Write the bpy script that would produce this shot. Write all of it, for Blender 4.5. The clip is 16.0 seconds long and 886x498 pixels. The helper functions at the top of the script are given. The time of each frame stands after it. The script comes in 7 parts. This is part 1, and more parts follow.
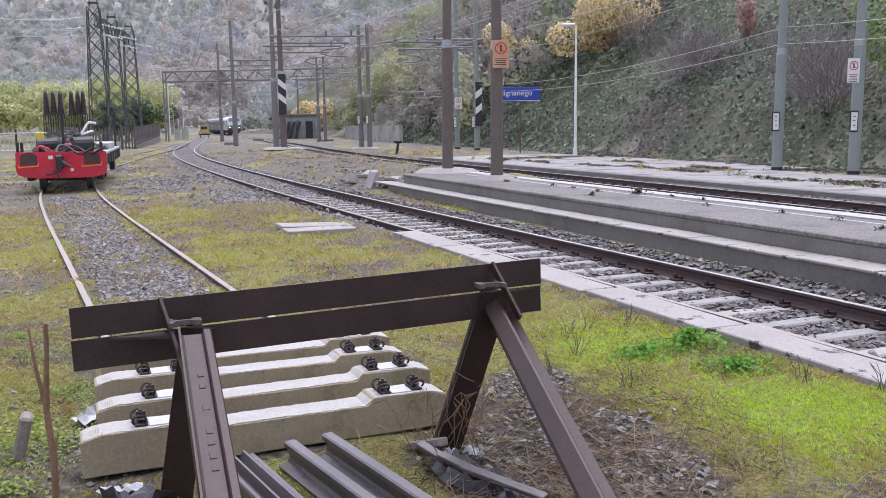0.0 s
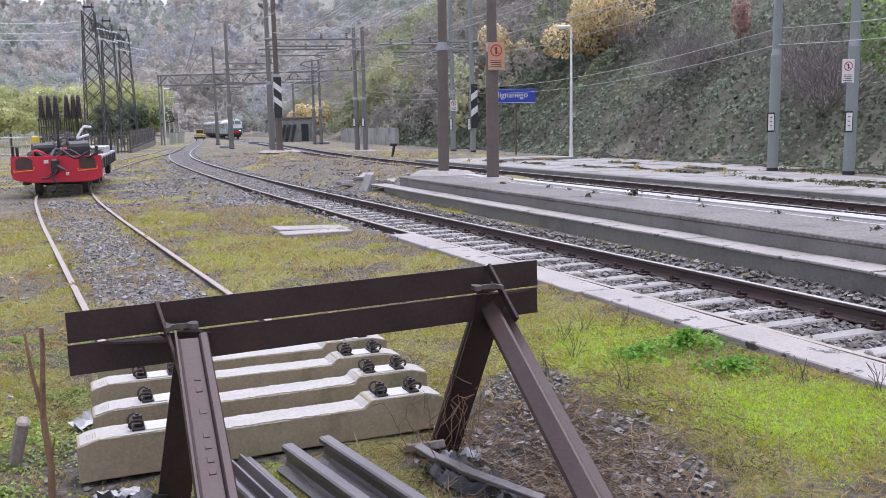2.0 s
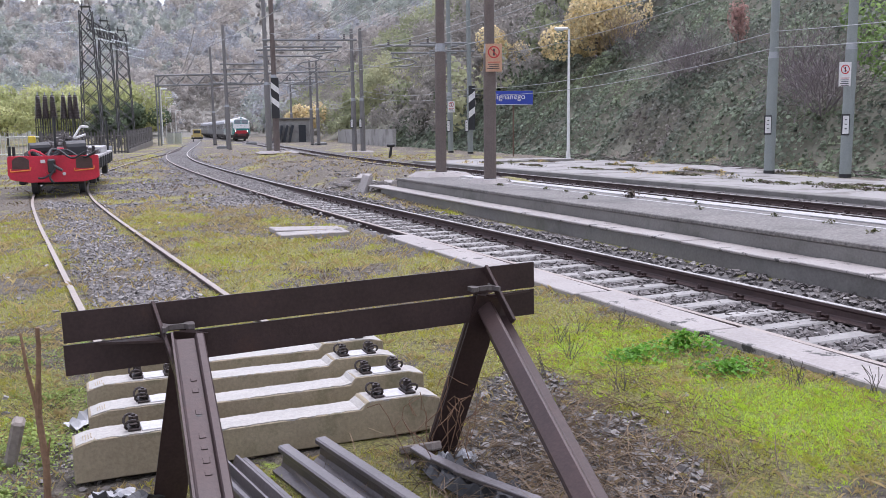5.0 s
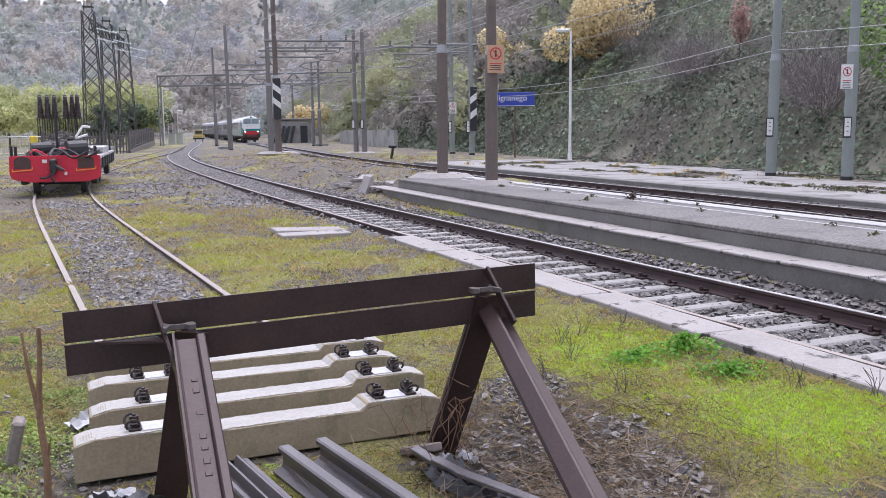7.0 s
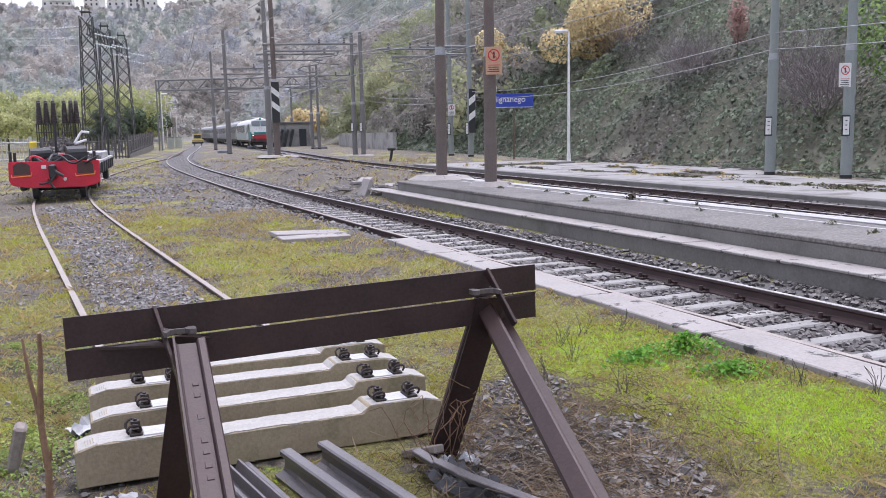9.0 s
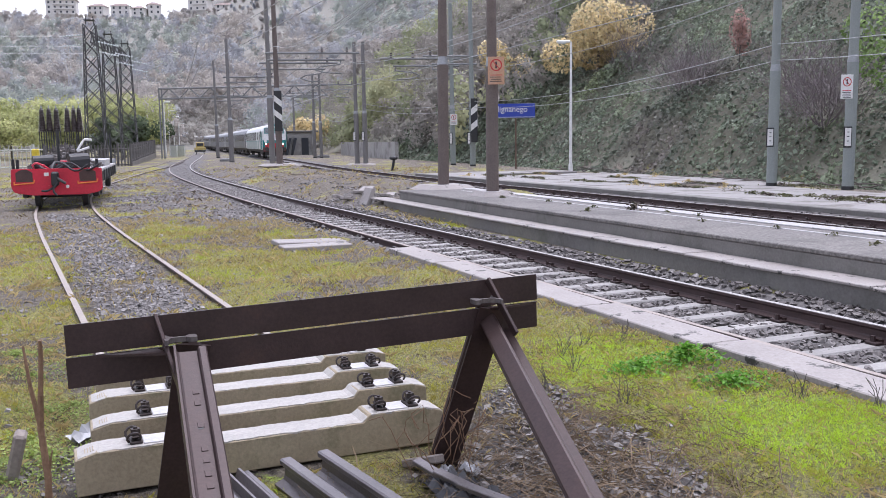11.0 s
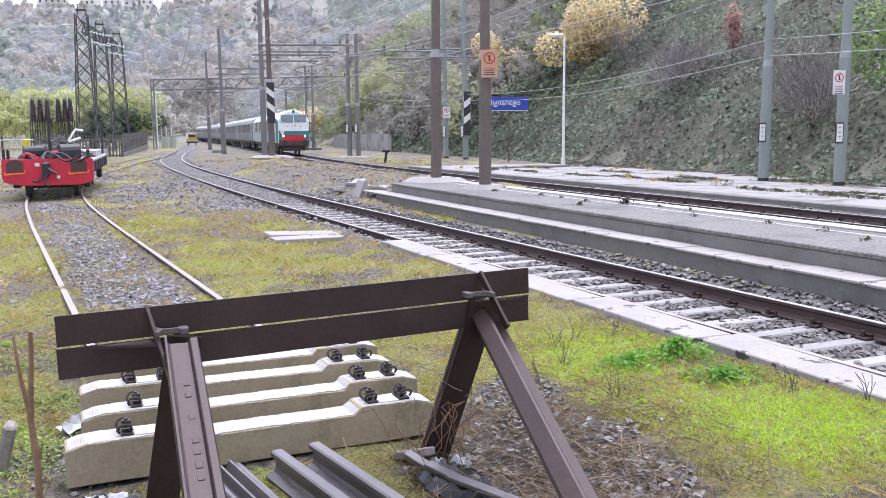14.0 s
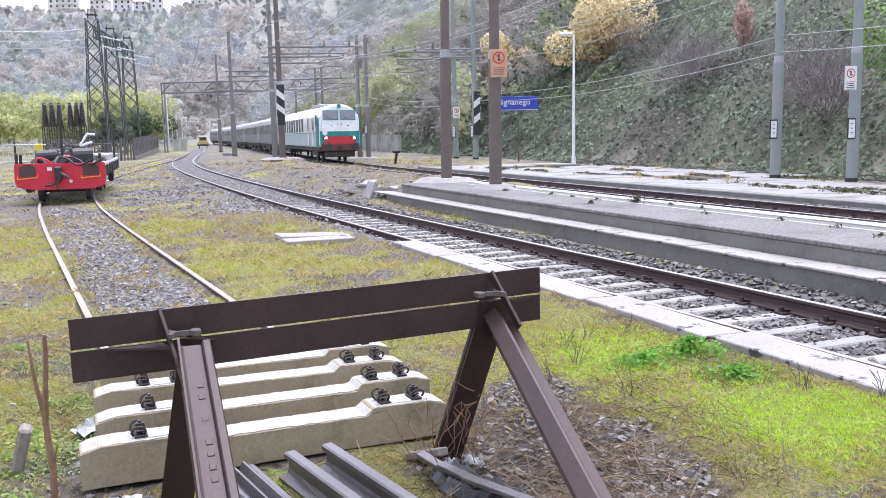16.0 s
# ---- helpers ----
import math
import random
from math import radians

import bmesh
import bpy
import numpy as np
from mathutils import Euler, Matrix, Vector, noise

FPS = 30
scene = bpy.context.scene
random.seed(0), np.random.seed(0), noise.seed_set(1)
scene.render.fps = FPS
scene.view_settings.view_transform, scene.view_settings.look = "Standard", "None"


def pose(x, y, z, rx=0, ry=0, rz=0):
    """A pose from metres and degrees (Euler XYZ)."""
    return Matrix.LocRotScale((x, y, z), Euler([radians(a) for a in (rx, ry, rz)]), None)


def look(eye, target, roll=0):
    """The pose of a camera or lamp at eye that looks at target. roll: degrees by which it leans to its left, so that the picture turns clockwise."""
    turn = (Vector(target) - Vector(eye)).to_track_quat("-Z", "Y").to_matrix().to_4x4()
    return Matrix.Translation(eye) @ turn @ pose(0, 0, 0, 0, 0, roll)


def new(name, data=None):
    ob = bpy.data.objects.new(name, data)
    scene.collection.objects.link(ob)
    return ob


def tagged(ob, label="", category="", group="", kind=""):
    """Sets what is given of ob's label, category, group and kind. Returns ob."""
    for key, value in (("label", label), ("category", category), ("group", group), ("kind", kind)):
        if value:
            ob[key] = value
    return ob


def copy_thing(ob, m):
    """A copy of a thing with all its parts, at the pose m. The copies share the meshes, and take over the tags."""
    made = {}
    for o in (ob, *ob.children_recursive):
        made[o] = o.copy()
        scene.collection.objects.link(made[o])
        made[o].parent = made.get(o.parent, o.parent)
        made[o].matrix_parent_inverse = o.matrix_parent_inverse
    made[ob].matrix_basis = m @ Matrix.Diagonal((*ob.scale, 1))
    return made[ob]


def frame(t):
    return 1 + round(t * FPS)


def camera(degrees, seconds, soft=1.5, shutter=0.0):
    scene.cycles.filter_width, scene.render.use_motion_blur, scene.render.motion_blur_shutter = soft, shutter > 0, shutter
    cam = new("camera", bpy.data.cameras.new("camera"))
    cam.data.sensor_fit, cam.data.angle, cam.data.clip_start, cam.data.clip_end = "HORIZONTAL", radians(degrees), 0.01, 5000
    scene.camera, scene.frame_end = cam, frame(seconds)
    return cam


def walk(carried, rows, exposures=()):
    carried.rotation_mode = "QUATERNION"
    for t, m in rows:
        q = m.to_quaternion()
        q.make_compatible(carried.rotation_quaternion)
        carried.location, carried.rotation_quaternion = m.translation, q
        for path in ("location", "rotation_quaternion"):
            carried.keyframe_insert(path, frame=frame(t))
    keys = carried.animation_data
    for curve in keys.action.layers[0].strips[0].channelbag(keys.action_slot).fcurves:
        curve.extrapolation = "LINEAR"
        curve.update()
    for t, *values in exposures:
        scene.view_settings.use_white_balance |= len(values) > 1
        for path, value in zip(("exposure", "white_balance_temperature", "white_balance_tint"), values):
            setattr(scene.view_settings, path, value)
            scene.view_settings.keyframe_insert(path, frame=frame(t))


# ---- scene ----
cam = camera(52.3, 16.0, 0.7)
EYE = (0.0, 0.0, 1.8)
PATH = [
    (0.0, pose(*EYE, 82.100, 0.700, -0.000)),
    (0.5, pose(*EYE, 82.199, 0.709, -0.012)),
    (1.0, pose(*EYE, 82.302, 0.747, -0.136)),
    (1.5, pose(*EYE, 82.288, 0.898, -0.137)),
    (2.0, pose(*EYE, 82.241, 0.968, -0.265)),
    (2.5, pose(*EYE, 81.966, 1.031, -0.397)),
    (3.0, pose(*EYE, 81.878, 0.777, -0.275)),
    (3.5, pose(*EYE, 81.700, 0.675, -0.357)),
    (4.0, pose(*EYE, 82.002, 0.789, -0.524)),
    (6.5, pose(*EYE, 82.415, 0.631, -0.258)),
    (7.0, pose(*EYE, 82.398, 0.556, -0.328)),
    (7.5, pose(*EYE, 82.443, 0.757, -0.459)),
    (8.0, pose(*EYE, 82.440, 0.854, -0.457)),
    (8.5, pose(*EYE, 82.394, 1.014, -0.423)),
    (9.0, pose(*EYE, 82.523, 1.069, -0.403)),
    (11.5, pose(*EYE, 83.151, 0.752, -0.259)),
    (12.0, pose(*EYE, 83.150, 0.770, -0.276)),
    (12.5, pose(*EYE, 82.730, 0.545, -0.549)),
    (13.0, pose(*EYE, 82.654, 0.282, -0.685)),
    (13.5, pose(*EYE, 82.567, 0.318, -0.445)),
    (14.0, pose(*EYE, 82.669, 0.393, -0.726)),
    (14.5, pose(*EYE, 82.583, 0.564, -0.368)),
    (15.0, pose(*EYE, 82.578, 0.638, -0.061)),
    (15.5, pose(*EYE, 82.758, 0.820, -0.184)),
    (16.0, pose(*EYE, 82.692, 1.005, -0.098)),
]
EXPOSURES = [(0.0, 1.0, 5900, 20), (13.3, 1.0, 5900, 20), (14.2, 1.48, 5800, 18), (16.0, 1.52, 5800, 17)]
walk(cam, PATH, EXPOSURES)

# ---- light: an overcast sky ----
world = bpy.data.worlds.new("overcast_sky")
scene.world = world
world.use_nodes = True
wn = world.node_tree
sky = wn.nodes.new("ShaderNodeTexSky")
sky.sky_type, sky.sun_disc, sky.sun_elevation, sky.sun_rotation = "NISHITA", False, radians(70), radians(30)
sky.air_density, sky.dust_density = 1.0, 2.0
soft_sky = wn.nodes.new("ShaderNodeHueSaturation")
soft_sky.inputs["Saturation"].default_value = 0.25
wn.links.new(sky.outputs["Color"], soft_sky.inputs["Color"])
wn.links.new(soft_sky.outputs["Color"], wn.nodes["Background"].inputs["Color"])
wn.nodes["Background"].inputs["Strength"].default_value = 0.15
sun = new("sun", bpy.data.lights.new("sun", "SUN"))
sun.data.energy, sun.data.angle, sun.data.color = 1.3, radians(60), (1.0, 0.97, 0.94)
sun.matrix_world = look((8, 14, 70), (0, 0, 0))

# ---- plan: s runs along the platforms, w across them ----
def sw(s, w, z=0.0):
    return Vector((-0.37 * s + 0.929 * w, 0.929 * s + 0.37 * w, z))


YAW_P = math.degrees(math.atan2(0.37, 0.929))


def lerp_table(table, v):
    if v <= table[0][0]:
        (a, fa), (b, fb) = table[0], table[1]
    else:
        (a, fa), (b, fb) = table[-2], table[-1]
        for k in range(len(table) - 1):
            if v <= table[k + 1][0]:
                (a, fa), (b, fb) = table[k], table[k + 1]
                break
    return fa + (fb - fa) * (v - a) / (b - a)


def smooth_table(table, v, r):
    return sum(lerp_table(table, v + r * k / 3.0) for k in range(-3, 4)) / 7.0


# centre lines: w by s for the loop track and the main track, x by y for the siding
LOOP = [(-6, 6.55), (6, 6.25), (12.7, 6.0), (21.4, 5.74), (30, 5.52), (45, 5.6), (58, 6.0), (72, 7.2), (85, 8.9), (120, 14.0), (170, 20.8), (260, 33.0)]
MAIN = [(-40, 14.9), (0, 14.8), (30, 14.8), (40, 14.9), (50, 15.3), (62, 16.2), (76, 18.0), (104, 20.9), (128, 23.4), (176, 28.0), (214, 31.4), (260, 34.0), (330, 33.0), (420, 24.0)]
SIDING = [(5.0, -0.83), (9.65, -3.09), (21, -8.6), (27, -11.3), (33, -13.5), (40, -15.6), (50, -17.9), (63, -20.6), (72, -22.2), (80, -23.9), (100, -28.6)]


def loop_at(s):
    return sw(s, smooth_table(LOOP, s, 6))


def main_at(s):
    return sw(s, smooth_table(MAIN, s, 14))


def siding_at(y):
    return Vector((smooth_table(SIDING, y, 4), y, 0))


# ---- mesh helpers ----
def part(name, bm, material, parent=None, label="", smooth=False):
    me = bpy.data.meshes.new(name)
    bm.normal_update()
    bm.to_mesh(me)
    bm.free()
    me.materials.append(material)
    if smooth:
        me.polygons.foreach_set("use_smooth", [True] * len(me.polygons))
    ob = new(name, me)
    if parent:
        ob.parent = parent
    if label:
        ob["label"] = label
    return ob


def raw(name, verts, faces, material, parent=None, label="", smooth=False):
    me = bpy.data.meshes.new(name)
    me.from_pydata([tuple(v) for v in verts], [], faces)
    me.update()
    me.materials.append(material)
    if smooth:
        me.polygons.foreach_set("use_smooth", [True] * len(me.polygons))
    ob = new(name, me)
    if parent:
        ob.parent = parent
    if label:
        ob["label"] = label
    return ob


def thing(name, m, label, category, group=""):
    ob = new(name)
    ob.empty_display_size = 0.2
    ob.matrix_world = m
    return tagged(ob, label, category, group)


def box(bm, c, size, m=None, bevel=0.0):
    mat = Matrix.Translation(c) @ Matrix.Diagonal((*size, 1))
    if m is not None:
        mat = m @ mat
    g = bmesh.ops.create_cube(bm, size=1.0, matrix=mat)
    if bevel:
        edges = list({e for v in g["verts"] for e in v.link_edges})
        bmesh.ops.bevel(bm, geom=edges, offset=bevel, segments=1, affect="EDGES")
    return bm


def boxed(c, size, m=None, bevel=0.0):
    return box(bmesh.new(), c, size, m, bevel)


def tube(bm, a, b, r0, r1=None, n=10, caps=True):
    a, b = Vector(a), Vector(b)
    r1 = r0 if r1 is None else r1
    d = b - a
    m = Matrix.Translation((a + b) / 2) @ d.to_track_quat("Z", "Y").to_matrix().to_4x4()
    bmesh.ops.create_cone(bm, cap_ends=caps, segments=n, radius1=r0, radius2=r1, depth=d.length, matrix=m)
    return bm


def sweep(bm, pts, profile, ups=None, caps=True):
    """A closed profile of (across, up) carried along points; across is to the right of the way."""
    rings = []
    pts = [Vector(p) for p in pts]
    for i, p in enumerate(pts):
        d = (pts[min(i + 1, len(pts) - 1)] - pts[max(i - 1, 0)]).normalized()
        up = Vector((0, 0, 1)) if ups is None else ups
        side = d.cross(up).normalized()
        u = side.cross(d).normalized()
        rings.append([bm.verts.new(p + side * a + u * b) for a, b in profile])
    n = len(profile)
    for r0, r1 in zip(rings, rings[1:]):
        for k in range(n):
            bm.faces.new((r0[k], r0[(k + 1) % n], r1[(k + 1) % n], r1[k]))
    if caps:
        bm.faces.new(rings[0][::-1])
        bm.faces.new(rings[-1])
    return bm


def rail_profile(h=0.16, foot=0.14, head=0.07):
    f, e = foot / 2, head / 2
    right = [(f, -h), (f, -h + 0.012), (0.022, -h + 0.03), (0.009, -h + 0.05), (0.009, -0.052), (e - 0.004, -0.036), (e, -0.03), (e, -0.008), (e - 0.01, 0.0)]
    return right + [(-a, b) for a, b in reversed(right)]


def wire(bm, pts, r=0.012, n=4, ups=None):
    return sweep(bm, pts, [(r * math.cos(6.2832 * k / n), r * math.sin(6.2832 * k / n)) for k in range(n)], ups)


def fbm(x, y, f, o=3):
    return noise.fractal(Vector((x * f, y * f, 3.7)), 0.6, 2.1, o)


# ---- materials ----
def nodes(name):
    m = bpy.data.materials.new(name)
    m.use_nodes = True
    nt = m.node_tree
    return m, nt, nt.nodes["Principled BSDF"], nt.links


def coords(nt):
    tc = nt.nodes.new("ShaderNodeTexCoord")
    return tc.outputs["Object"]


def noise_node(nt, vec, scale, detail=6.0, rough=0.6):
    n = nt.nodes.new("ShaderNodeTexNoise")
    n.inputs["Scale"].default_value, n.inputs["Detail"].default_value, n.inputs["Roughness"].default_value = scale, detail, rough
    nt.links.new(vec, n.inputs["Vector"])
    return n.outputs["Fac"]


def ramp(nt, fac, stops):
    r = nt.nodes.new("ShaderNodeValToRGB")
    el = r.color_ramp.elements
    el[0].position, el[0].color = stops[0][0], (*stops[0][1], 1)
    el[1].position, el[1].color = stops[-1][0], (*stops[-1][1], 1)
    for p, c in stops[1:-1]:
        e = el.new(p)
        e.color = (*c, 1)
    nt.links.new(fac, r.inputs["Fac"])
    return r.outputs["Color"]


def mix(nt, fac, a, b, mode="MIX"):
    n = nt.nodes.new("ShaderNodeMix")
    n.data_type, n.blend_type = "RGBA", mode
    for sock, v in ((n.inputs[0], fac), (n.inputs[6], a), (n.inputs[7], b)):
        if isinstance(v, (int, float)):
            sock.default_value = v
        elif isinstance(v, tuple):
            sock.default_value = (*v, 1)
        else:
            nt.links.new(v, sock)
    return n.outputs[2]


def bump(nt, height, strength, dist):
    b = nt.nodes.new("ShaderNodeBump")
    b.inputs["Strength"].default_value, b.inputs["Distance"].default_value = strength, dist
    nt.links.new(height, b.inputs["Height"])
    return b.outputs["Normal"]


def surface(name, dark, light, scale=3.0, fine=40.0, rough=(0.5, 0.8), bump_d=0.004, metal=0.0, stain=None, stain_scale=1.2, stain_at=(0.55, 0.7), vary=0.0, spec=0.5, grain=0.3):
    """Two scales of colour, a stain, grain relief and uneven gloss."""
    m, nt, bsdf, links = nodes(name)
    v = coords(nt)
    big, small = noise_node(nt, v, scale), noise_node(nt, v, fine, 4)
    col = ramp(nt, big, [(0.3, dark), (0.7, light)])
    col = mix(nt, grain, col, ramp(nt, small, [(0.3, tuple(c * 0.6 for c in dark)), (0.7, tuple(min(1, c * 1.25) for c in light))]))
    if stain:
        col = mix(nt, ramp(nt, noise_node(nt, v, stain_scale, 8, 0.7), [(stain_at[0], (0, 0, 0)), (stain_at[1], (1, 1, 1))]), col, stain)
    if vary:
        oi = nt.nodes.new("ShaderNodeObjectInfo")
        hs = nt.nodes.new("ShaderNodeHueSaturation")
        mp = nt.nodes.new("ShaderNodeMapRange")
        mp.inputs[3].default_value, mp.inputs[4].default_value = 1 - vary, 1 + vary
        links.new(oi.outputs["Random"], mp.inputs[0])
        links.new(mp.outputs[0], hs.inputs["Value"])
        links.new(col, hs.inputs["Color"])
        col = hs.outputs["Color"]
    links.new(col, bsdf.inputs["Base Color"])
    mr = nt.nodes.new("ShaderNodeMapRange")
    mr.inputs[3].default_value, mr.inputs[4].default_value = rough
    links.new(big, mr.inputs[0])
    links.new(mr.outputs[0], bsdf.inputs["Roughness"])
    bsdf.inputs["Metallic"].default_value = metal
    bsdf.inputs["Specular IOR Level"].default_value = spec
    if bump_d:
        links.new(bump(nt, small, 0.6, bump_d), bsdf.inputs["Normal"])
    return m


def island_leaf(name, stops, patch=0.15, rough=0.6, amount=0.55, trans=0.4, fine=0.0):
    """Leaves: hue by patches of the plan, and a little by each leaf."""
    m, nt, bsdf, links = nodes(name)
    geo = nt.nodes.new("ShaderNodeNewGeometry")
    col = ramp(nt, noise_node(nt, coords(nt), patch, 4, 0.6), stops)
    if fine:
        col = mix(nt, 0.5, col, ramp(nt, noise_node(nt, coords(nt), fine, 5, 0.7), [(0.35, tuple(c * 0.55 for c in stops[0][1])), (0.65, tuple(min(1, c * 1.3) for c in stops[1][1]))]))
    hs = nt.nodes.new("ShaderNodeHueSaturation")
    mp = nt.nodes.new("ShaderNodeMapRange")
    mp.inputs[3].default_value, mp.inputs[4].default_value = 1 - amount, 1 + amount
    links.new(geo.outputs["Random Per Island"], mp.inputs[0])
    links.new(mp.outputs[0], hs.inputs["Value"])
    links.new(col, hs.inputs["Color"])
    links.new(hs.outputs["Color"], bsdf.inputs["Base Color"])
    bsdf.inputs["Roughness"].default_value = rough
    bsdf.inputs["Specular IOR Level"].default_value = 0.25
    tr, ms, out = nt.nodes.new("ShaderNodeBsdfTranslucent"), nt.nodes.new("ShaderNodeMixShader"), nt.nodes["Material Output"]
    links.new(hs.outputs["Color"], tr.inputs["Color"])
    ms.inputs[0].default_value = trans
    links.new(bsdf.outputs[0], ms.inputs[1])
    links.new(tr.outputs[0], ms.inputs[2])
    links.new(ms.outputs[0], out.inputs["Surface"])
    return m


def plain(name, col, rough=0.5, metal=0.0, emit=0.0):
    m, nt, bsdf, links = nodes(name)
    v = coords(nt)
    links.new(ramp(nt, noise_node(nt, v, 6.0), [(0.3, tuple(c * 0.85 for c in col)), (0.7, tuple(min(1, c * 1.08) for c in col))]), bsdf.inputs["Base Color"])
    bsdf.inputs["Roughness"].default_value, bsdf.inputs["Metallic"].default_value = rough, metal
    if emit:
        bsdf.inputs["Emission Color"].default_value, bsdf.inputs["Emission Strength"].default_value = (1.0, 0.93, 0.8, 1), emit
    return m


RUST = surface("rusty_rail_steel", (0.030, 0.018, 0.017), (0.060, 0.036, 0.033), 4, 60, (0.32, 0.6), 0.0015, 0.3, (0.09, 0.045, 0.03), 2.0, (0.58, 0.8))
RAIL_SIDE = surface("rail_side_rust", (0.042, 0.026, 0.024), (0.082, 0.05, 0.046), 5, 50, (0.5, 0.75), 0.001, 0.2)
RAIL_TOP = surface("worn_rail_head", (0.34, 0.32, 0.30), (0.50, 0.48, 0.46), 3, 30, (0.35, 0.5), 0.0005, 0.35)
CONCRETE = surface("sleeper_concrete", (0.215, 0.172, 0.108), (0.33, 0.275, 0.185), 2.2, 45, (0.5, 0.8), 0.003, 0, (0.13, 0.125, 0.065), 3.5, (0.54, 0.72), 0.08)
WALL = surface("platform_wall_concrete", (0.13, 0.12, 0.11), (0.21, 0.20, 0.185), 1.4, 30, (0.6, 0.85), 0.004, 0, (0.09, 0.09, 0.075), 0.9, (0.52, 0.72))
PAVE = surface("platform_paving", (0.10, 0.092, 0.086), (0.235, 0.22, 0.205), 1.3, 22, (0.6, 0.9), 0.02, 0, (0.075, 0.07, 0.066), 0.9, (0.5, 0.72), 0.0, 0.35, 0.7)
KERB = surface("kerb_concrete", (0.24, 0.215, 0.20), (0.36, 0.33, 0.31), 1.5, 40, (0.5, 0.75), 0.003, 0, (0.05, 0.047, 0.042), 3.0, (0.60, 0.63))
WHITE_LINE = surface("worn_white_paint", (0.34, 0.33, 0.33), (0.46, 0.45, 0.44), 2.0, 40, (0.5, 0.7), 0.002, 0, (0.36, 0.35, 0.34), 2.0, (0.58, 0.7))
POLE = surface("grey_painted_mast", (0.15, 0.145, 0.14), (0.21, 0.20, 0.195), 0.8, 30, (0.5, 0.7), 0.001, 0, (0.12, 0.09, 0.08), 0.7, (0.6, 0.8))
POLE_RUST = surface("brown_weathered_mast", (0.10, 0.078, 0.07), (0.17, 0.135, 0.12), 0.8, 30, (0.5, 0.75), 0.001, 0, (0.09, 0.06, 0.05), 0.9, (0.5, 0.8))
POLE_GREEN = surface("green_grey_mast", (0.20, 0.225, 0.215), (0.28, 0.305, 0.29), 0.8, 30, (0.5, 0.7), 0.001, 0, (0.2, 0.19, 0.17), 0.7, (0.6, 0.8))
GALV = surface("galvanised_steel", (0.26, 0.27, 0.28), (0.4, 0.41, 0.42), 2.0, 30, (0.4, 0.6), 0.0005, 0.5)
DARK_STEEL = surface("dark_lattice_steel", (0.05, 0.05, 0.05), (0.10, 0.10, 0.10), 2.0, 20, (0.5, 0.7), 0.0005, 0.3)
WIRE = plain("weathered_wire", (0.37, 0.38, 0.37), 0.45, 0.3)
WHITE = plain("white_enamel", (0.78, 0.78, 0.76), 0.4)
BLACK = plain("black_enamel", (0.02, 0.02, 0.022), 0.45)
RED_PAINT = surface("red_wagon_paint", (0.46, 0.012, 0.035), (0.62, 0.02, 0.05), 1.5, 20, (0.3, 0.5), 0.0005, 0, (0.28, 0.03, 0.03), 1.6, (0.62, 0.8))
EARTH = surface("earth", (0.07, 0.055, 0.045), (0.16, 0.13, 0.10), 1.5, 25, (0.7, 0.95), 0.02)
# ---- ground: one sheet out to the hills ----
FOOT = [(-60, 25.5), (25, 24.6), (50, 27.5), (100, 32), (128, 36), (200, 46), (300, 54), (600, 60)]
SIDE_X = lambda y: smooth_table(SIDING, y, 4)
LOOP_N = lambda s: smooth_table(LOOP, s, 6)
MAIN_N = lambda s: smooth_table(MAIN, s, 14)


def ramp01(a, b, v):
    t = min(1.0, max(0.0, (v - a) / (b - a)))
    return t * t * (3 - 2 * t)


def hill(x, y):
    """The wooded bank beside the main track and the valley sides beyond."""
    s, w = -0.37 * x + 0.929 * y, 0.929 * x + 0.37 * y
    d = w - smooth_table(FOOT, s, 10)
    h = 0.0
    if d > 0 and s < 330:
        h = min(d * 0.78, 17 + d * 0.12) * ramp01(0, 2.5, d) * (1 - ramp01(230, 330, s))
    ridge = 77 + 45 * ramp01(-150, -50, x) + 55 * ramp01(-50, 120, x)
    far = min(1.0, max(0.0, (y - 235 + 0.05 * abs(x + 60) + 8 * fbm(x, y, 0.01, 2)) / 322)) ** 1.6 * ridge
    left = ramp01(120, 330, -x + 0.12 * y) * 34
    return max(h, far, left)


def ground_z(x, y):
    s, w = -0.37 * x + 0.929 * y, 0.929 * x + 0.37 * y
    z = -0.045 + 0.03 * fbm(x, y, 0.45) + 0.02 * fbm(x, y, 2.2, 3)
    if -12 < s < 120:
        lo, ma = LOOP_N(s), MAIN_N(s)
        deep = -0.19 if s < 24 else -0.19 + 0.09 * ramp01(24, 34, s)
        z += (deep - z) * ramp01(1.15, 0.9, abs(w - lo)) if s > 24 or w < lo else 0
        if s <= 24 and w >= lo:
            z = -0.19 + 0.16 * ramp01(0.85, 1.35, w - lo)
        z += (0.22 + 0.3 * fbm(x, y, 0.4)) * ramp01(1.3, 2.6, w - lo) * ramp01(1.5, 3.0, ma - w) * ramp01(20, 26, s) * (1 - ramp01(70, 95, s))
        z += (-0.17 - z) * ramp01(1.9, 1.2, abs(w - ma))
    if 3.4 < s < 7.6 and -0.8 < w < 2.6:
        z -= 0.08 * ramp01(3.4, 4.2, s) * ramp01(7.6, 7.0, s) * ramp01(-0.8, -0.2, w) * ramp01(2.6, 2.2, w)
    if s < 17.5 and 3.9 < w < 5.0:
        z += 0.05 * ramp01(3.9, 4.7, w)
    return z + hill(x, y)


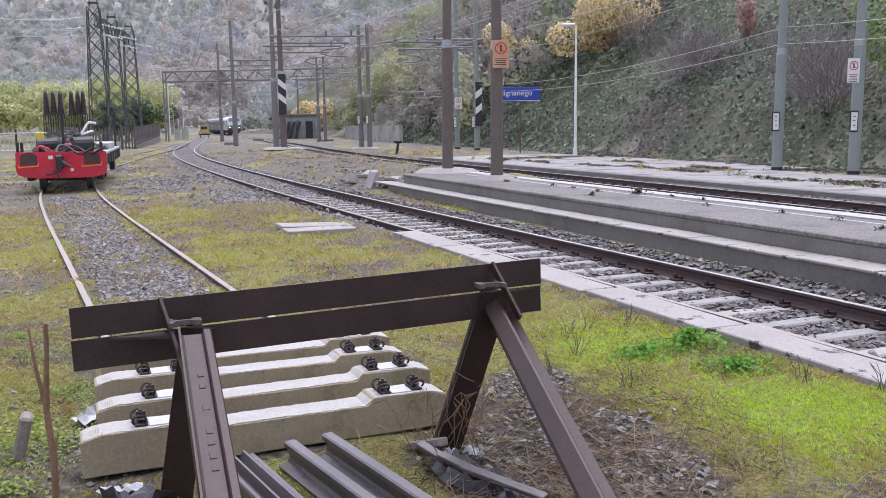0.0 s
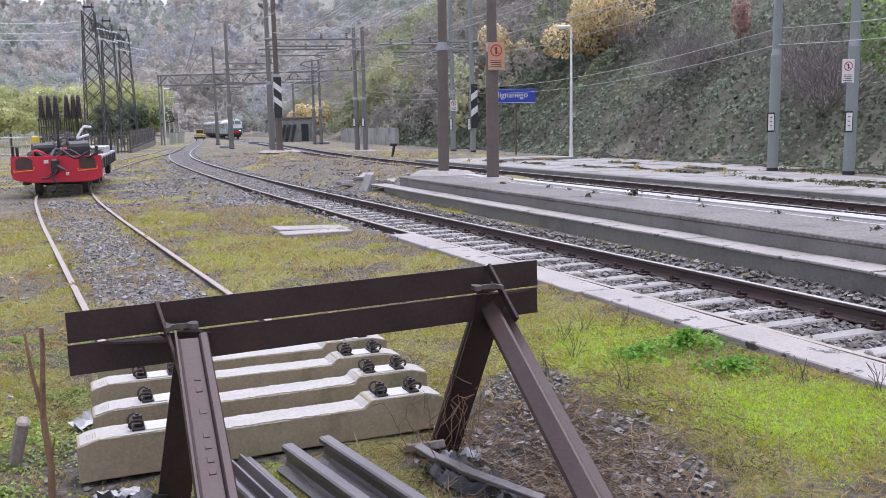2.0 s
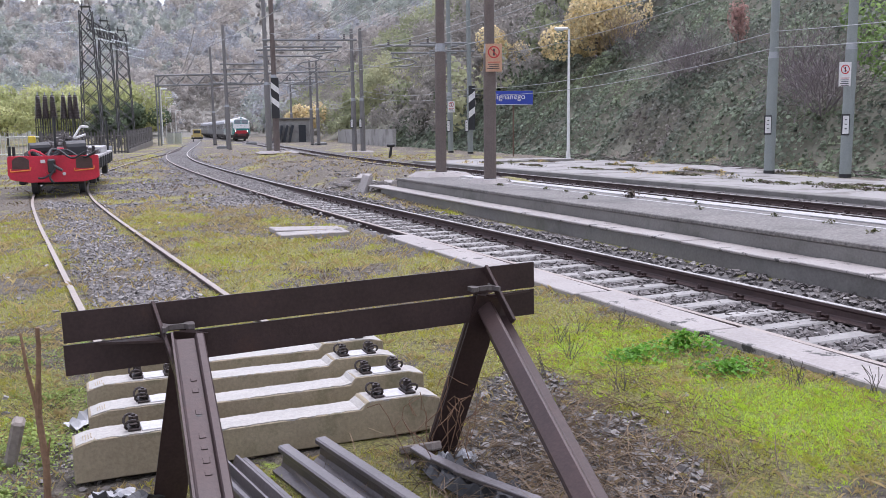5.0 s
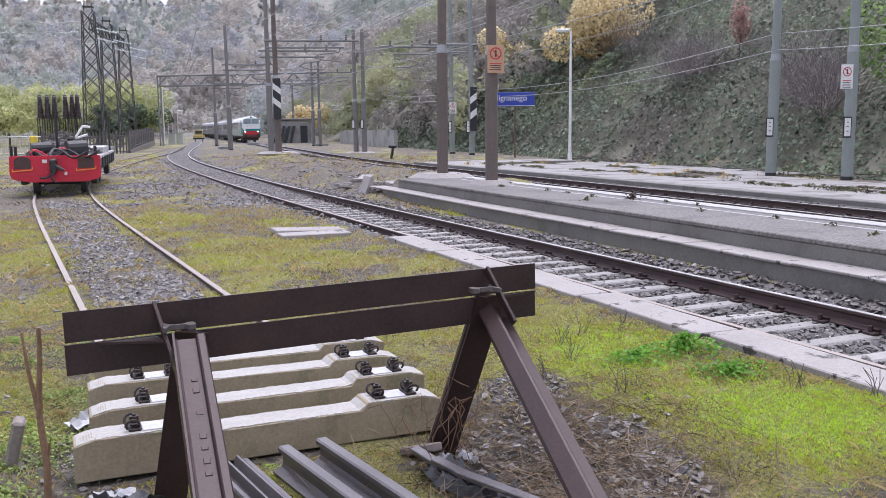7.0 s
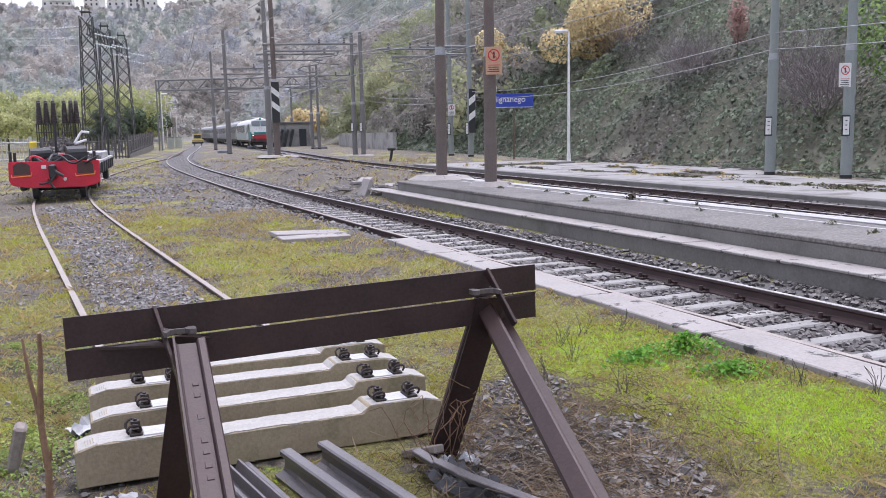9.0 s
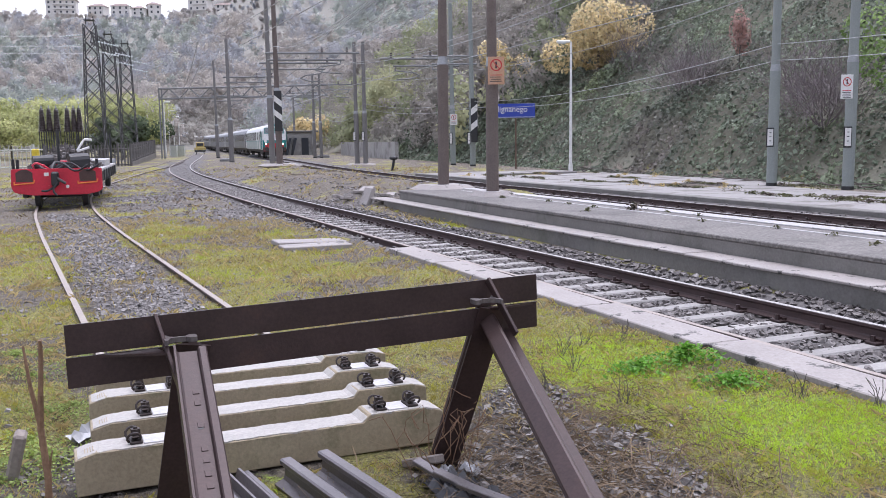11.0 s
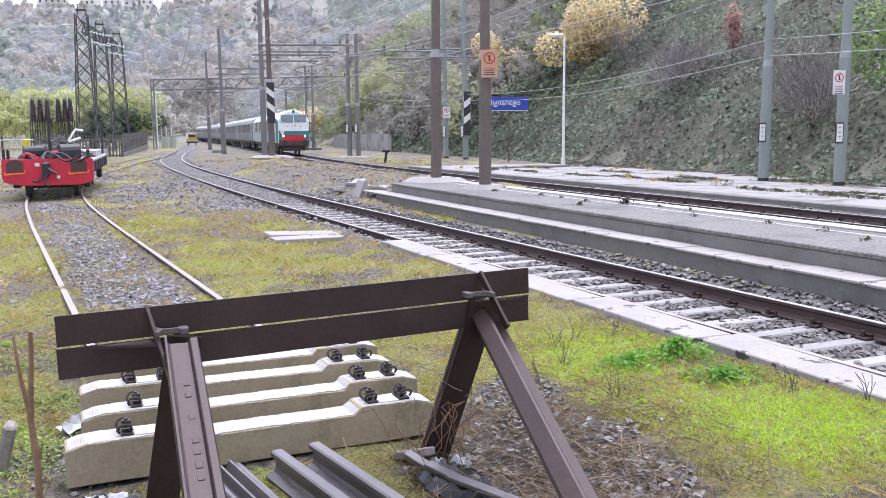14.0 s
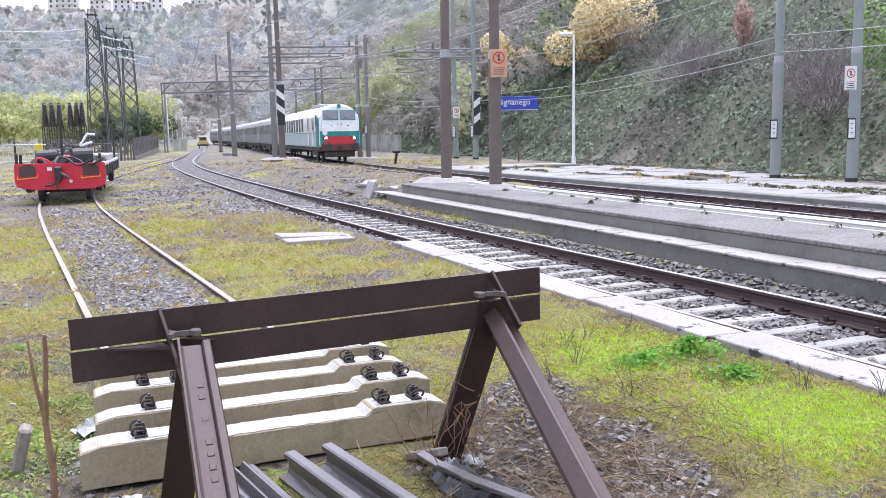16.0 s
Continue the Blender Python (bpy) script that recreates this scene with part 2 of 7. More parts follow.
def lines(lo, hi, dense_lo, dense_hi, step, grow):
    out = [dense_lo]
    while out[-1] < dense_hi:
        out.append(out[-1] + step)
    st = step
    while out[-1] < hi:
        st *= grow
        out.append(out[-1] + st)
    st = step
    while out[0] > lo:
        st *= grow
        out.insert(0, out[0] - st)
    return out


def lush(x, y):
    """How thick the grass grows."""
    g = 0.36 + 1.5 * fbm(x, y, 0.5, 4)
    g += 0.5 * math.exp(-(((x - 2.3) / 0.9) ** 2 + ((y - 5.8) / 0.8) ** 2)) + 0.9 * math.exp(-(((x - 2.3) / 1.1) ** 2 + ((y - 4.6) / 0.9) ** 2)) + 0.35 * math.exp(-(((x - 1.3) / 0.9) ** 2 + ((y - 7.2) / 1.3) ** 2))
    g += 0.3 * math.exp(-(((x + 3.2) / 1.6) ** 2 + ((y - 12.5) / 1.0) ** 2)) + 0.35 * ramp01(-2.3, -3.2, x) * ramp01(9, 6, y)
    s, w = -0.37 * x + 0.929 * y, 0.929 * x + 0.37 * y
    if s > 24 and w > LOOP_N(s) + 1:
        g = g * 0.75 - 0.12
    return max(0.0, min(1.0, g - 0.9 * stony(x, y)))


def vivid(x, y):
    """The young bright grass."""
    return max(0.0, min(1.0, 1.1 * math.exp(-(((x - 2.3) / 0.7) ** 2 + ((y - 5.5) / 0.62) ** 2)) + 0.7 * math.exp(-(((x - 1.35) / 0.75) ** 2 + ((y - 7.3) / 1.1) ** 2)) + 0.5 * math.exp(-(((x + 1.2) / 0.7) ** 2 + ((y - 4.9) / 0.25) ** 2)) - stony(x, y)))


def stony(x, y):
    """How much of the ground is broken stone."""
    s, w = -0.37 * x + 0.929 * y, 0.929 * x + 0.37 * y
    g = 0.0
    if 7 < y < 30:
        g = max(g, ramp01(0.85, 0.45, abs(x - SIDE_X(y) + 0.05)) * ramp01(8.3, 9.6, y) * ramp01(27, 17, y) * (0.75 + 0.7 * fbm(x, y, 0.9, 3)))
    if 18 < s < 60 and w < LOOP_N(s) - 0.7 and x > SIDE_X(y) - 0.5:
        g = max(g, ramp01(19, 25, s) * ramp01(60, 46, s) * (0.30 + 1.2 * fbm(x, y, 0.3, 4)))
    if -12 < s < 100 and abs(w - LOOP_N(s)) < 1.3:
        g = 1.0
    g = max(g, ramp01(1.0, 0.55, math.hypot((x - 0.72) / 0.85, (y - 4.75) / 1.3)) * (1.1 + 0.6 * fbm(x, y, 1.1, 2)))
    g = max(g, 0.75 * ramp01(1.0, 0.5, math.hypot((x - 0.62) / 0.5, (y - 5.7) / 1.3)) * (0.9 + 0.9 * fbm(x, y, 1.3, 2)))
    g = max(g, 0.25 * ramp01(1.0, 0.6, math.hypot((x + 2.1) / 0.8, (y - 5.0) / 1.2)) * (0.8 + 0.9 * fbm(x, y, 1.3, 2)))
    if s > 24 and LOOP_N(s) + 1.2 < w < MAIN_N(s) - 1.5:
        g = max(g, 0.12 + 0.8 * fbm(x, y, 0.35, 4))
    return max(0.0, min(1.0, g))


def ground_material():
    m, nt, bsdf, links = nodes("yard_ground")
    v = coords(nt)
    at = nt.nodes.new("ShaderNodeAttribute")
    at.attribute_name = "cover"
    sep = nt.nodes.new("ShaderNodeSeparateColor")
    links.new(at.outputs["Color"], sep.inputs["Color"])

    def rough_edge(sock, scale):
        add = nt.nodes.new("ShaderNodeMath")
        add.operation = "ADD"
        links.new(sock, add.inputs[0])
        off = nt.nodes.new("ShaderNodeMapRange")
        off.inputs[1].default_value, off.inputs[2].default_value, off.inputs[3].default_value, off.inputs[4].default_value = 0.3, 0.7, -0.42, 0.42
        links.new(noise_node(nt, v, scale, 8, 0.75), off.inputs[0])
        links.new(off.outputs[0], add.inputs[1])
        return ramp(nt, add.outputs[0], [(0.36, (0, 0, 0)), (0.6, (1, 1, 1))])

    grass = ramp(nt, noise_node(nt, v, 1.7, 8, 0.7), [(0.3, (0.12, 0.10, 0.05)), (0.5, (0.20, 0.185, 0.06)), (0.7, (0.25, 0.28, 0.06))])
    grass = mix(nt, 0.6, grass, ramp(nt, noise_node(nt, v, 35, 4, 0.7), [(0.36, (0.03, 0.025, 0.012)), (0.64, (0.50, 0.46, 0.15))]))
    dirt = ramp(nt, noise_node(nt, v, 14.0, 8, 0.75), [(0.36, (0.045, 0.037, 0.028)), (0.52, (0.15, 0.126, 0.096)), (0.68, (0.33, 0.285, 0.22))])
    gravel = ramp(nt, noise_node(nt, v, 26.0, 5, 0.8), [(0.36, (0.035, 0.03, 0.028)), (0.52, (0.13, 0.118, 0.11)), (0.68, (0.33, 0.31, 0.29))])
    col = mix(nt, rough_edge(sep.outputs[0], 4.0), dirt, grass)
    fresh = ramp(nt, noise_node(nt, v, 30, 5, 0.75), [(0.32, (0.09, 0.12, 0.02)), (0.68, (0.46, 0.60, 0.08))])
    col = mix(nt, rough_edge(sep.outputs[2], 6.0), col, fresh)
    col = mix(nt, rough_edge(sep.outputs[1], 3.0), col, gravel)
    links.new(col, bsdf.inputs["Base Color"])
    bsdf.inputs["Roughness"].default_value = 0.85
    links.new(bump(nt, noise_node(nt, v, 26.0, 7, 0.8), 1.0, 0.05), bsdf.inputs["Normal"])
    return m


GROUND = ground_material()
GRAVEL = surface("fine_grey_gravel", (0.06, 0.055, 0.052), (0.14, 0.13, 0.125), 3.0, 28, (0.6, 0.9), 0.03, 0, (0.1, 0.09, 0.085), 0.8, (0.5, 0.7))
WOODS_FLOOR = surface("leaf_litter", (0.10, 0.098, 0.07), (0.18, 0.172, 0.125), 0.3, 4, (0.8, 0.95), 0.05)

# leaf litter again, lightened so that its colour carries the distance haze
FAR_FLOOR_HAZED = surface("far_leaf_litter_hazed", (0.21, 0.205, 0.18), (0.31, 0.295, 0.255), 0.1, 2, (0.8, 0.95), 0.0)


def build_ground():
    xs = lines(-420, 330, -7.0, 7.5, 0.16, 1.055)
    ys = lines(-60, 760, 2.0, 17.0, 0.16, 1.05)
    verts = [(x, y, ground_z(x, y)) for y in ys for x in xs]
    n = len(xs)
    faces, mats = [], []
    for j in range(len(ys) - 1):
        for i in range(n - 1):
            faces.append((j * n + i, j * n + i + 1, (j + 1) * n + i + 1, (j + 1) * n + i))
            x, y = (xs[i] + xs[i + 1]) / 2, (ys[j] + ys[j + 1]) / 2
            s, w = -0.37 * x + 0.929 * y, 0.929 * x + 0.37 * y
            k = 0
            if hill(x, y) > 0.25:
                # beyond 180 m: the litter with haze in its colour
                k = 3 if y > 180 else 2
            elif -12 < s < 260 and (abs(w - LOOP_N(s)) < 1.25 or abs(w - MAIN_N(s)) < 2.0):
                k = 1
            mats.append(k)
    ob = raw("ground", verts, faces, GROUND, smooth=True)
    ob.data.materials.append(GRAVEL)
    ob.data.materials.append(WOODS_FLOOR)
    ob.data.materials.append(FAR_FLOOR_HAZED)
    ob.data.polygons.foreach_set("material_index", mats)
    att = ob.data.color_attributes.new("cover", "FLOAT_COLOR", "POINT")
    flat = []
    for x, y, z in verts:
        flat += [lush(x, y), stony(x, y), vivid(x, y), 1.0]
    att.data.foreach_set("color", flat)
    return tagged(ob, "mossy yard ground with grass, dirt and grey gravel", "ground", kind="structure")


build_ground()


# ---- tracks ----
SIDING_TOP = surface("tan_rusted_head", (0.27, 0.225, 0.195), (0.38, 0.33, 0.29), 3, 30, (0.45, 0.65), 0.0005, 0.2)
def rail(pts, name, label, parent=None, top_mat=None):
    ob = part(name, sweep(bmesh.new(), pts, rail_profile()), RAIL_SIDE, parent)
    head = [(-0.032, 0.0015), (0.032, 0.0015), (0.032, -0.004), (-0.032, -0.004)]
    part("worn_top", sweep(bmesh.new(), pts, head), top_mat or RAIL_TOP, ob)
    return tagged(ob, label, "rail") if not parent else ob


def offset_line(f, a, b, step, off, z=0.0):
    pts, t = [], a
    while t <= b + 1e-6:
        p, d = f(t), (f(t + 0.3) - f(t - 0.3)).normalized()
        pts.append(p + Vector((d.y, -d.x, 0)) * off + Vector((0, 0, z)))
        t += step
    return pts


for off in (-0.75, 0.75):
    rail(offset_line(loop_at, -8, 172, 1.5, off), "rail", "rust-brown rail of the loop track with a worn head", None, SIDING_TOP if off < 0 else RAIL_TOP)
    rail(offset_line(main_at, -40, 330, 2.5, off), "rail", "brown rail of the main track with a worn head")
    rail(offset_line(siding_at, 6.6, 96, 0.7, off, 0.005), "rail", "pale rusted siding rail sunk in grass and gravel", None, SIDING_TOP)


def sleeper_mesh():
    bm = boxed((0, 0, -0.11), (0.205, 2.4, 0.2), None, 0.018)
    me = bpy.data.meshes.new("sleeper")
    bm.to_mesh(me)
    bm.free()
    me.materials.append(TRACK_SLEEPER)
    return me


TRACK_SLEEPER = surface("worn_track_sleeper", (0.23, 0.218, 0.205), (0.335, 0.32, 0.30), 3.0, 40, (0.5, 0.75), 0.002, 0, (0.16, 0.15, 0.14), 2.0, (0.58, 0.75), 0.12)
SLEEPER_ME = sleeper_mesh()


def sleepers(f, a, b, step, z, group, label):
    t = a
    while t < b:
        p, d = f(t), (f(t + 0.3) - f(t - 0.3)).normalized()
        ob = new("sleeper", SLEEPER_ME)
        ob.matrix_world = Matrix.Translation((p.x, p.y, z)) @ pose(0, 0, 0, random.uniform(-0.5, 0.5), 0, math.degrees(math.atan2(d.y, d.x)) + random.uniform(-0.8, 0.8))
        tagged(ob, label, "sleeper", group)
        for y in (-0.63, -0.87, 0.63, 0.87):
            cl = new("rail_clip", CLIP_ME)
            cl.parent = ob
            cl.matrix_basis = pose(0, y, -0.01, 0, 0, 0 if y in (-0.63, 0.87) else 180)
        t += step


def clip_mesh():
    bm = boxed((0, 0, 0.015), (0.15, 0.09, 0.03), None, 0.008)
    tube(bm, (0, 0.01, 0.02), (0, 0.01, 0.085), 0.028, 0.024, 6)
    box(bm, (0, -0.045, 0.04), (0.11, 0.05, 0.025))
    me = bpy.data.meshes.new("rail_clip")
    bm.to_mesh(me)
    bm.free()
    me.materials.append(RUST)
    return me


CLIP_ME = clip_mesh()


sleepers(loop_at, -1.0, 26, 0.6, -0.155, "loop track sleepers", "pale concrete track sleeper bedded in ballast")
sleepers(main_at, 10.0, 75, 0.6, -0.155, "main track sleepers", "grey concrete track sleeper bedded in ballast")

# ---- platforms ----
PLAT = Matrix(((0.929, -0.37, 0, 0), (0.37, 0.929, 0, 0), (0, 0, 1, 0), (0, 0, 0, 1)))  # local x is w, local y is s


def island_platform():
    top = thing("platform", PLAT, "two-stepped grey concrete island platform with pale paving", "platform")
    top["kind"] = "structure"
    rnd = random.Random(3)
    bm = bmesh.new()
    box(bm, (8.86, 4.0, -0.06), (2.48, 38.4, 0.52))
    lower = part("lower_step", bm, WALL, top)
    part("upper_wall", boxed((9.085, 2.0, 0.15), (2.03, 42.4, 0.5), None, 0.012), WALL, top)
    part("paving", boxed((9.08, 2.0, 0.43), (2.06, 42.46, 0.06), None, 0.012), PAVE, top)
    s = -12.0
    while s < 24.0:
        length = rnd.uniform(0.9, 1.1)
        part("coping_slab", boxed((7.815, s + length / 2, 0.205 + rnd.uniform(-0.006, 0.006)), (0.47 + rnd.uniform(-0.012, 0.012), length - 0.012, 0.035), None, 0.008), KERB, top)
        s += length
    s = -12.0
    while s < 23.0:
        length = rnd.uniform(1.9, 2.1)
        part("edge_slab", boxed((9.93, s + length / 2, 0.468 + rnd.uniform(-0.003, 0.003)), (0.34, length - 0.015, 0.02), None, 0.004), WHITE_LINE, top)
        s += length
    part("painted_line", boxed((9.42, 3.0, 0.4625), (0.07, 38.0, 0.006)), WHITE_LINE, top)


island_platform()


def kerb_strip():
    top = thing("kerb", PLAT, "long pale concrete kerb strip beside the loop track, cracked and stained", "kerb")
    top["kind"] = "structure"
    rnd = random.Random(5)
    s = -6.0
    while s < 13.3:
        length = rnd.uniform(1.85, 2.1)
        k = smooth_table(LOOP, s + length / 2, 6) - 6.25
        part("kerb_slab", boxed((5.06 + k, s + length / 2, -0.03 + rnd.uniform(-0.006, 0.006)), (0.42, length - 0.008, 0.19), pose(0, 0, 0, 0, 0, 0), 0.01), KERB, top)
        s += length


kerb_strip()


def far_platform():
    top = thing("platform", PLAT, "low cracked side platform of worn pale concrete slabs below a wooded bank", "platform")
    top["kind"] = "structure"
    part("edge_wall", boxed((16.75, 14.0, -0.09), (0.4, 62.0, 0.32), None, 0.02), WALL, top)
    rnd = random.Random(8)
    s = -16.0
    while s < 45.0:
        length = rnd.uniform(2.2, 3.2)
        for w0, wd in ((16.95, 2.6), (19.6, 2.7), (22.35, 2.4)):
            if rnd.random() < (0.05 if w0 < 19 else 0.22):
                continue
            bm = boxed((0, 0, 0), (wd - 0.05 * rnd.random(), length - 0.06 - 0.16 * rnd.random(), 0.14), None, 0.02)
            bmesh.ops.subdivide_edges(bm, edges=[e for e in bm.edges if e.calc_length() > 1.0], cuts=4)
            for v in bm.verts:
                n3 = noise.noise_vector(Vector((v.co.x * 1.7 + w0 * 3, v.co.y * 1.7 + s * 5, 0)))
                v.co.x += 0.1 * n3.x
                v.co.y += 0.12 * n3.y
            bmesh.ops.transform(bm, matrix=Matrix.Translation((w0 + wd / 2, s + length / 2, -0.01)) @ pose(0, 0, 0, rnd.uniform(-0.5, 0.5), rnd.uniform(-0.5, 0.5), rnd.uniform(-0.4, 0.4)), verts=bm.verts)
            part("slab", bm, SLAB, top)
        s += length


SLAB = surface("worn_pale_slab", (0.21, 0.20, 0.19), (0.31, 0.295, 0.28), 0.8, 25, (0.5, 0.8), 0.004, 0, (0.12, 0.105, 0.09), 0.9, (0.52, 0.62))
far_platform()


# ---- masts ----
def mast(x, y, z, h, r0, r1, joint, material, label, lean=(0, 0), group="line masts", base=None):
    """A stepped tubular mast with a collar at the joint."""
    top = thing("mast", pose(x, y, z), label, "mast", group)
    bm = bmesh.new()
    a, b = Vector((0, 0, 0)), Vector((lean[0], lean[1], h))
    j = a.lerp(b, joint / h)
    tube(bm, a, j, r0, r0 * 0.97, 20)
    part("lower_tube", bm, material, top, smooth=False)
    bm = bmesh.new()
    tube(bm, j, j + (b - a).normalized() * 0.22, r0 * 0.98, r1 * 1.02, 20)
    part("collar", bm, GALV, top)
    part("upper_tube", tube(bmesh.new(), j + (b - a).normalized() * 0.2, b, r1, r1 * 0.85, 20), material, top)
    if base:
        bm = bmesh.new()
        bmesh.ops.create_cone(bm, cap_ends=True, segments=4, radius1=base * 0.707, radius2=base * 0.5, depth=0.14, matrix=pose(0, 0, 0.04, 0, 0, 45 + YAW_P))
        part("footing", bm, KERB, top)
    part("shoe", tube(bmesh.new(), a + Vector((0, 0, 0.0)), a + Vector((0, 0, 0.12)), r0 * 1.06, r0 * 1.04, 20), BLACK, top)
    return top


mast(0.12, 25.3, 0.46, 9.5, 0.155, 0.125, 3.4, POLE_RUST, "tall brown-grey tubular line mast on the island platform", (0.05, 0.1), base=1.5)
mast(1.28, 21.7, 0.46, 8.5, 0.15, 0.12, 3.05, POLE_RUST, "brown steel line mast carrying an orange warning sign", (0.0, 0.05), base=0.9)
mast(11.6, 31.5, 0.05, 10, 0.18, 0.145, 3.95, POLE_GREEN, "grey-green tubular mast on the side platform", (0.05, 0))
mast(13.0, 28.7, 0.05, 10, 0.18, 0.15, 4.0, POLE_GREEN, "grey-green tubular mast with a white notice board", (0.05, 0))
mast(1.0, 63.2, 0.05, 11, 0.19, 0.15, 3.9, POLE_GREEN, "grey mast on the side platform with a small notice", (-0.1, 0))
mast(2.25, 60.0, 0.05, 11, 0.19, 0.15, 3.9, POLE_GREEN, "grey mast on the side platform with a chevron board", (-0.1, 0))
mast(-12.2, 66.5, ground_z(-12.2, 66.5), 13, 0.22, 0.17, 5, POLE, "grey line mast standing between the tracks", (-0.1, 0), base=2.6)
mast(-10.86, 61.92, ground_z(-10.86, 61.92), 13, 0.22, 0.17, 5, POLE_RUST, "brown line mast with a black and white chevron board", (-0.1, 0), base=2.6)
mast(-19.55, 85.73, -0.05, 11.5, 0.24, 0.17, 4, POLE, "grey line mast beside the loop points", (-0.1, 0))
mast(-27.6, 113.5, -0.05, 12, 0.22, 0.15, 4, POLE, "slim far line mast between the tracks", (-0.1, 0))
mast(-14.3, 104.8, -0.05, 9.6, 0.2, 0.14, 4, POLE, "far grey mast beside the retaining wall", (-0.05, 0))
mast(-13.5, 104.4, -0.05, 9.6, 0.2, 0.14, 4, POLE, "far grey mast beside the retaining wall", (-0.05, 0))
mast(-6.44, 71.55, -0.05, 9.5, 0.2, 0.15, 4, POLE, "grey mast beyond the main track with a number plate", (-0.05, 0), base=1.6)
mast(-5.75, 71.3, -0.05, 9.5, 0.2, 0.15, 4, POLE, "grey mast beyond the main track with a number plate", (-0.05, 0), base=1.6)
mast(-20.6, 130.0, -0.05, 9, 0.2, 0.15, 4, POLE, "pale far mast beside the small building")
# ---- scattered stuff: stones, grass, leaves ----
RNG = np.random.default_rng(11)


def mesh_from(name, verts, faces, material, parent=None, normals=None):
    """verts (n, 3) and faces (m, k) arrays."""
    me = bpy.data.meshes.new(name)
    m, k = faces.shape
    me.vertices.add(len(verts))
    me.vertices.foreach_set("co", np.ascontiguousarray(verts, dtype=np.float32).ravel())
    me.loops.add(m * k)
    me.loops.foreach_set("vertex_index", np.ascontiguousarray(faces, dtype=np.int32).ravel())
    me.polygons.add(m)
    me.polygons.foreach_set("loop_start", np.arange(0, m * k, k, dtype=np.int32))
    me.update(calc_edges=True)
    me.materials.append(material)
    if normals is None:
        me.polygons.foreach_set("use_smooth", np.zeros(m, dtype=bool))
    else:
        me.polygons.foreach_set("use_smooth", np.ones(m, dtype=bool))
        me.normals_split_custom_set_from_vertices(normals / np.linalg.norm(normals, axis=1)[:, None])
    ob = new(name, me)
    if parent:
        ob.parent = parent
    return ob


CUBE_V = np.array([(-1, -1, -1), (1, -1, -1), (1, 1, -1), (-1, 1, -1), (-1, -1, 1), (1, -1, 1), (1, 1, 1), (-1, 1, 1)]) * 0.72
CUBE_F = np.array([(0, 2, 1), (0, 3, 2), (4, 5, 6), (4, 6, 7), (0, 1, 5), (0, 5, 4), (1, 2, 6), (1, 6, 5), (2, 3, 7), (2, 7, 6), (3, 0, 4), (3, 4, 7)])


def turns(n):
    q = RNG.normal(size=(n, 4))
    q /= np.linalg.norm(q, axis=1)[:, None]
    w, x, y, z = q.T
    return np.stack([np.stack([1 - 2 * (y * y + z * z), 2 * (x * y - z * w), 2 * (x * z + y * w)], 1), np.stack([2 * (x * y + z * w), 1 - 2 * (x * x + z * z), 2 * (y * z - x * w)], 1), np.stack([2 * (x * z - y * w), 2 * (y * z + x * w), 1 - 2 * (x * x + y * y)], 1)], 1)


def stones(name, pts, sizes, material, label):
    n = len(pts)
    shape = CUBE_V[None] * RNG.uniform(0.55, 1.3, (n, 8, 3)) * RNG.uniform(0.4, 1.0, (n, 1, 3))
    v = np.einsum("nij,nkj->nki", turns(n), shape) * sizes[:, None, None]
    v[:, :, 2] *= 0.65
    v += pts[:, None]
    f = CUBE_F[None] + (np.arange(n) * 8)[:, None, None]
    return tagged(mesh_from(name, v.reshape(-1, 3), f.reshape(-1, 3), material), label, "stones", kind="stuff")


def stone_material(name, stops):
    m, nt, bsdf, links = nodes(name)
    geo = nt.nodes.new("ShaderNodeNewGeometry")
    col = ramp(nt, geo.outputs["Random Per Island"], stops)
    col = mix(nt, 0.3, col, ramp(nt, noise_node(nt, coords(nt), 60, 4), [(0.3, (0.05, 0.045, 0.04)), (0.7, (0.3, 0.28, 0.27))]))
    links.new(col, bsdf.inputs["Base Color"])
    bsdf.inputs["Roughness"].default_value = 0.62
    links.new(bump(nt, noise_node(nt, coords(nt), 90, 3), 0.5, 0.003), bsdf.inputs["Normal"])
    return m


STONE = stone_material("crushed_ballast", [(0.0, (0.045, 0.036, 0.033)), (0.5, (0.095, 0.08, 0.074)), (0.85, (0.17, 0.15, 0.14)), (1.0, (0.28, 0.26, 0.245))])
STONE_PALE = stone_material("weathered_ballast", [(0.0, (0.075, 0.066, 0.06)), (0.5, (0.16, 0.145, 0.133)), (0.85, (0.26, 0.238, 0.22)), (1.0, (0.38, 0.355, 0.33))])


STONE_MIX = stone_material("broken_slate", [(0.0, (0.05, 0.042, 0.036)), (0.5, (0.13, 0.114, 0.10)), (0.85, (0.24, 0.22, 0.20)), (1.0, (0.38, 0.365, 0.35))])


def gather(n, box2, keep, lift=0.0, plan="xy"):
    out = []
    u = RNG.uniform(size=(n, 3))
    for a, b, c in u:
        p, q = box2[0] + (box2[1] - box2[0]) * a, box2[2] + (box2[3] - box2[2]) * b
        x, y = (p, q) if plan == "xy" else (-0.37 * p + 0.929 * q, 0.929 * p + 0.37 * q)
        if keep(x, y, p, q) > c:
            out.append((x, y, ground_z(x, y) + lift))
    return np.array(out)


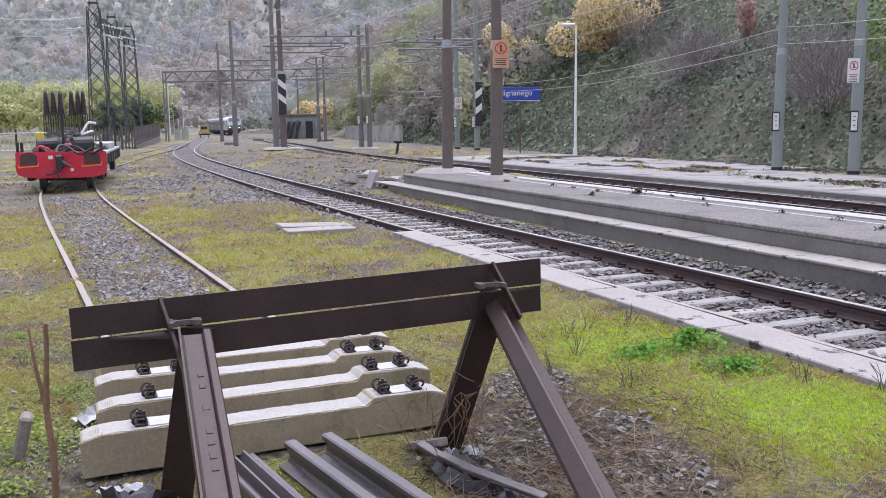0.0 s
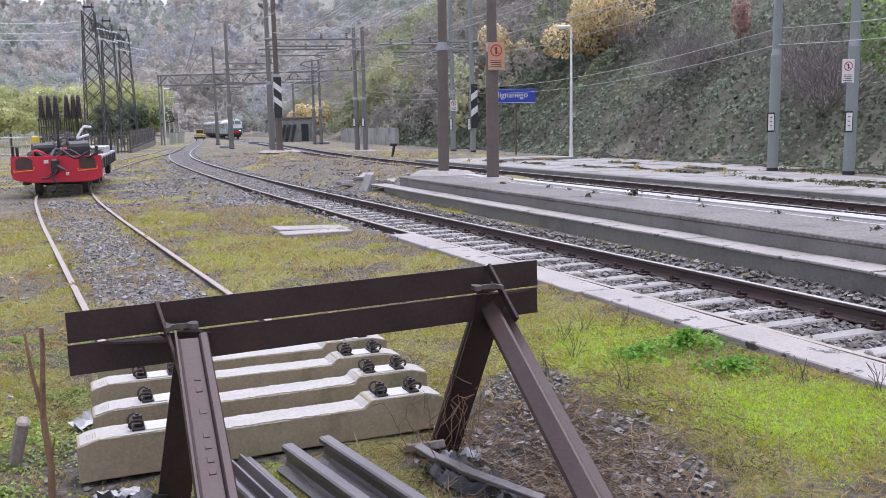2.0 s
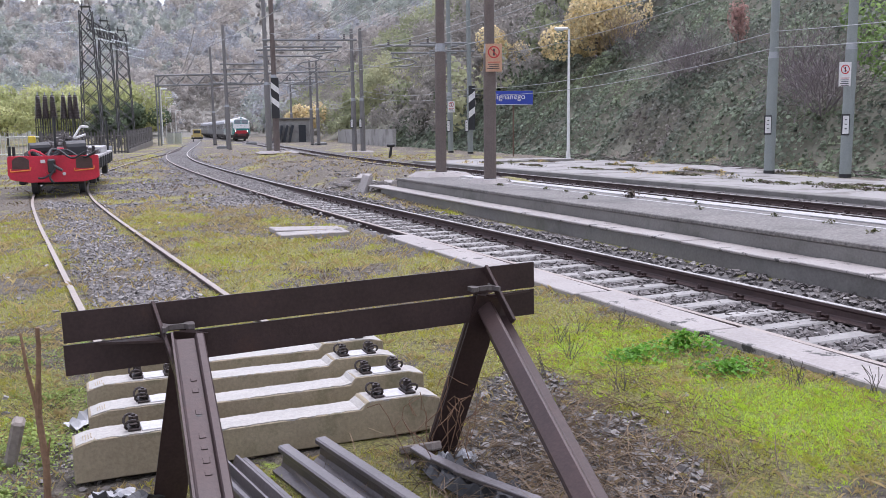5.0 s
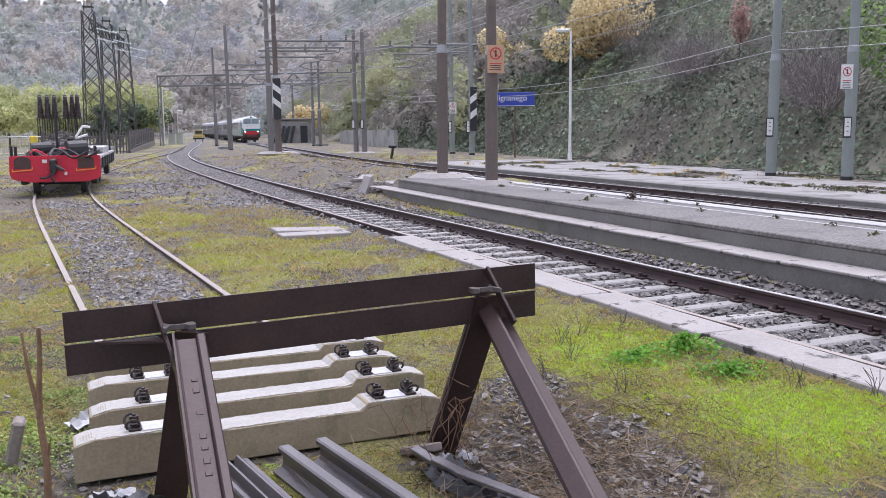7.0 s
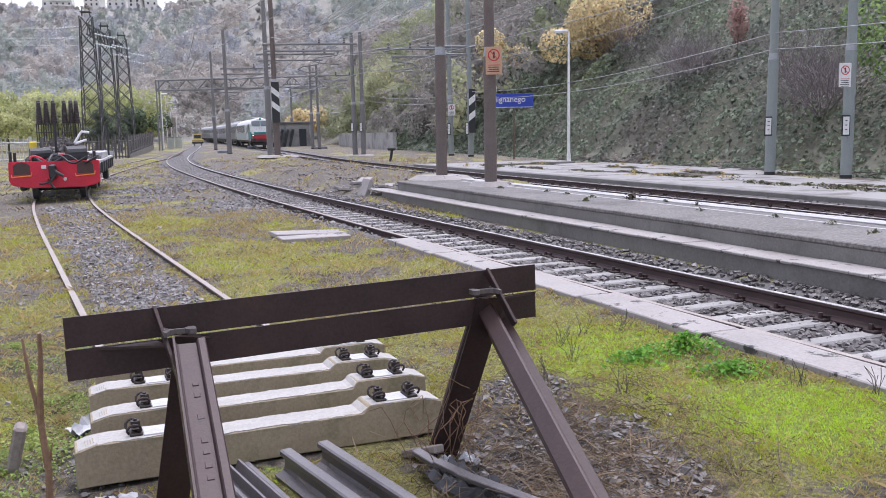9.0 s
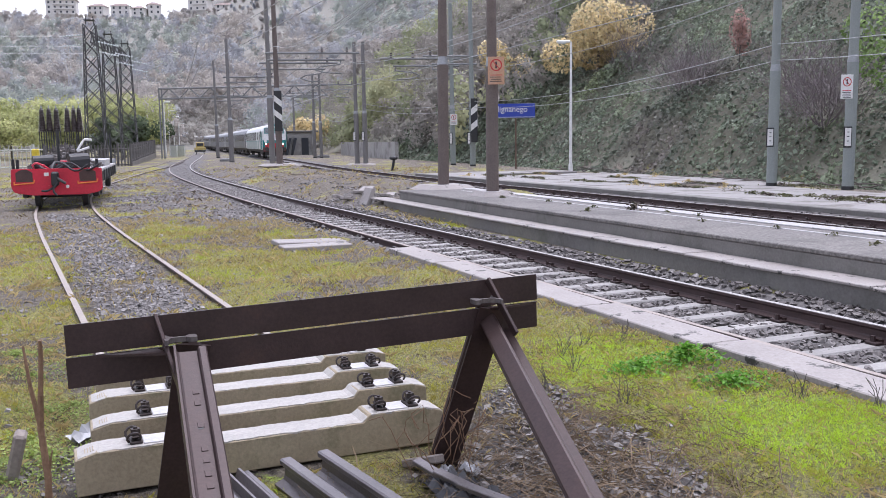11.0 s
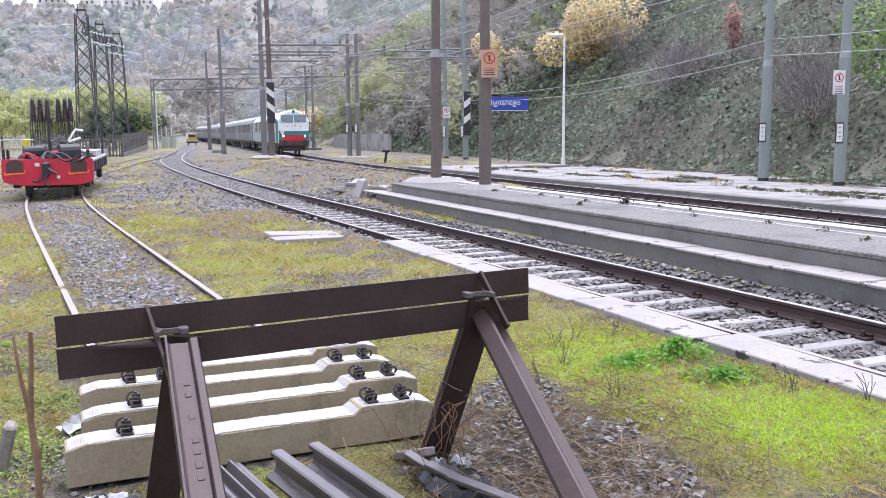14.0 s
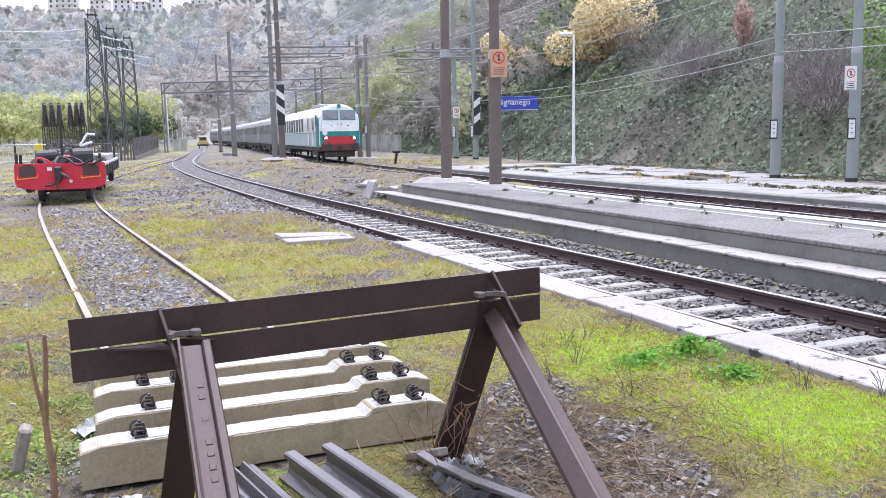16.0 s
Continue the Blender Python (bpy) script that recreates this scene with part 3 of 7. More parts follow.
def all_stones():
    def bed(x, y, s, w):
        d = w - LOOP_N(s)
        if not -1.0 < d < 1.42:
            return 0.0
        on_sleeper = abs((s + 1.0 + 0.3) % 0.6 - 0.3) < 0.14 and d < 0.62
        return 0.14 if on_sleeper else 1.0
    p = gather(20000, (2.5, 26, 4.2, 8.2), bed, 0.012, "sw")
    stones("ballast", p, RNG.uniform(0.03, 0.066, len(p)), STONE, "dark crushed ballast round the loop track")
    p = gather(16000, (25, 92, 4, 11), lambda x, y, s, w: 1.0 if abs(w - LOOP_N(s)) < 1.1 else 0.0, 0.0, "sw")
    stones("ballast", p, RNG.uniform(0.03, 0.055, len(p)), STONE_PALE, "grey ballast of the far loop track")
    p = gather(9000, (14, 75, 12.8, 19), lambda x, y, s, w: 1.0 if abs(w - MAIN_N(s)) < 1.7 else 0.0, 0.01, "sw")
    stones("ballast", p, RNG.uniform(0.03, 0.06, len(p)), STONE, "brown-grey ballast of the main track")
    p = gather(17000, (3, 60, 12.7, 15.4), lambda x, y, s, w: 1.0 if -1.95 < w - MAIN_N(s) < -0.9 else 0.0, 0.0, "sw")
    p[:, 2] = -0.05 + RNG.uniform(-0.04, 0.03, len(p))
    stones("ballast", p, RNG.uniform(0.035, 0.07, len(p)), STONE, "dark ballast heaped along the main rail")
    p = gather(7000, (14.5, 58, 3.0, 8.5), lambda x, y, s, w: 1.0 if -1.1 < w - LOOP_N(s) < -0.8 else 0.0, 0.0, "sw")
    p[:, 2] = -0.055 + RNG.uniform(-0.04, 0.02, len(p))
    stones("ballast", p, RNG.uniform(0.03, 0.065, len(p)), STONE_PALE, "earthy gravel banked against the loop rail")
    p = gather(34000, (-9, -1.5, 8, 20), lambda x, y, a, b: 1.0 if stony(x, y) > 0.3 + 0.4 * RNG.random() else 0.02, 0.0)
    stones("ballast", p, RNG.uniform(0.02, 0.055, len(p)), STONE_PALE, "pale ballast between the sunken siding rails")
    p = gather(42000, (-17, -0.5, 17, 45), lambda x, y, a, b: 0.9 if stony(x, y) > 0.3 + 0.5 * RNG.random() else 0.02, 0.0)
    stones("ballast", p, RNG.uniform(0.03, 0.08, len(p)), STONE_PALE, "grey gravel spread between the tracks")
    p = gather(17000, (-3.2, 2.0, 3.0, 7.0), lambda x, y, a, b: 0.9 if stony(x, y) > 0.2 + 0.5 * RNG.random() else 0.006, 0.005)
    stones("loose_stones", p, RNG.uniform(0.012, 0.04, len(p)) * RNG.choice([0.7, 1.0, 1.45], len(p), p=[0.4, 0.42, 0.18]), STONE_MIX, "broken stones and slate among dead twigs")
    p = gather(7000, (20, 70, 6.5, 14), lambda x, y, s, w: 0.7 if s > 24.5 and LOOP_N(s) + 1.1 < w < MAIN_N(s) - 1.6 and stony(x, y) > 0.4 else 0, 0.0, "sw")
    stones("rubble", p, RNG.uniform(0.02, 0.07, len(p)), STONE_PALE, "earth and rubble on the bank between tracks")


all_stones()


def blades(name, pts, heights, widths, material, label, lean=0.7):
    """Bent grass blades, two triangles each."""
    n = len(pts)
    a = RNG.uniform(0, 2 * np.pi, n)
    side = np.stack([np.cos(a), np.sin(a), np.zeros(n)], 1) * widths[:, None]
    b = RNG.uniform(0, 2 * np.pi, n)
    out = np.stack([np.cos(b), np.sin(b), np.zeros(n)], 1) * (heights * RNG.uniform(0.1, lean, n))[:, None]
    up = np.zeros((n, 3))
    up[:, 2] = heights
    v = np.stack([pts - side, pts + side, pts + up * 0.6 + out * 0.35 + side * 0.6, pts + up * RNG.uniform(0.7, 1.0, (n, 1)) + out], 1)
    f = np.array([(0, 1, 2), (0, 2, 3)])[None] + (np.arange(n) * 4)[:, None, None]
    return tagged(mesh_from(name, v.reshape(-1, 3), f.reshape(-1, 3), material), label, "grass", kind="stuff")


GRASS = island_leaf("green_grass", [(0.3, (0.33, 0.27, 0.085)), (0.5, (0.43, 0.41, 0.085)), (0.7, (0.44, 0.51, 0.07))], 0.9, 0.5, 0.22, 0.6)
LUSH = island_leaf("lush_grass", [(0.3, (0.46, 0.58, 0.06)), (0.7, (0.54, 0.74, 0.07))], 1.2, 0.5, 0.2, 0.6)
DRY = island_leaf("dry_grass", [(0.3, (0.36, 0.275, 0.13)), (0.7, (0.54, 0.435, 0.20))], 1.5, 0.7, 0.3, 0.6)
DEAD = island_leaf("dead_brown_stalks", [(0.3, (0.09, 0.065, 0.045)), (0.7, (0.26, 0.19, 0.12))], 2.5, 0.8, 0.2, 0.2)
WEED = island_leaf("fresh_weed_leaf", [(0.3, (0.11, 0.26, 0.03)), (0.7, (0.19, 0.40, 0.05))], 3.0, 0.45, 0.3)


def open_ground(x, y):
    s, w = -0.37 * x + 0.929 * y, 0.929 * x + 0.37 * y
    if w > 4.8 + smooth_table(LOOP, s, 6) - 6.25 and s < 17.3:
        return False
    if s >= 17.3 and abs(w - LOOP_N(s)) < 0.95:
        return False
    if 5.0 < s < 7.1 and -0.15 < w < 2.2:
        return False
    if abs(abs(x - SIDE_X(y)) - 0.8) < 0.05 and 6.6 < y < 60:
        return False
    return True


def all_grass():
    k = lambda x, y, a, b: (lush(x, y) ** 1.3) if open_ground(x, y) else 0.0
    def patch(x, y, a, b):
        if not open_ground(x, y):
            return 0.0
        return 1.3 * math.exp(-(((x - 2.3) / 0.7) ** 2 + ((y - 5.5) / 0.62) ** 2)) + 0.7 * math.exp(-(((x - 1.35) / 0.7) ** 2 + ((y - 7.3) / 1.0) ** 2)) + 0.25 * math.exp(-(((x + 1.3) / 0.6) ** 2 + ((y - 4.95) / 0.2) ** 2))
    p = gather(95000, (-1.6, 4.2, 3.2, 9.0), patch)
    blades("grass", p, RNG.uniform(0.012, 0.04, len(p)), RNG.uniform(0.0012, 0.0026, len(p)), LUSH, "vivid lime-green young grass")
    p = gather(130000, (-4.8, 4.2, 3.0, 9.0), k)
    blades("grass", p, RNG.uniform(0.01, 0.036, len(p)), RNG.uniform(0.0012, 0.0028, len(p)), GRASS, "short bright green grass and moss")
    p = gather(110000, (-9.5, 3.6, 9.0, 20.0), k)
    blades("grass", p, RNG.uniform(0.015, 0.055, len(p)), RNG.uniform(0.002, 0.005, len(p)), GRASS, "short yellow-green grass between the tracks")
    p = gather(60000, (-30, 0, 20.0, 70.0), k)
    blades("grass", p, RNG.uniform(0.03, 0.10, len(p)), RNG.uniform(0.008, 0.02, len(p)), GRASS, "yellow-green grass in the far yard")
    k2 = lambda x, y, a, b: (0.15 + 0.5 * max(0, 0.7 - lush(x, y))) * (1 - 0.75 * stony(x, y)) if open_ground(x, y) else 0.0
    p = gather(52000, (-4.8, 4.2, 3.0, 9.5), k2)
    blades("dry_grass", p, RNG.uniform(0.015, 0.06, len(p)), RNG.uniform(0.0012, 0.003, len(p)), DRY, "withered straw-coloured grass", 1.6)
    p = gather(26000, (-9.5, 3.4, 9.5, 22.0), k2)
    blades("dry_grass", p, RNG.uniform(0.03, 0.12, len(p)), RNG.uniform(0.002, 0.005, len(p)), DRY, "withered straw-coloured grass tufts", 1.3)

    def k3(x, y, a, b):
        if not open_ground(x, y):
            return 0.0
        return max(0.03, 3.2 * (fbm(x, y, 1.1, 3) - 0.04)) * (1 - vivid(x, y)) * (1 - 0.5 * lush(x, y))
    p = gather(150000, (-4.8, 4.2, 3.0, 9.0), k3, 0.003)
    blades("dead_grass", p, RNG.uniform(0.006, 0.026, len(p)), RNG.uniform(0.0008, 0.0019, len(p)), DEAD, "dark dead stalks matted in the grass", 1.9)
    p = gather(42000, (-9.5, 3.4, 9.0, 22.0), k3, 0.004)
    blades("dead_grass", p, RNG.uniform(0.012, 0.05, len(p)), RNG.uniform(0.002, 0.0045, len(p)), DEAD, "dark dead stalks matted in the grass", 1.7)
    p = gather(16000, (-26, 0, 22.0, 60.0), k3, 0.005)
    blades("dead_grass", p, RNG.uniform(0.03, 0.12, len(p)), RNG.uniform(0.008, 0.02, len(p)), DEAD, "dark dead stalks in the far yard", 1.5)


all_grass()


def tufts(name, n, area, keep, tall, width, per, material, label, lean=1.1):
    """Tussocks: blades fanning out of one root."""
    c = gather(n, area, keep, -0.005)
    big = RNG.uniform(0.45, 1.0, len(c)) ** 1.5
    p = np.repeat(c, per, axis=0) + RNG.normal(size=(len(c) * per, 3)) * (tall * 0.35, tall * 0.35, 0)
    h = np.repeat(big, per) * RNG.uniform(0.4, 1.0, len(p)) * tall
    blades(name, p, h, RNG.uniform(0.6, 1.2, len(p)) * width, material, label, lean)


def all_tufts():
    spot = lambda x, y: max(0.0, 3.0 * fbm(x, y, 1.6, 3) + 0.25)
    green = lambda x, y, a, b: spot(x, y) * (0.25 + lush(x, y)) * (1 - stony(x, y)) if open_ground(x, y) else 0.0
    straw = lambda x, y, a, b: max(0.0, 0.45 - spot(x, y) * 0.4) * (1 - stony(x, y)) * (1 - 0.8 * vivid(x, y)) if open_ground(x, y) else 0.0
    tufts("grass_tussocks", 5200, (-4.8, 4.2, 3.2, 9.0), green, 0.055, 0.0016, 17, GRASS, "loose tussocks of yellow-green grass")
    tufts("grass_tussocks", 2600, (0.8, 4.0, 4.2, 8.2), lambda x, y, a, b: vivid(x, y) if open_ground(x, y) else 0.0, 0.045, 0.0014, 20, LUSH, "thick tussocks of lime-green young grass")
    tufts("straw_tussocks", 7000, (-4.8, 4.2, 3.2, 9.0), straw, 0.07, 0.0015, 13, DRY, "matted tussocks of straw-coloured dead grass", 1.9)
    tufts("grass_tussocks", 6000, (-9.5, 3.6, 9.0, 24.0), green, 0.11, 0.004, 9, GRASS, "yellow-green grass tussocks between the tracks")
    tufts("straw_tussocks", 5200, (-9.5, 3.6, 9.0, 24.0), straw, 0.13, 0.004, 8, DRY, "brown dead grass tussocks between the tracks", 1.7)
    tufts("straw_tussocks", 3600, (-24, 0, 24.0, 62.0), straw, 0.22, 0.012, 7, DRY, "brown dead grass tussocks in the far yard", 1.6)


all_tufts()


def bramble_litter():
    """Dead bramble stalks lying criss-cross round the buffer stop's strut."""
    n, segs = 1500, 4
    x, y = 0.72 + RNG.normal(size=n) * 0.42, 5.0 + RNG.normal(size=n) * 0.75
    ang, bow = RNG.uniform(0, 6.283, n), RNG.uniform(-0.6, 0.6, n)
    step = RNG.uniform(0.02, 0.075, n)
    z0 = np.array([ground_z(a, b) for a, b in zip(x, y)]) + 0.01
    rise = RNG.uniform(0.0, 0.09, n)
    r = RNG.uniform(0.0012, 0.0028, n)
    pts = [np.stack([x, y, z0], 1)]
    for k in range(segs):
        a = ang + bow * k
        q = pts[-1] + np.stack([np.cos(a) * step, np.sin(a) * step, rise * (0.5, 0.3, -0.25, -0.45)[k]], 1)
        pts.append(q)
    ring3 = [(0.0, 1.0), (0.87, -0.5), (-0.87, -0.5)]
    cols = []
    for q in pts:
        for c, s in ring3:
            cols.append(q + np.stack([-np.sin(ang) * c * r, np.cos(ang) * c * r, s * r], 1))
    v = np.stack(cols, 1)
    m = v.shape[1]
    f = []
    for k in range(segs):
        for j in range(3):
            a, b = 3 * k + j, 3 * k + (j + 1) % 3
            f += [(a, b, b + 3), (a, b + 3, a + 3)]
    f = np.array(f)[None] + (np.arange(n) * m)[:, None, None]
    tagged(mesh_from("bramble_litter", v.reshape(-1, 3), f.reshape(-1, 3), DEAD), "tangle of dead brown bramble stalks on the stones", "twigs", kind="stuff")


bramble_litter()


def leaves(pts, sizes, face, spread, aspect=0.7):
    """Leaf quads round the points; they face the given ways with some spread."""
    n = len(pts)
    nrm = face + RNG.normal(size=(n, 3)) * spread
    nrm /= np.linalg.norm(nrm, axis=1)[:, None] + 1e-9
    t = np.cross(nrm, RNG.normal(size=(n, 3)))
    t /= np.linalg.norm(t, axis=1)[:, None] + 1e-9
    u = np.cross(nrm, t)
    a, b = t * sizes[:, None], u * (sizes * aspect)[:, None]
    bend = nrm * (sizes * 0.25)[:, None]
    v = np.stack([pts - a, pts - b * 0.9 + bend, pts + a, pts + b + bend], 1)
    f = np.arange(n * 4).reshape(n, 4)
    return v.reshape(-1, 3), f


SMALL_WEED = island_leaf("small_weed_leaf", [(0.3, (0.22, 0.28, 0.08)), (0.7, (0.37, 0.46, 0.13))], 1.5, 0.5, 0.3)
BANK_WEED = island_leaf("dull_weed_leaf", [(0.3, (0.09, 0.10, 0.05)), (0.7, (0.16, 0.15, 0.08))], 2.0, 0.6, 0.3)


def weed_patch(cx, cy, r, n, size, label, material, h=0.10, floor=None):
    a, d = RNG.uniform(0, 6.283, n), np.abs(RNG.normal(size=n)) * r * 0.5
    x, y = cx + np.cos(a) * d * 1.2, cy + np.sin(a) * d
    z = np.array([ground_z(p, q) if floor is None else floor for p, q in zip(x, y)]) + RNG.uniform(0.01, 1, n) * h * np.exp(-(d / r) ** 2)
    up = np.tile((0, 0, 1.0), (n, 1))
    v, f = leaves(np.stack([x, y, z], 1), RNG.uniform(0.5, 1, n) * size, up, 0.5)
    tagged(mesh_from("weed", v, f, material), label, "weed", kind="stuff")


weed_patch(1.55, 6.95, 0.26, 260, 0.028, "fresh green leafy weed among grass", WEED)
weed_patch(1.95, 7.05, 0.34, 420, 0.03, "fresh green leafy weed among grass", WEED, 0.13)
weed_patch(2.15, 6.45, 0.3, 300, 0.028, "low green clover-like weed", WEED, 0.07)
weed_patch(-2.45, 5.4, 0.5, 500, 0.022, "low ivy and weeds beside the sleepers", SMALL_WEED, 0.06)
weed_patch(-2.3, 4.5, 0.4, 400, 0.02, "low ivy and weeds beside the sleepers", SMALL_WEED, 0.06)
for k in range(40):
    weed_patch(RNG.uniform(-3.9, -1.95), RNG.uniform(3.9, 8.2), RNG.uniform(0.2, 0.5), 330, 0.013, "small leafy weeds and moss beside the sleepers", SMALL_WEED, 0.04)
weed_patch(-0.18, 4.25, 0.12, 80, 0.03, "small green weed by the buffer leg", WEED, 0.08)
weed_patch(3.6, 16.7, 0.16, 70, 0.05, "dark dry weed growing on the platform", EARTH, 0.16, 0.47)
for k in range(26):
    q = sw(RNG.uniform(8, 44), RNG.uniform(17.2, 24.0))
    weed_patch(q.x, q.y, RNG.uniform(0.15, 0.5), 60, 0.05, "dry brown weed in a crack of the side platform", DRY if k % 3 else BANK_WEED, RNG.uniform(0.08, 0.25), 0.07)
for k in range(15):
    s0, w0 = RNG.uniform(9, 42), RNG.uniform(17.6, 23.0)
    for j in range(5):
        q = sw(s0 + 0.42 * j + RNG.uniform(-0.1, 0.1), w0 + RNG.uniform(-0.12, 0.12))
        weed_patch(q.x, q.y, RNG.uniform(0.2, 0.4), 90, 0.045, "dark dead weeds along a crack of the side platform", BANK_WEED if (k + j) % 3 else EARTH, RNG.uniform(0.04, 0.1), 0.066)
for k in range(16):
    q = sw(RNG.uniform(4, 20), RNG.uniform(8.3, 10.0))
    weed_patch(q.x, q.y, 0.08, 24, 0.03, "small dead weed on the island platform", BANK_WEED, 0.05, 0.465)

# ---- wooded slopes ----
BANK = island_leaf("bank_leaves", [(0.30, (0.21, 0.185, 0.165)), (0.42, (0.15, 0.175, 0.13)), (0.55, (0.20, 0.24, 0.165)), (0.70, (0.26, 0.30, 0.16))], 0.16, 0.5, 0.45)
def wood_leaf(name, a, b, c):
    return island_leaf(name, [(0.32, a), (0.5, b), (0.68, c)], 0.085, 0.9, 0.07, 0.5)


BANK_BARE = wood_leaf("bank_bare_twigs", (0.30, 0.28, 0.255), (0.38, 0.355, 0.32), (0.46, 0.43, 0.38))
BANK_OLIVE = wood_leaf("bank_olive_leaves", (0.29, 0.325, 0.20), (0.40, 0.425, 0.26), (0.52, 0.51, 0.31))
# far crowns: distance haze is put into these pale, cool base colours
WOODS_BARE_HAZED = wood_leaf("far_bare_crowns_hazed", (0.37, 0.385, 0.42), (0.47, 0.48, 0.505), (0.57, 0.57, 0.57))
WOODS_RUSSET_HAZED = wood_leaf("far_russet_crowns_hazed", (0.43, 0.405, 0.385), (0.53, 0.49, 0.45), (0.60, 0.55, 0.48))
WOODS_OLIVE_HAZED = wood_leaf("far_olive_crowns_hazed", (0.34, 0.375, 0.36), (0.44, 0.475, 0.43), (0.53, 0.55, 0.46))
YELLOW = island_leaf("yellow_autumn_leaves", [(0.35, (0.66, 0.52, 0.27)), (0.65, (0.76, 0.66, 0.40))], 0.6, 0.5, 0.25, 0.5)
GREEN = island_leaf("fresh_green_leaves", [(0.35, (0.17, 0.25, 0.085)), (0.65, (0.26, 0.36, 0.13))], 0.3, 0.5, 0.3, 0.5)
LIME = island_leaf("yellow_green_leaves", [(0.35, (0.40, 0.43, 0.19)), (0.65, (0.58, 0.58, 0.28))], 0.2, 0.6, 0.25, 0.5)
DEEP = island_leaf("dark_green_leaves", [(0.35, (0.10, 0.135, 0.075)), (0.65, (0.15, 0.19, 0.10))], 0.3, 0.5, 0.3)
RUSSET = island_leaf("red_autumn_leaves", [(0.35, (0.46, 0.29, 0.25)), (0.65, (0.54, 0.38, 0.33))], 0.6, 0.5, 0.25, 0.5)
TWIG = surface("bare_twigs", (0.15, 0.125, 0.128), (0.24, 0.205, 0.205), 2.0, 20, (0.7, 0.9), 0.0)
BARK = surface("tree_bark", (0.07, 0.06, 0.05), (0.16, 0.14, 0.12), 2.0, 20, (0.7, 0.9), 0.01)


def bank_cover():
    pts, nrm, size = [], [], []
    u = RNG.uniform(size=(400000, 4))
    for a, b, c, e in u:
        s, d = -4 + 104 * a, -0.6 + 34 * b
        w = smooth_table(FOOT, s, 10) + d
        x, y = -0.37 * s + 0.929 * w, 0.929 * s + 0.37 * w
        clump = max(0.0, fbm(s, d, 0.33, 4) + 0.35) * min(1.0, 0.15 + d * 0.35)
        if c > 0.6 + clump * 1.1:
            continue
        pts.append((x, y, ground_z(x, y) + clump * 1.3 * (0.55 + 0.45 * e)))
        nrm.append((-0.6, -0.28, 0.75))
        size.append((0.055 + 0.10 * e * e) * (1 + 0.8 * ramp01(45, 90, s)))
    pts, nrm, size = np.array(pts), np.array(nrm), np.array(size)
    v, f = leaves(pts, size, nrm, 0.45)
    soft = np.repeat(nrm + RNG.normal(size=(len(nrm), 3)) * 0.5, 4, axis=0)
    tagged(mesh_from("bank_shrubs", v, f, BANK, None, soft), "dusty green ivy and brambles covering the steep bank", "shrubs", kind="stuff")


bank_cover()


def crown_points(n, rx, rz, lobes):
    """Points in an uneven crown made of several lobes."""
    c = RNG.normal(size=(lobes, 3)) * (rx * 0.45, rx * 0.45, rz * 0.38)
    r = RNG.uniform(0.35, 0.6, lobes)
    k = RNG.integers(0, lobes, n)
    d = RNG.normal(size=(n, 3))
    d /= np.linalg.norm(d, axis=1)[:, None]
    rad = RNG.uniform(0.55, 1.0, n) ** 0.5
    return c[k] + d * (rad * r[k])[:, None] * (rx, rx, rz), d


def wood_stuff(name, spots, heights, per, leaf, material, label, aspect=0.6):
    """Woods: upright uneven crowns of fine tufts, thinner towards the tip."""
    n = len(spots)
    h = np.array(heights)
    base = np.array([(x, y, ground_z(x, y)) for x, y in spots])
    lobes = 7
    up = RNG.uniform(0.25, 0.92, (n, lobes))
    wide = 0.24 * (1.15 - up) + 0.04
    turn = RNG.uniform(0, 6.283, (n, lobes))
    c = np.stack([np.cos(turn) * wide, np.sin(turn) * wide, up], 2) * h[:, None, None] + base[:, None]
    r = RNG.uniform(0.08, 0.19, (n, lobes)) * h[:, None]
    i, k = np.repeat(np.arange(n), per), RNG.integers(0, lobes, n * per)
    d = RNG.normal(size=(n * per, 3))
    d /= np.linalg.norm(d, axis=1)[:, None]
    p = c[i, k] + d * (r[i, k] * RNG.uniform(0.35, 1.25, n * per))[:, None]
    v, f = leaves(p, RNG.uniform(0.5, 1.3, n * per) * leaf, d * 0.5 + (0, -0.6, 0.3), 0.6, aspect)
    mid = base[i] + np.stack([np.zeros(n * per), np.zeros(n * per), h[i] * 0.45], 1)
    soft = d * 0.35 + (p - mid) * (0.9 / h[i])[:, None] + (0, -0.35, 0.6)
    f = np.concatenate([f[:, (0, 1, 2)], f[:, (0, 2, 3)]])
    ob = mesh_from(name, v, f, material, None, np.repeat(soft, 4, axis=0))
    return tagged(ob, label, "woods", kind="stuff")


# sight lines to the houses that stay clear of trees: bearing from, bearing to, rise
CLEAR = [(-0.425, -0.290, 0.137), (-0.268, -0.186, 0.138), (-0.199, -0.166, 0.104)]


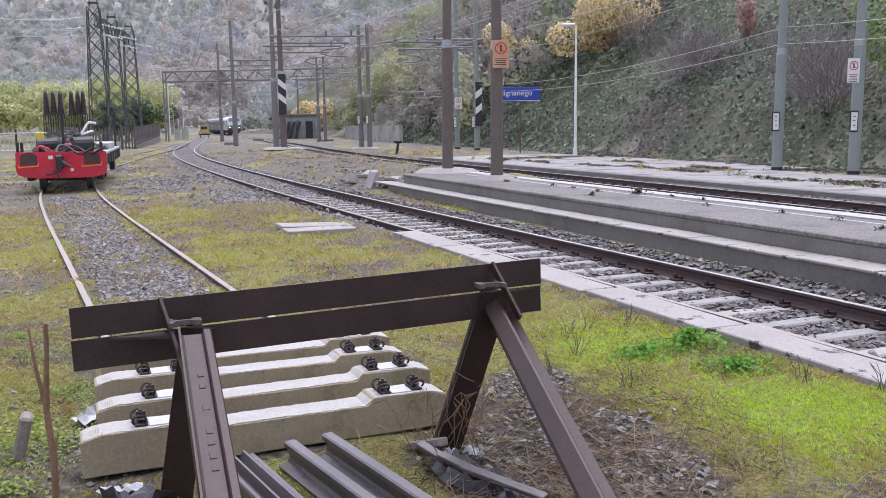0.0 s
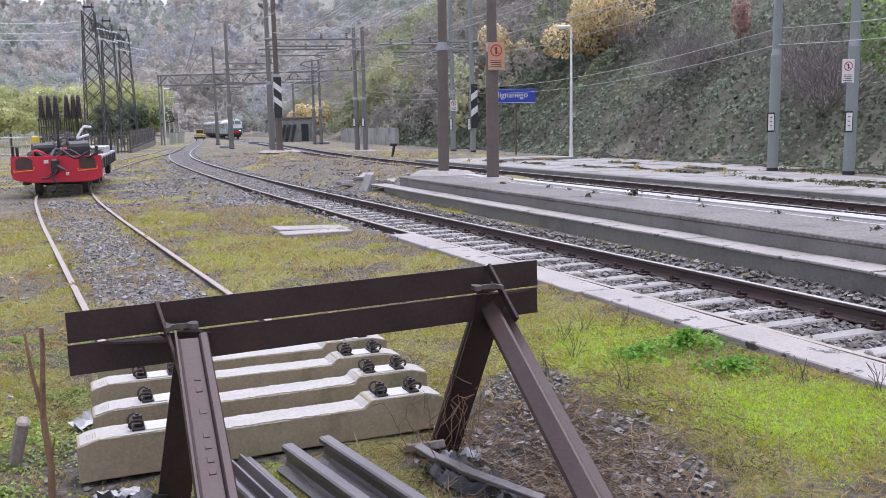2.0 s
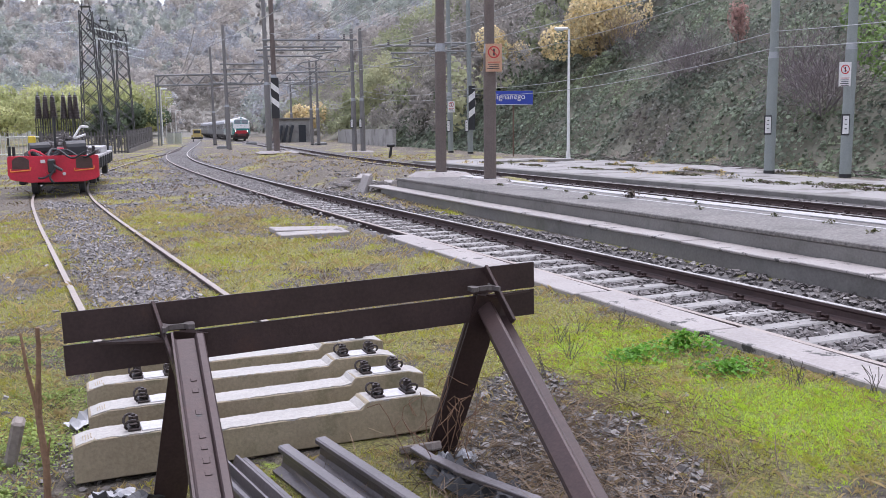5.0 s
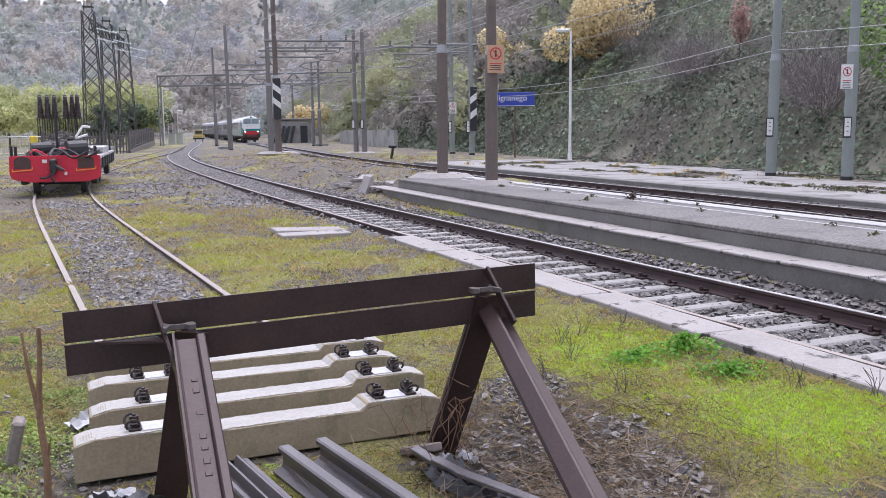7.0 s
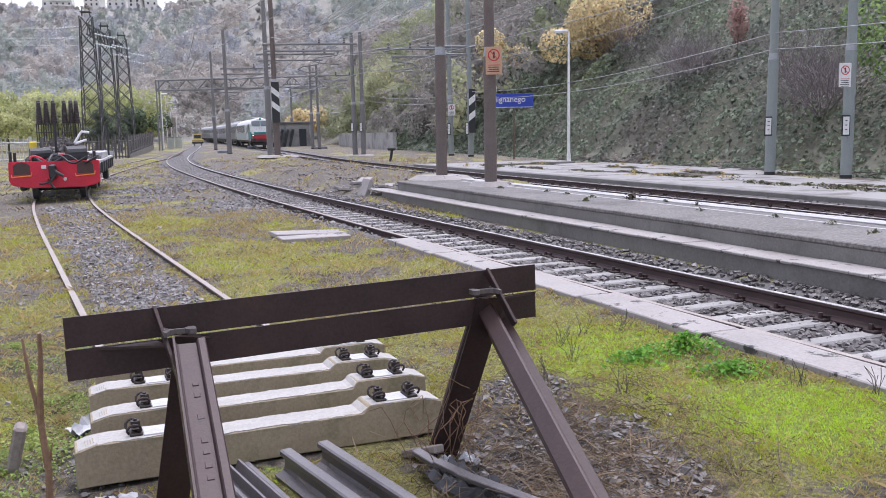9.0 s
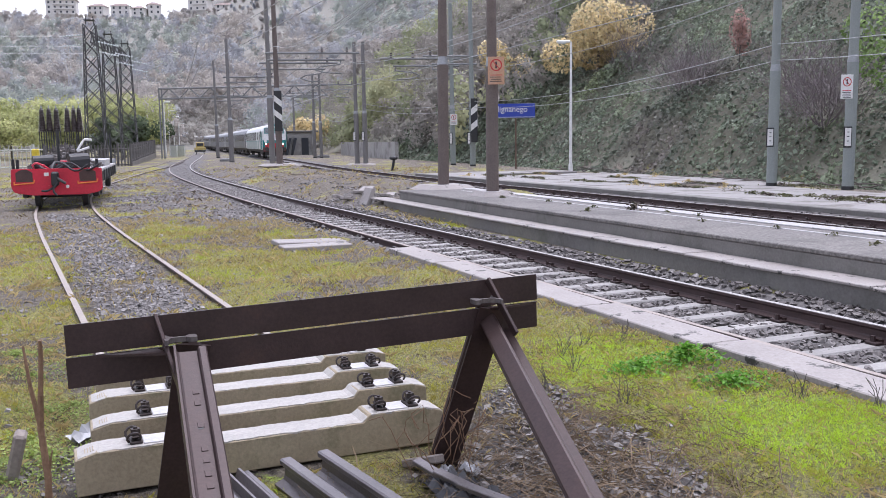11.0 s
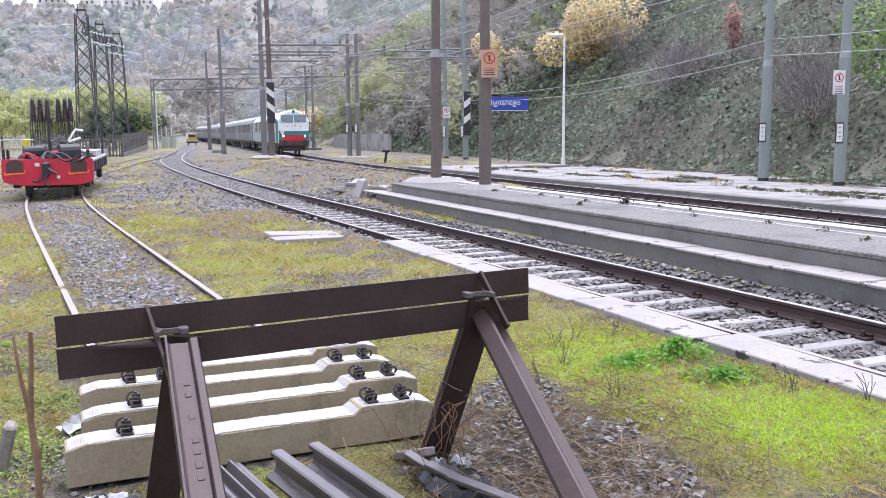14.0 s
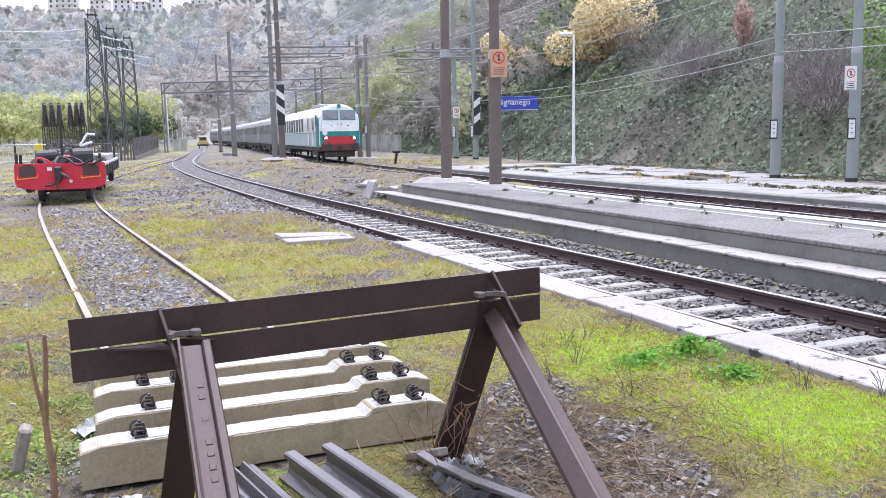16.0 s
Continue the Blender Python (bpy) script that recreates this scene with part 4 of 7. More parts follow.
def woods():
    far = {"bare": ([], []), "russet": ([], []), "olive": ([], [])}
    for a, b, c, e in RNG.uniform(size=(2700, 4)):
        y = 225 + 355 * b
        x = -0.62 * y - 10 + (0.70 * y) * a
        if y < 300 and abs(0.929 * x + 0.37 * y - MAIN_N(-0.37 * x + 0.929 * y)) < 9:
            continue
        h = (7 + 6 * c) * (0.6 if y > 520 else 1.0)
        top = ground_z(x, y) + h
        for lo, hi, rise in CLEAR:
            near, deep = (380, 480) if rise < 0.12 else (470, 575)
            if lo < x / y < hi and near < y < deep and top > 1.8 + rise * y:
                h = max(2.4 + 1.2 * c, h - (top - 1.8 - rise * y))
        mood = fbm(x, y, 0.012, 3) + 0.45 * (e - 0.5)
        kind = "russet" if mood > 0.17 else "olive" if mood < -0.10 else "bare"
        far[kind][0].append((x, y))
        far[kind][1].append(h)
    wood_stuff("far_woods", *far["bare"], 200, 0.46, WOODS_BARE_HAZED, "bare grey autumn woods on the valley side", 0.5)
    wood_stuff("far_woods", *far["russet"], 200, 0.46, WOODS_RUSSET_HAZED, "russet autumn woods on the valley side")
    wood_stuff("far_woods", *far["olive"], 200, 0.46, WOODS_OLIVE_HAZED, "dull green woods on the valley side")
    bank = {"bare": ([], []), "olive": ([], [])}
    for a, b, c, e in RNG.uniform(size=(620, 4)):
        s, d = 62 + 190 * a, -1 + 44 * b
        w = smooth_table(FOOT, s, 10) + d
        x, y = -0.37 * s + 0.929 * w, 0.929 * s + 0.37 * w
        kind = "bare" if fbm(x, y, 0.04, 3) + 0.5 * (e - 0.5) > 0.0 else "olive"
        bank[kind][0].append((x, y))
        bank[kind][1].append(4 + 4.5 * c)
    wood_stuff("bank_trees", *bank["bare"], 420, 0.24, BANK_BARE, "bare grey-brown trees on the bank beside the line", 0.35)
    wood_stuff("bank_trees", *bank["olive"], 420, 0.24, BANK_OLIVE, "olive and yellow-green trees on the bank beside the line")
    spots, hs = [], []
    for a, b, c in RNG.uniform(size=(1500, 3)):
        y = 190 + 150 * b
        x = -0.36 * y + 0.42 * y * a
        off = 0.929 * x + 0.37 * y - MAIN_N(-0.37 * x + 0.929 * y)
        if (abs(off) > (4.5 if y < 235 else 2.4) or y > 262) and hill(x, y) > 0.1:
            spots.append((x, y))
            hs.append(2.2 + 3.5 * c)
    wood_stuff("undergrowth", spots, hs, 130, 0.3, BANK_BARE, "grey-brown undergrowth where the line leaves the valley floor", 0.45)
    spots, hs = [], []
    for a, b, c in RNG.uniform(size=(170, 3)):
        y = 150 + 110 * b
        x = -0.26 * y - 22 - 90 * a
        spots.append((x, y))
        hs.append(6 + 6 * c)
    wood_stuff("valley_trees", spots, hs, 320, 0.34, LIME, "yellow-green trees on the valley floor")


woods()


def tree(name, x, y, h, rx, rz, n, leaf, material, label, lobes=9, trunk_r=0.12):
    top = thing(name, pose(x, y, ground_z(x, y) - 0.1), label, "tree")
    rnd = random.Random(int(x * 10))
    bm = bmesh.new()
    fork = Vector((0, 0, h * 0.45))
    tube(bm, (0, 0, 0), fork, trunk_r, trunk_r * 0.7, 8)
    for k in range(7):
        a = 6.283 * k / 7 + rnd.random()
        tip = Vector((math.cos(a) * rx * 0.6, math.sin(a) * rx * 0.6, h * rnd.uniform(0.6, 0.95)))
        mid = fork.lerp(tip, 0.5) + Vector((0, 0, 0.1 * h))
        tube(bm, fork - Vector((0, 0, rnd.random() * h * 0.15)), mid, trunk_r * 0.5, trunk_r * 0.3, 6)
        tube(bm, mid, tip, trunk_r * 0.3, trunk_r * 0.1, 5)
    part("trunk", bm, BARK, top)
    p, d = crown_points(n, rx, rz, lobes)
    p += (0, 0, h - rz * 0.8)
    v, f = leaves(p, RNG.uniform(0.6, 1.2, n) * leaf, d + (0, 0, 0.4), 0.7, 0.75)
    mesh_from("crown", v, f, material, top, np.repeat(d + (0, 0, 0.5), 4, axis=0) + RNG.normal(size=(len(v), 3)) * 0.15)
    return top


def on_bank(s, d):
    w = smooth_table(FOOT, s, 10) + d
    return (-0.37 * s + 0.929 * w, 0.929 * s + 0.37 * w)
# ---- trees and shrubs ----
tree("yellow_tree", 11.9, 67.8, 6.0, 4.0, 3.4, 6800, 0.15, YELLOW, "broad tree with golden autumn leaves on the bank", 12)
tree("red_tree", 16.2, 49.2, 3.3, 0.62, 1.8, 1000, 0.08, RUSSET, "slim sapling with red autumn leaves on the bank", 8, 0.05)
tree("bush", 17.6, 33.8, 3.4, 2.2, 1.9, 2600, 0.10, GREEN, "fresh green bush at the foot of the bank", 8, 0.06)
tree("yellow_tree", 6.0, 85.0, 5.0, 2.4, 2.4, 1800, 0.17, YELLOW, "small yellow-leaved tree behind the station sign", 7)
tree("yellow_tree", -20.0, 139.0, 6.5, 2.8, 3.0, 1500, 0.25, YELLOW, "golden autumn tree behind the small building", 8)
for x, y, h, r in ((-62, 132, 8, 5), (-56, 140, 9, 5.5), (-52, 128, 7.5, 4.5), (-47, 136, 9, 5), (-70, 138, 8, 5), (-76, 150, 9, 6), (-58, 118, 6, 4), (-66, 126, 7, 5), (-50, 134, 8.5, 5), (-45, 140, 8, 4.5), (-54, 146, 9.5, 5)):
    tree("tree", x, y, h, r, h * 0.45, 4200, 0.21, LIME, "yellow-green leafy tree behind the substation", 10, 0.16)
for x, y, h, r in ((-42.5, 128, 6.4, 3.4), (-45, 122, 5.0, 2.8)):
    tree("tree", x, y, h, r, h * 0.45, 2400, 0.24, DEEP, "dark green evergreen tree beside the lamp posts", 9, 0.16)


TWIG_PALE = surface("pale_sapling_twigs", (0.34, 0.31, 0.30), (0.48, 0.44, 0.42), 2.0, 20, (0.7, 0.9), 0.0)


def bare_shrub(x, y, r, n, label, wood=TWIG):
    pts = RNG.normal(size=(n, 3)) * (r * 0.5, r * 0.5, r * 0.3) + (0, 0, r * 0.55)
    top = thing("bare_shrub", pose(x, y, ground_z(x, y)), label, "shrub")
    vs = []
    for p in pts:
        d = Vector(p) - Vector((p[0] * 0.25, p[1] * 0.25, -0.2))
        a = Vector(p)
        b = a + d.normalized() * RNG.uniform(0.25, 0.7) + Vector(RNG.normal(size=3) * 0.4)
        side = d.cross(Vector((0, 0, 1)) + Vector(RNG.normal(size=3) * 0.3)).normalized() * 0.010
        vs += [a - side, a + side, b + side * 0.4, b - side * 0.4]
    v = np.array([tuple(q) for q in vs])
    tagged(mesh_from("twig_mass", v, np.arange(len(v)).reshape(-1, 4), wood, top), kind="stuff")
    for k in range(9):
        a = 6.283 * k / 9
        bm = tube(bmesh.new(), (0.1 * math.cos(a), 0.1 * math.sin(a), -0.1), (r * 0.6 * math.cos(a), r * 0.6 * math.sin(a), r * 0.7), 0.03, 0.01, 5)
        part("stem", bm, wood, top)


bare_shrub(13.9, 50.6, 2.4, 2200, "leafless grey-brown shrub on the bank")
bare_shrub(15.5, 36.6, 2.0, 2200, "leafless grey-brown shrub on the bank")
bare_shrub(16.0, 40.5, 2.2, 1100, "leafless dark shrub higher on the bank")
bare_shrub(13.5, 63.0, 2.4, 1000, "leafless shrub below the golden tree")
for k in range(26):
    q = on_bank(58 + 1.25 * k, 9 + 13 * ((k * 0.618) % 1))
    bare_shrub(q[0], q[1], 3.8, 520, "tall pale bare saplings on the bank", TWIG_PALE)


def fallen_branches():
    rnd = random.Random(4)
    for k in range(16):
        s = rnd.uniform(18, 48)
        w = smooth_table(FOOT, s, 10) - rnd.uniform(0.2, 1.2)
        p = sw(s, w)
        top = thing("fallen_branch", pose(p.x, p.y, ground_z(p.x, p.y) + 0.12, 0, rnd.uniform(-6, 6), rnd.uniform(80, 150)), "dead grey branch lying at the bank foot", "branch", "fallen branches")
        bm = bmesh.new()
        pts = [Vector((t * 0.4 - 1.2, 0.12 * math.sin(t * 1.3 + k), 0.07 * math.sin(t * 0.9 + 2 * k))) for t in range(7)]
        wire(bm, pts, 0.026, 6)
        part("side_twig", tube(bmesh.new(), pts[3], pts[3] + Vector((0.5, 0.3, 0.25)), 0.015, 0.006, 4), BARK, top)
        part("side_twig", tube(bmesh.new(), pts[4], pts[4] + Vector((0.5, -0.3, 0.2)), 0.015, 0.006, 4), BARK, top)
        part("limb", bm, BARK, top)


fallen_branches()

# ---- houses on the far ridge ----
PLASTER = surface("pale_house_plaster", (0.62, 0.59, 0.55), (0.75, 0.72, 0.68), 0.3, 6, (0.7, 0.9), 0.0)
ROOF = surface("brown_roof_tiles", (0.22, 0.17, 0.15), (0.32, 0.25, 0.22), 0.4, 6, (0.7, 0.9), 0.0)
SHADE = plain("dark_window_glass", (0.05, 0.055, 0.065), 0.15)


def house(x, y, z, L, D, Hh, storeys, yaw, flat, label):
    top = thing("house", pose(x, y, z, 0, 0, yaw), label, "house", "houses on the ridge")
    part("wall", boxed((0, 0, Hh / 2 - 3), (L, D, Hh + 6)), PLASTER, top)
    bm = bmesh.new()
    if flat:
        box(bm, (0, 0, Hh + 0.25), (L + 1.4, D + 1.4, 0.5))
    else:
        e = 0.7
        c = [bm.verts.new(q) for q in ((-L / 2 - e, -D / 2 - e, Hh - 0.1), (L / 2 + e, -D / 2 - e, Hh - 0.1), (L / 2 + e, D / 2 + e, Hh - 0.1), (-L / 2 - e, D / 2 + e, Hh - 0.1), (-L / 2 + D * 0.35, 0, Hh + D * 0.24), (L / 2 - D * 0.35, 0, Hh + D * 0.24))]
        for q in ((0, 1, 5, 4), (1, 2, 5), (2, 3, 4, 5), (3, 0, 4), (3, 2, 1, 0)):
            bm.faces.new([c[i] for i in q])
    part("roof", bm, ROOF, top)
    n = max(2, int(L / 3.2))
    for st in range(storeys):
        zz = 1.6 + st * (Hh / storeys)
        for k in range(n):
            xx = -L / 2 + L * (k + 0.5) / n
            part("window", boxed((xx, -D / 2 - 0.02, zz), (1.1, 0.12, 1.4)), SHADE, top)
        if flat:
            part("balcony", boxed((0.1 * L, -D / 2 - 0.7, zz - 1.0), (L * 0.7, 1.3, 0.9)), PLASTER, top)


def ridge_house(px, py, y, L, D, Hh, st, yaw, flat, label):
    # px, py: tangents of the bearing and of the height from the yard
    house(px * y, y, 1.8 + py * y, L, D, Hh, st, yaw, flat, label)


ridge_house(-0.4042, 0.139, 560, 17.0, 9.3, 8.5, 3, 12, True, "pale flat-roofed apartment house on the ridge")
ridge_house(-0.3655, 0.138, 570, 10.2, 7.6, 5.5, 2, -8, False, "pale house with a brown hipped roof on the ridge")
ridge_house(-0.3404, 0.138, 565, 11.0, 7.6, 5.5, 2, 5, False, "pale house with a brown hipped roof on the ridge")
ridge_house(-0.3210, 0.137, 560, 7.6, 6.8, 4.5, 2, 0, False, "small white house among trees on the ridge")
ridge_house(-0.3056, 0.138, 565, 7.6, 7.6, 6, 2, 25, False, "dark-roofed white house on the ridge")
ridge_house(-0.2553, 0.141, 560, 11.9, 8.5, 7, 2, -10, True, "white terraced house with balconies on the ridge")
ridge_house(-0.2340, 0.152, 575, 12.8, 8.5, 6, 2, 8, False, "white house with a grey roof on the ridge")
ridge_house(-0.2282, 0.138, 545, 10.2, 7.6, 5, 2, 0, False, "white house below the ridge among trees")
ridge_house(-0.2031, 0.158, 590, 8.5, 7.6, 7, 2, 15, False, "narrow white house high on the ridge")
ridge_house(-0.1915, 0.106, 470, 7.6, 6.8, 6.5, 2, 6, True, "white house on the wooded slope")
ridge_house(-0.1741, 0.104, 468, 10.2, 6.8, 6, 2, -6, False, "white house with a brown roof on the wooded slope")


# ---- lattice masts of the substation ----
def lattice_tower(x, y, h, wb, wt, label):
    top = thing("lattice_tower", pose(x, y, -0.1, 0, 0, 12), label, "lattice tower", "substation towers")
    n = 9
    for sx, sy in ((-1, -1), (1, -1), (1, 1), (-1, 1)):
        bm = bmesh.new()
        tube(bm, (sx * wb / 2, sy * wb / 2, 0), (sx * wt / 2, sy * wt / 2, h), 0.07, 0.055, 4)
        part("corner_leg", bm, DARK_STEEL, top)
    for face in range(4):
        for k in range(n):
            a, b = k / n, (k + 1) / n
            wa, wbb = (wb + (wt - wb) * a) / 2, (wb + (wt - wb) * b) / 2
            R4 = Matrix.Rotation(face * math.pi / 2, 3, "Z")
            part("brace", tube(bmesh.new(), R4 @ Vector((-wa, -wa, a * h)), R4 @ Vector((wbb, -wbb, b * h)), 0.04, 0.04, 4), DARK_STEEL, top)
            part("brace", tube(bmesh.new(), R4 @ Vector((wa, -wa, a * h)), R4 @ Vector((-wbb, -wbb, b * h)), 0.04, 0.04, 4), DARK_STEEL, top)
    bm = bmesh.new()
    box(bm, (0, 0, h + 0.4), (wt * 0.9, wt * 0.9, 0.06))
    for sx in (-1, 1):
        tube(bm, (sx * wt * 0.35, 0, h), (sx * wt * 0.3, 0, h + 0.8), 0.05, 0.05, 4)
    part("cap", bm, DARK_STEEL, top)
    return top


TOWERS = [(-35.7, 95.0), (-38.2, 107.0), (-39.7, 117.0)]
for tx, ty in TOWERS:
    lattice_tower(tx, ty, 14.2, 2.0, 1.15, "tall dark steel lattice tower of the substation")


def truss(a, b, depth, name, label, mat=DARK_STEEL, bays=14, r=0.05):
    a, b = Vector(a), Vector(b)
    top = thing(name, Matrix.Translation(a), label, "truss")
    v = b - a
    dz = Vector((0, 0, -depth))
    part("top_chord", tube(bmesh.new(), (0, 0, 0), v, r * 1.3, r * 1.3, 6), mat, top)
    part("bottom_chord", tube(bmesh.new(), dz, v + dz, r * 1.3, r * 1.3, 6), mat, top)
    for k in range(bays):
        p, q = v * (k / bays), v * ((k + 1) / bays)
        part("brace", tube(bmesh.new(), p if k % 2 else p + dz, q + dz if k % 2 else q, r * 0.8, r * 0.8, 4), mat, top)
    return top


truss((TOWERS[0][0], TOWERS[0][1], 13.4), (TOWERS[2][0], TOWERS[2][1], 13.4), 1.1, "tower_beam", "lattice beam linking the substation towers", bays=22, r=0.08)

PORCELAIN = plain("brown_porcelain", (0.06, 0.045, 0.045), 0.3)
INS_WHITE = plain("pale_glass_insulator", (0.7, 0.75, 0.75), 0.2)


def insulator_string(a, b, label):
    a, b = Vector(a), Vector(b)
    top = thing("insulator_string", Matrix.Translation(a), label, "insulator", "insulator strings")
    for k in range(7):
        p = (b - a) * (k / 7)
        q = (b - a) * ((k + 0.6) / 7)
        part("disc", tube(bmesh.new(), p, q, 0.075, 0.075, 8), INS_WHITE, top)


for (tx, ty) in TOWERS:
    for dz in (12.0, 13.0):
        insulator_string((tx - 0.6, ty - 0.5, dz), (tx - 2.4, ty - 1.4, dz - 0.25), "string of pale glass insulator discs")
        insulator_string((tx + 0.6, ty + 0.5, dz - 0.6), (tx + 2.0, ty + 2.6, dz - 0.9), "string of pale glass insulator discs")


def bushing(x, y, label):
    top = thing("bushing", pose(x, y, -0.1), label, "insulator", "substation bushings")
    bm = bmesh.new()
    for sx in (-0.22, 0.22):
        for sy in (-0.22, 0.22):
            tube(bm, (sx, sy, 0), (sx, sy, 3.2), 0.045, 0.045, 4)
    for z in (0.8, 1.6, 2.4, 3.15):
        box(bm, (0, 0, z), (0.55, 0.55, 0.06))
    part("stand", bm, DARK_STEEL, top)
    bm = bmesh.new()
    for k in range(14):
        tube(bm, (0, 0, 3.2 + k * 0.15), (0, 0, 3.29 + k * 0.15), 0.40 - 0.012 * k, 0.30 - 0.012 * k, 10)
        tube(bm, (0, 0, 3.28 + k * 0.15), (0, 0, 3.36 + k * 0.15), 0.28 - 0.009 * k, 0.28 - 0.009 * k, 8)
    part("porcelain", bm, PORCELAIN, top)
    part("cap", tube(bmesh.new(), (0, 0, 5.28), (0, 0, 5.6), 0.08, 0.05, 8), GALV, top)


for x in (-36.8, -36.2, -35.6, -34.7, -34.15, -33.7):
    bushing(x, 85.0 + (x + 36) * 0.3, "dark ribbed porcelain bushing on a steel stand")

# ---- fence, gate and wall of the substation ----
FENCE = surface("dark_concrete_pales", (0.09, 0.085, 0.085), (0.15, 0.14, 0.135), 1.5, 12, (0.7, 0.9), 0.002)
GATE = surface("pale_green_gate_paint", (0.42, 0.44, 0.38), (0.55, 0.56, 0.50), 1.5, 12, (0.5, 0.7), 0.0)


def fence(a, b, h, step, wall_h, label, material=FENCE, pale=0.11):
    a, b = Vector(a), Vector(b)
    top = thing("fence", Matrix.Translation(a), label, "fence", "substation fences")
    v = b - a
    L, yaw = v.length, math.degrees(math.atan2(v.y, v.x))
    d = v / L
    part("rail", tube(bmesh.new(), Vector((0, 0, h * 0.8)), v + Vector((0, 0, h * 0.8)), 0.05, 0.05, 4), material, top)
    part("rail", tube(bmesh.new(), Vector((0, 0, wall_h + 0.2)), v + Vector((0, 0, wall_h + 0.2)), 0.05, 0.05, 4), material, top)
    if wall_h:
        part("base_wall", boxed((L / 2, 0, wall_h / 2 - 0.1), (L, 0.25, wall_h + 0.2), pose(0, 0, 0, 0, math.degrees(-math.asin(d.z)), yaw)), WALL, top)
    n = int(L / step)
    me = None
    for k in range(n):
        p = d * (k + 0.5) * step
        if me is None:
            bm = boxed((0, 0, wall_h + (h - wall_h) / 2), (pale, 0.06, h - wall_h))
            ob = part("pale", bm, material, top)
            me = ob.data
        else:
            ob = new("pale", me)
            ob.parent = top
        ob.matrix_basis = Matrix.Translation(p) @ pose(0, 0, 0, 0, 0, yaw)
    for k in range(int(L / 3.0) + 1):
        p = d * min(L, k * 3.0)
        part("post", boxed((p.x, p.y, p.z + h / 2 + 0.05), (0.16, 0.16, h + 0.1)), material, top)


fence((-26.8, 79.0, -0.1), (-35.6, 114.0, 0.35), 1.9, 0.28, 0.35, "dark picket fence on a low concrete wall")
fence((-32.3, 74.5, -0.1), (-26.8, 79.0, -0.1), 1.9, 0.28, 0.0, "dark picket fence of the substation")
fence((-37.5, 70.0, -0.1), (-32.4, 74.4, -0.1), 1.95, 0.33, 0.0, "pale green barred gate beside the substation", GATE, 0.05)
tagged(part("concrete_block", boxed((-33.9, 66.8, 0.4), (1.4, 1.2, 1.1), None, 0.06), KERB), "weathered beige concrete block beside the gate", "block")


# ---- lamps ----
def lamp_post(x, y, z, h, arm, yaw, label, material=WHITE):
    top = thing("street_lamp", pose(x, y, z, 0, 0, yaw), label, "street lamp", "lamp posts")
    part("pole", tube(bmesh.new(), (0, 0, 0), (0, 0, h), 0.085, 0.055, 12), material, top)
    bm = boxed((-arm / 2 - 0.05, 0, h + 0.02), (arm, 0.26, 0.14), pose(0, 0, 0, 0, 0, 0), 0.05)
    part("housing", bm, WHITE, top)
    part("glass", boxed((-arm / 2 - 0.12, 0, h - 0.06), (arm * 0.6, 0.2, 0.06), None, 0.02), INS_WHITE, top)
    part("base", tube(bmesh.new(), (0, 0, 0), (0, 0, 0.4), 0.12, 0.11, 12), material, top)


lamp_post(7.05, 48.5, 0.05, 6.8, 0.72, 0, "white lamp post on the side platform")
lamp_post(-38.4, 128.0, 0, 7.6, 0.9, 170, "white lamp post beside the far track")
lamp_post(-39.6, 134.0, 0, 6.6, 0.9, 170, "white lamp post beside the far track")
lamp_post(-40.1, 138.0, 0, 5.8, 0.9, 170, "white lamp post beside the far track")
lamp_post(-41.6, 146.0, 0, 5.0, 0.9, 170, "white lamp post beside the far track")
for x, y in ((-38.0, 130.5), (-37.2, 131.5)):
    ob = thing("cabinet", pose(x, y, -0.1), "pale grey trackside cabinet by the lamps", "cabinet", "trackside cabinets")
    part("body", boxed((0, 0, 0.8), (0.9, 0.6, 1.6), None, 0.03), GATE, ob)
    part("roof", boxed((0, 0, 1.64), (1.0, 0.7, 0.08), None, 0.02), GALV, ob)

# ---- signs ----
ORANGE = surface("faded_orange_board", (0.46, 0.25, 0.15), (0.56, 0.34, 0.22), 4, 30, (0.5, 0.7), 0.0, 0, (0.5, 0.34, 0.26), 3, (0.55, 0.7))
SIGN_BLUE = plain("sign_blue", (0.02, 0.05, 0.36), 0.4)
SIGN_WHITE = plain("sign_white", (0.72, 0.71, 0.69), 0.45)
SIGN_RED = plain("sign_red", (0.5, 0.03, 0.03), 0.45)
INK = plain("sign_ink", (0.03, 0.03, 0.035), 0.5)
BROWN_POST = surface("rusty_sign_post", (0.10, 0.06, 0.04), (0.17, 0.11, 0.08), 3, 30, (0.6, 0.8), 0.0)


def ring(bm, c, r0, r1, y, n=28):
    a = [bm.verts.new((c[0] + r0 * math.cos(6.2832 * k / n), y, c[1] + r0 * math.sin(6.2832 * k / n))) for k in range(n)]
    b = [bm.verts.new((c[0] + r1 * math.cos(6.2832 * k / n), y, c[1] + r1 * math.sin(6.2832 * k / n))) for k in range(n)]
    for k in range(n):
        bm.faces.new((a[k], a[(k + 1) % n], b[(k + 1) % n], b[k]))
    return bm


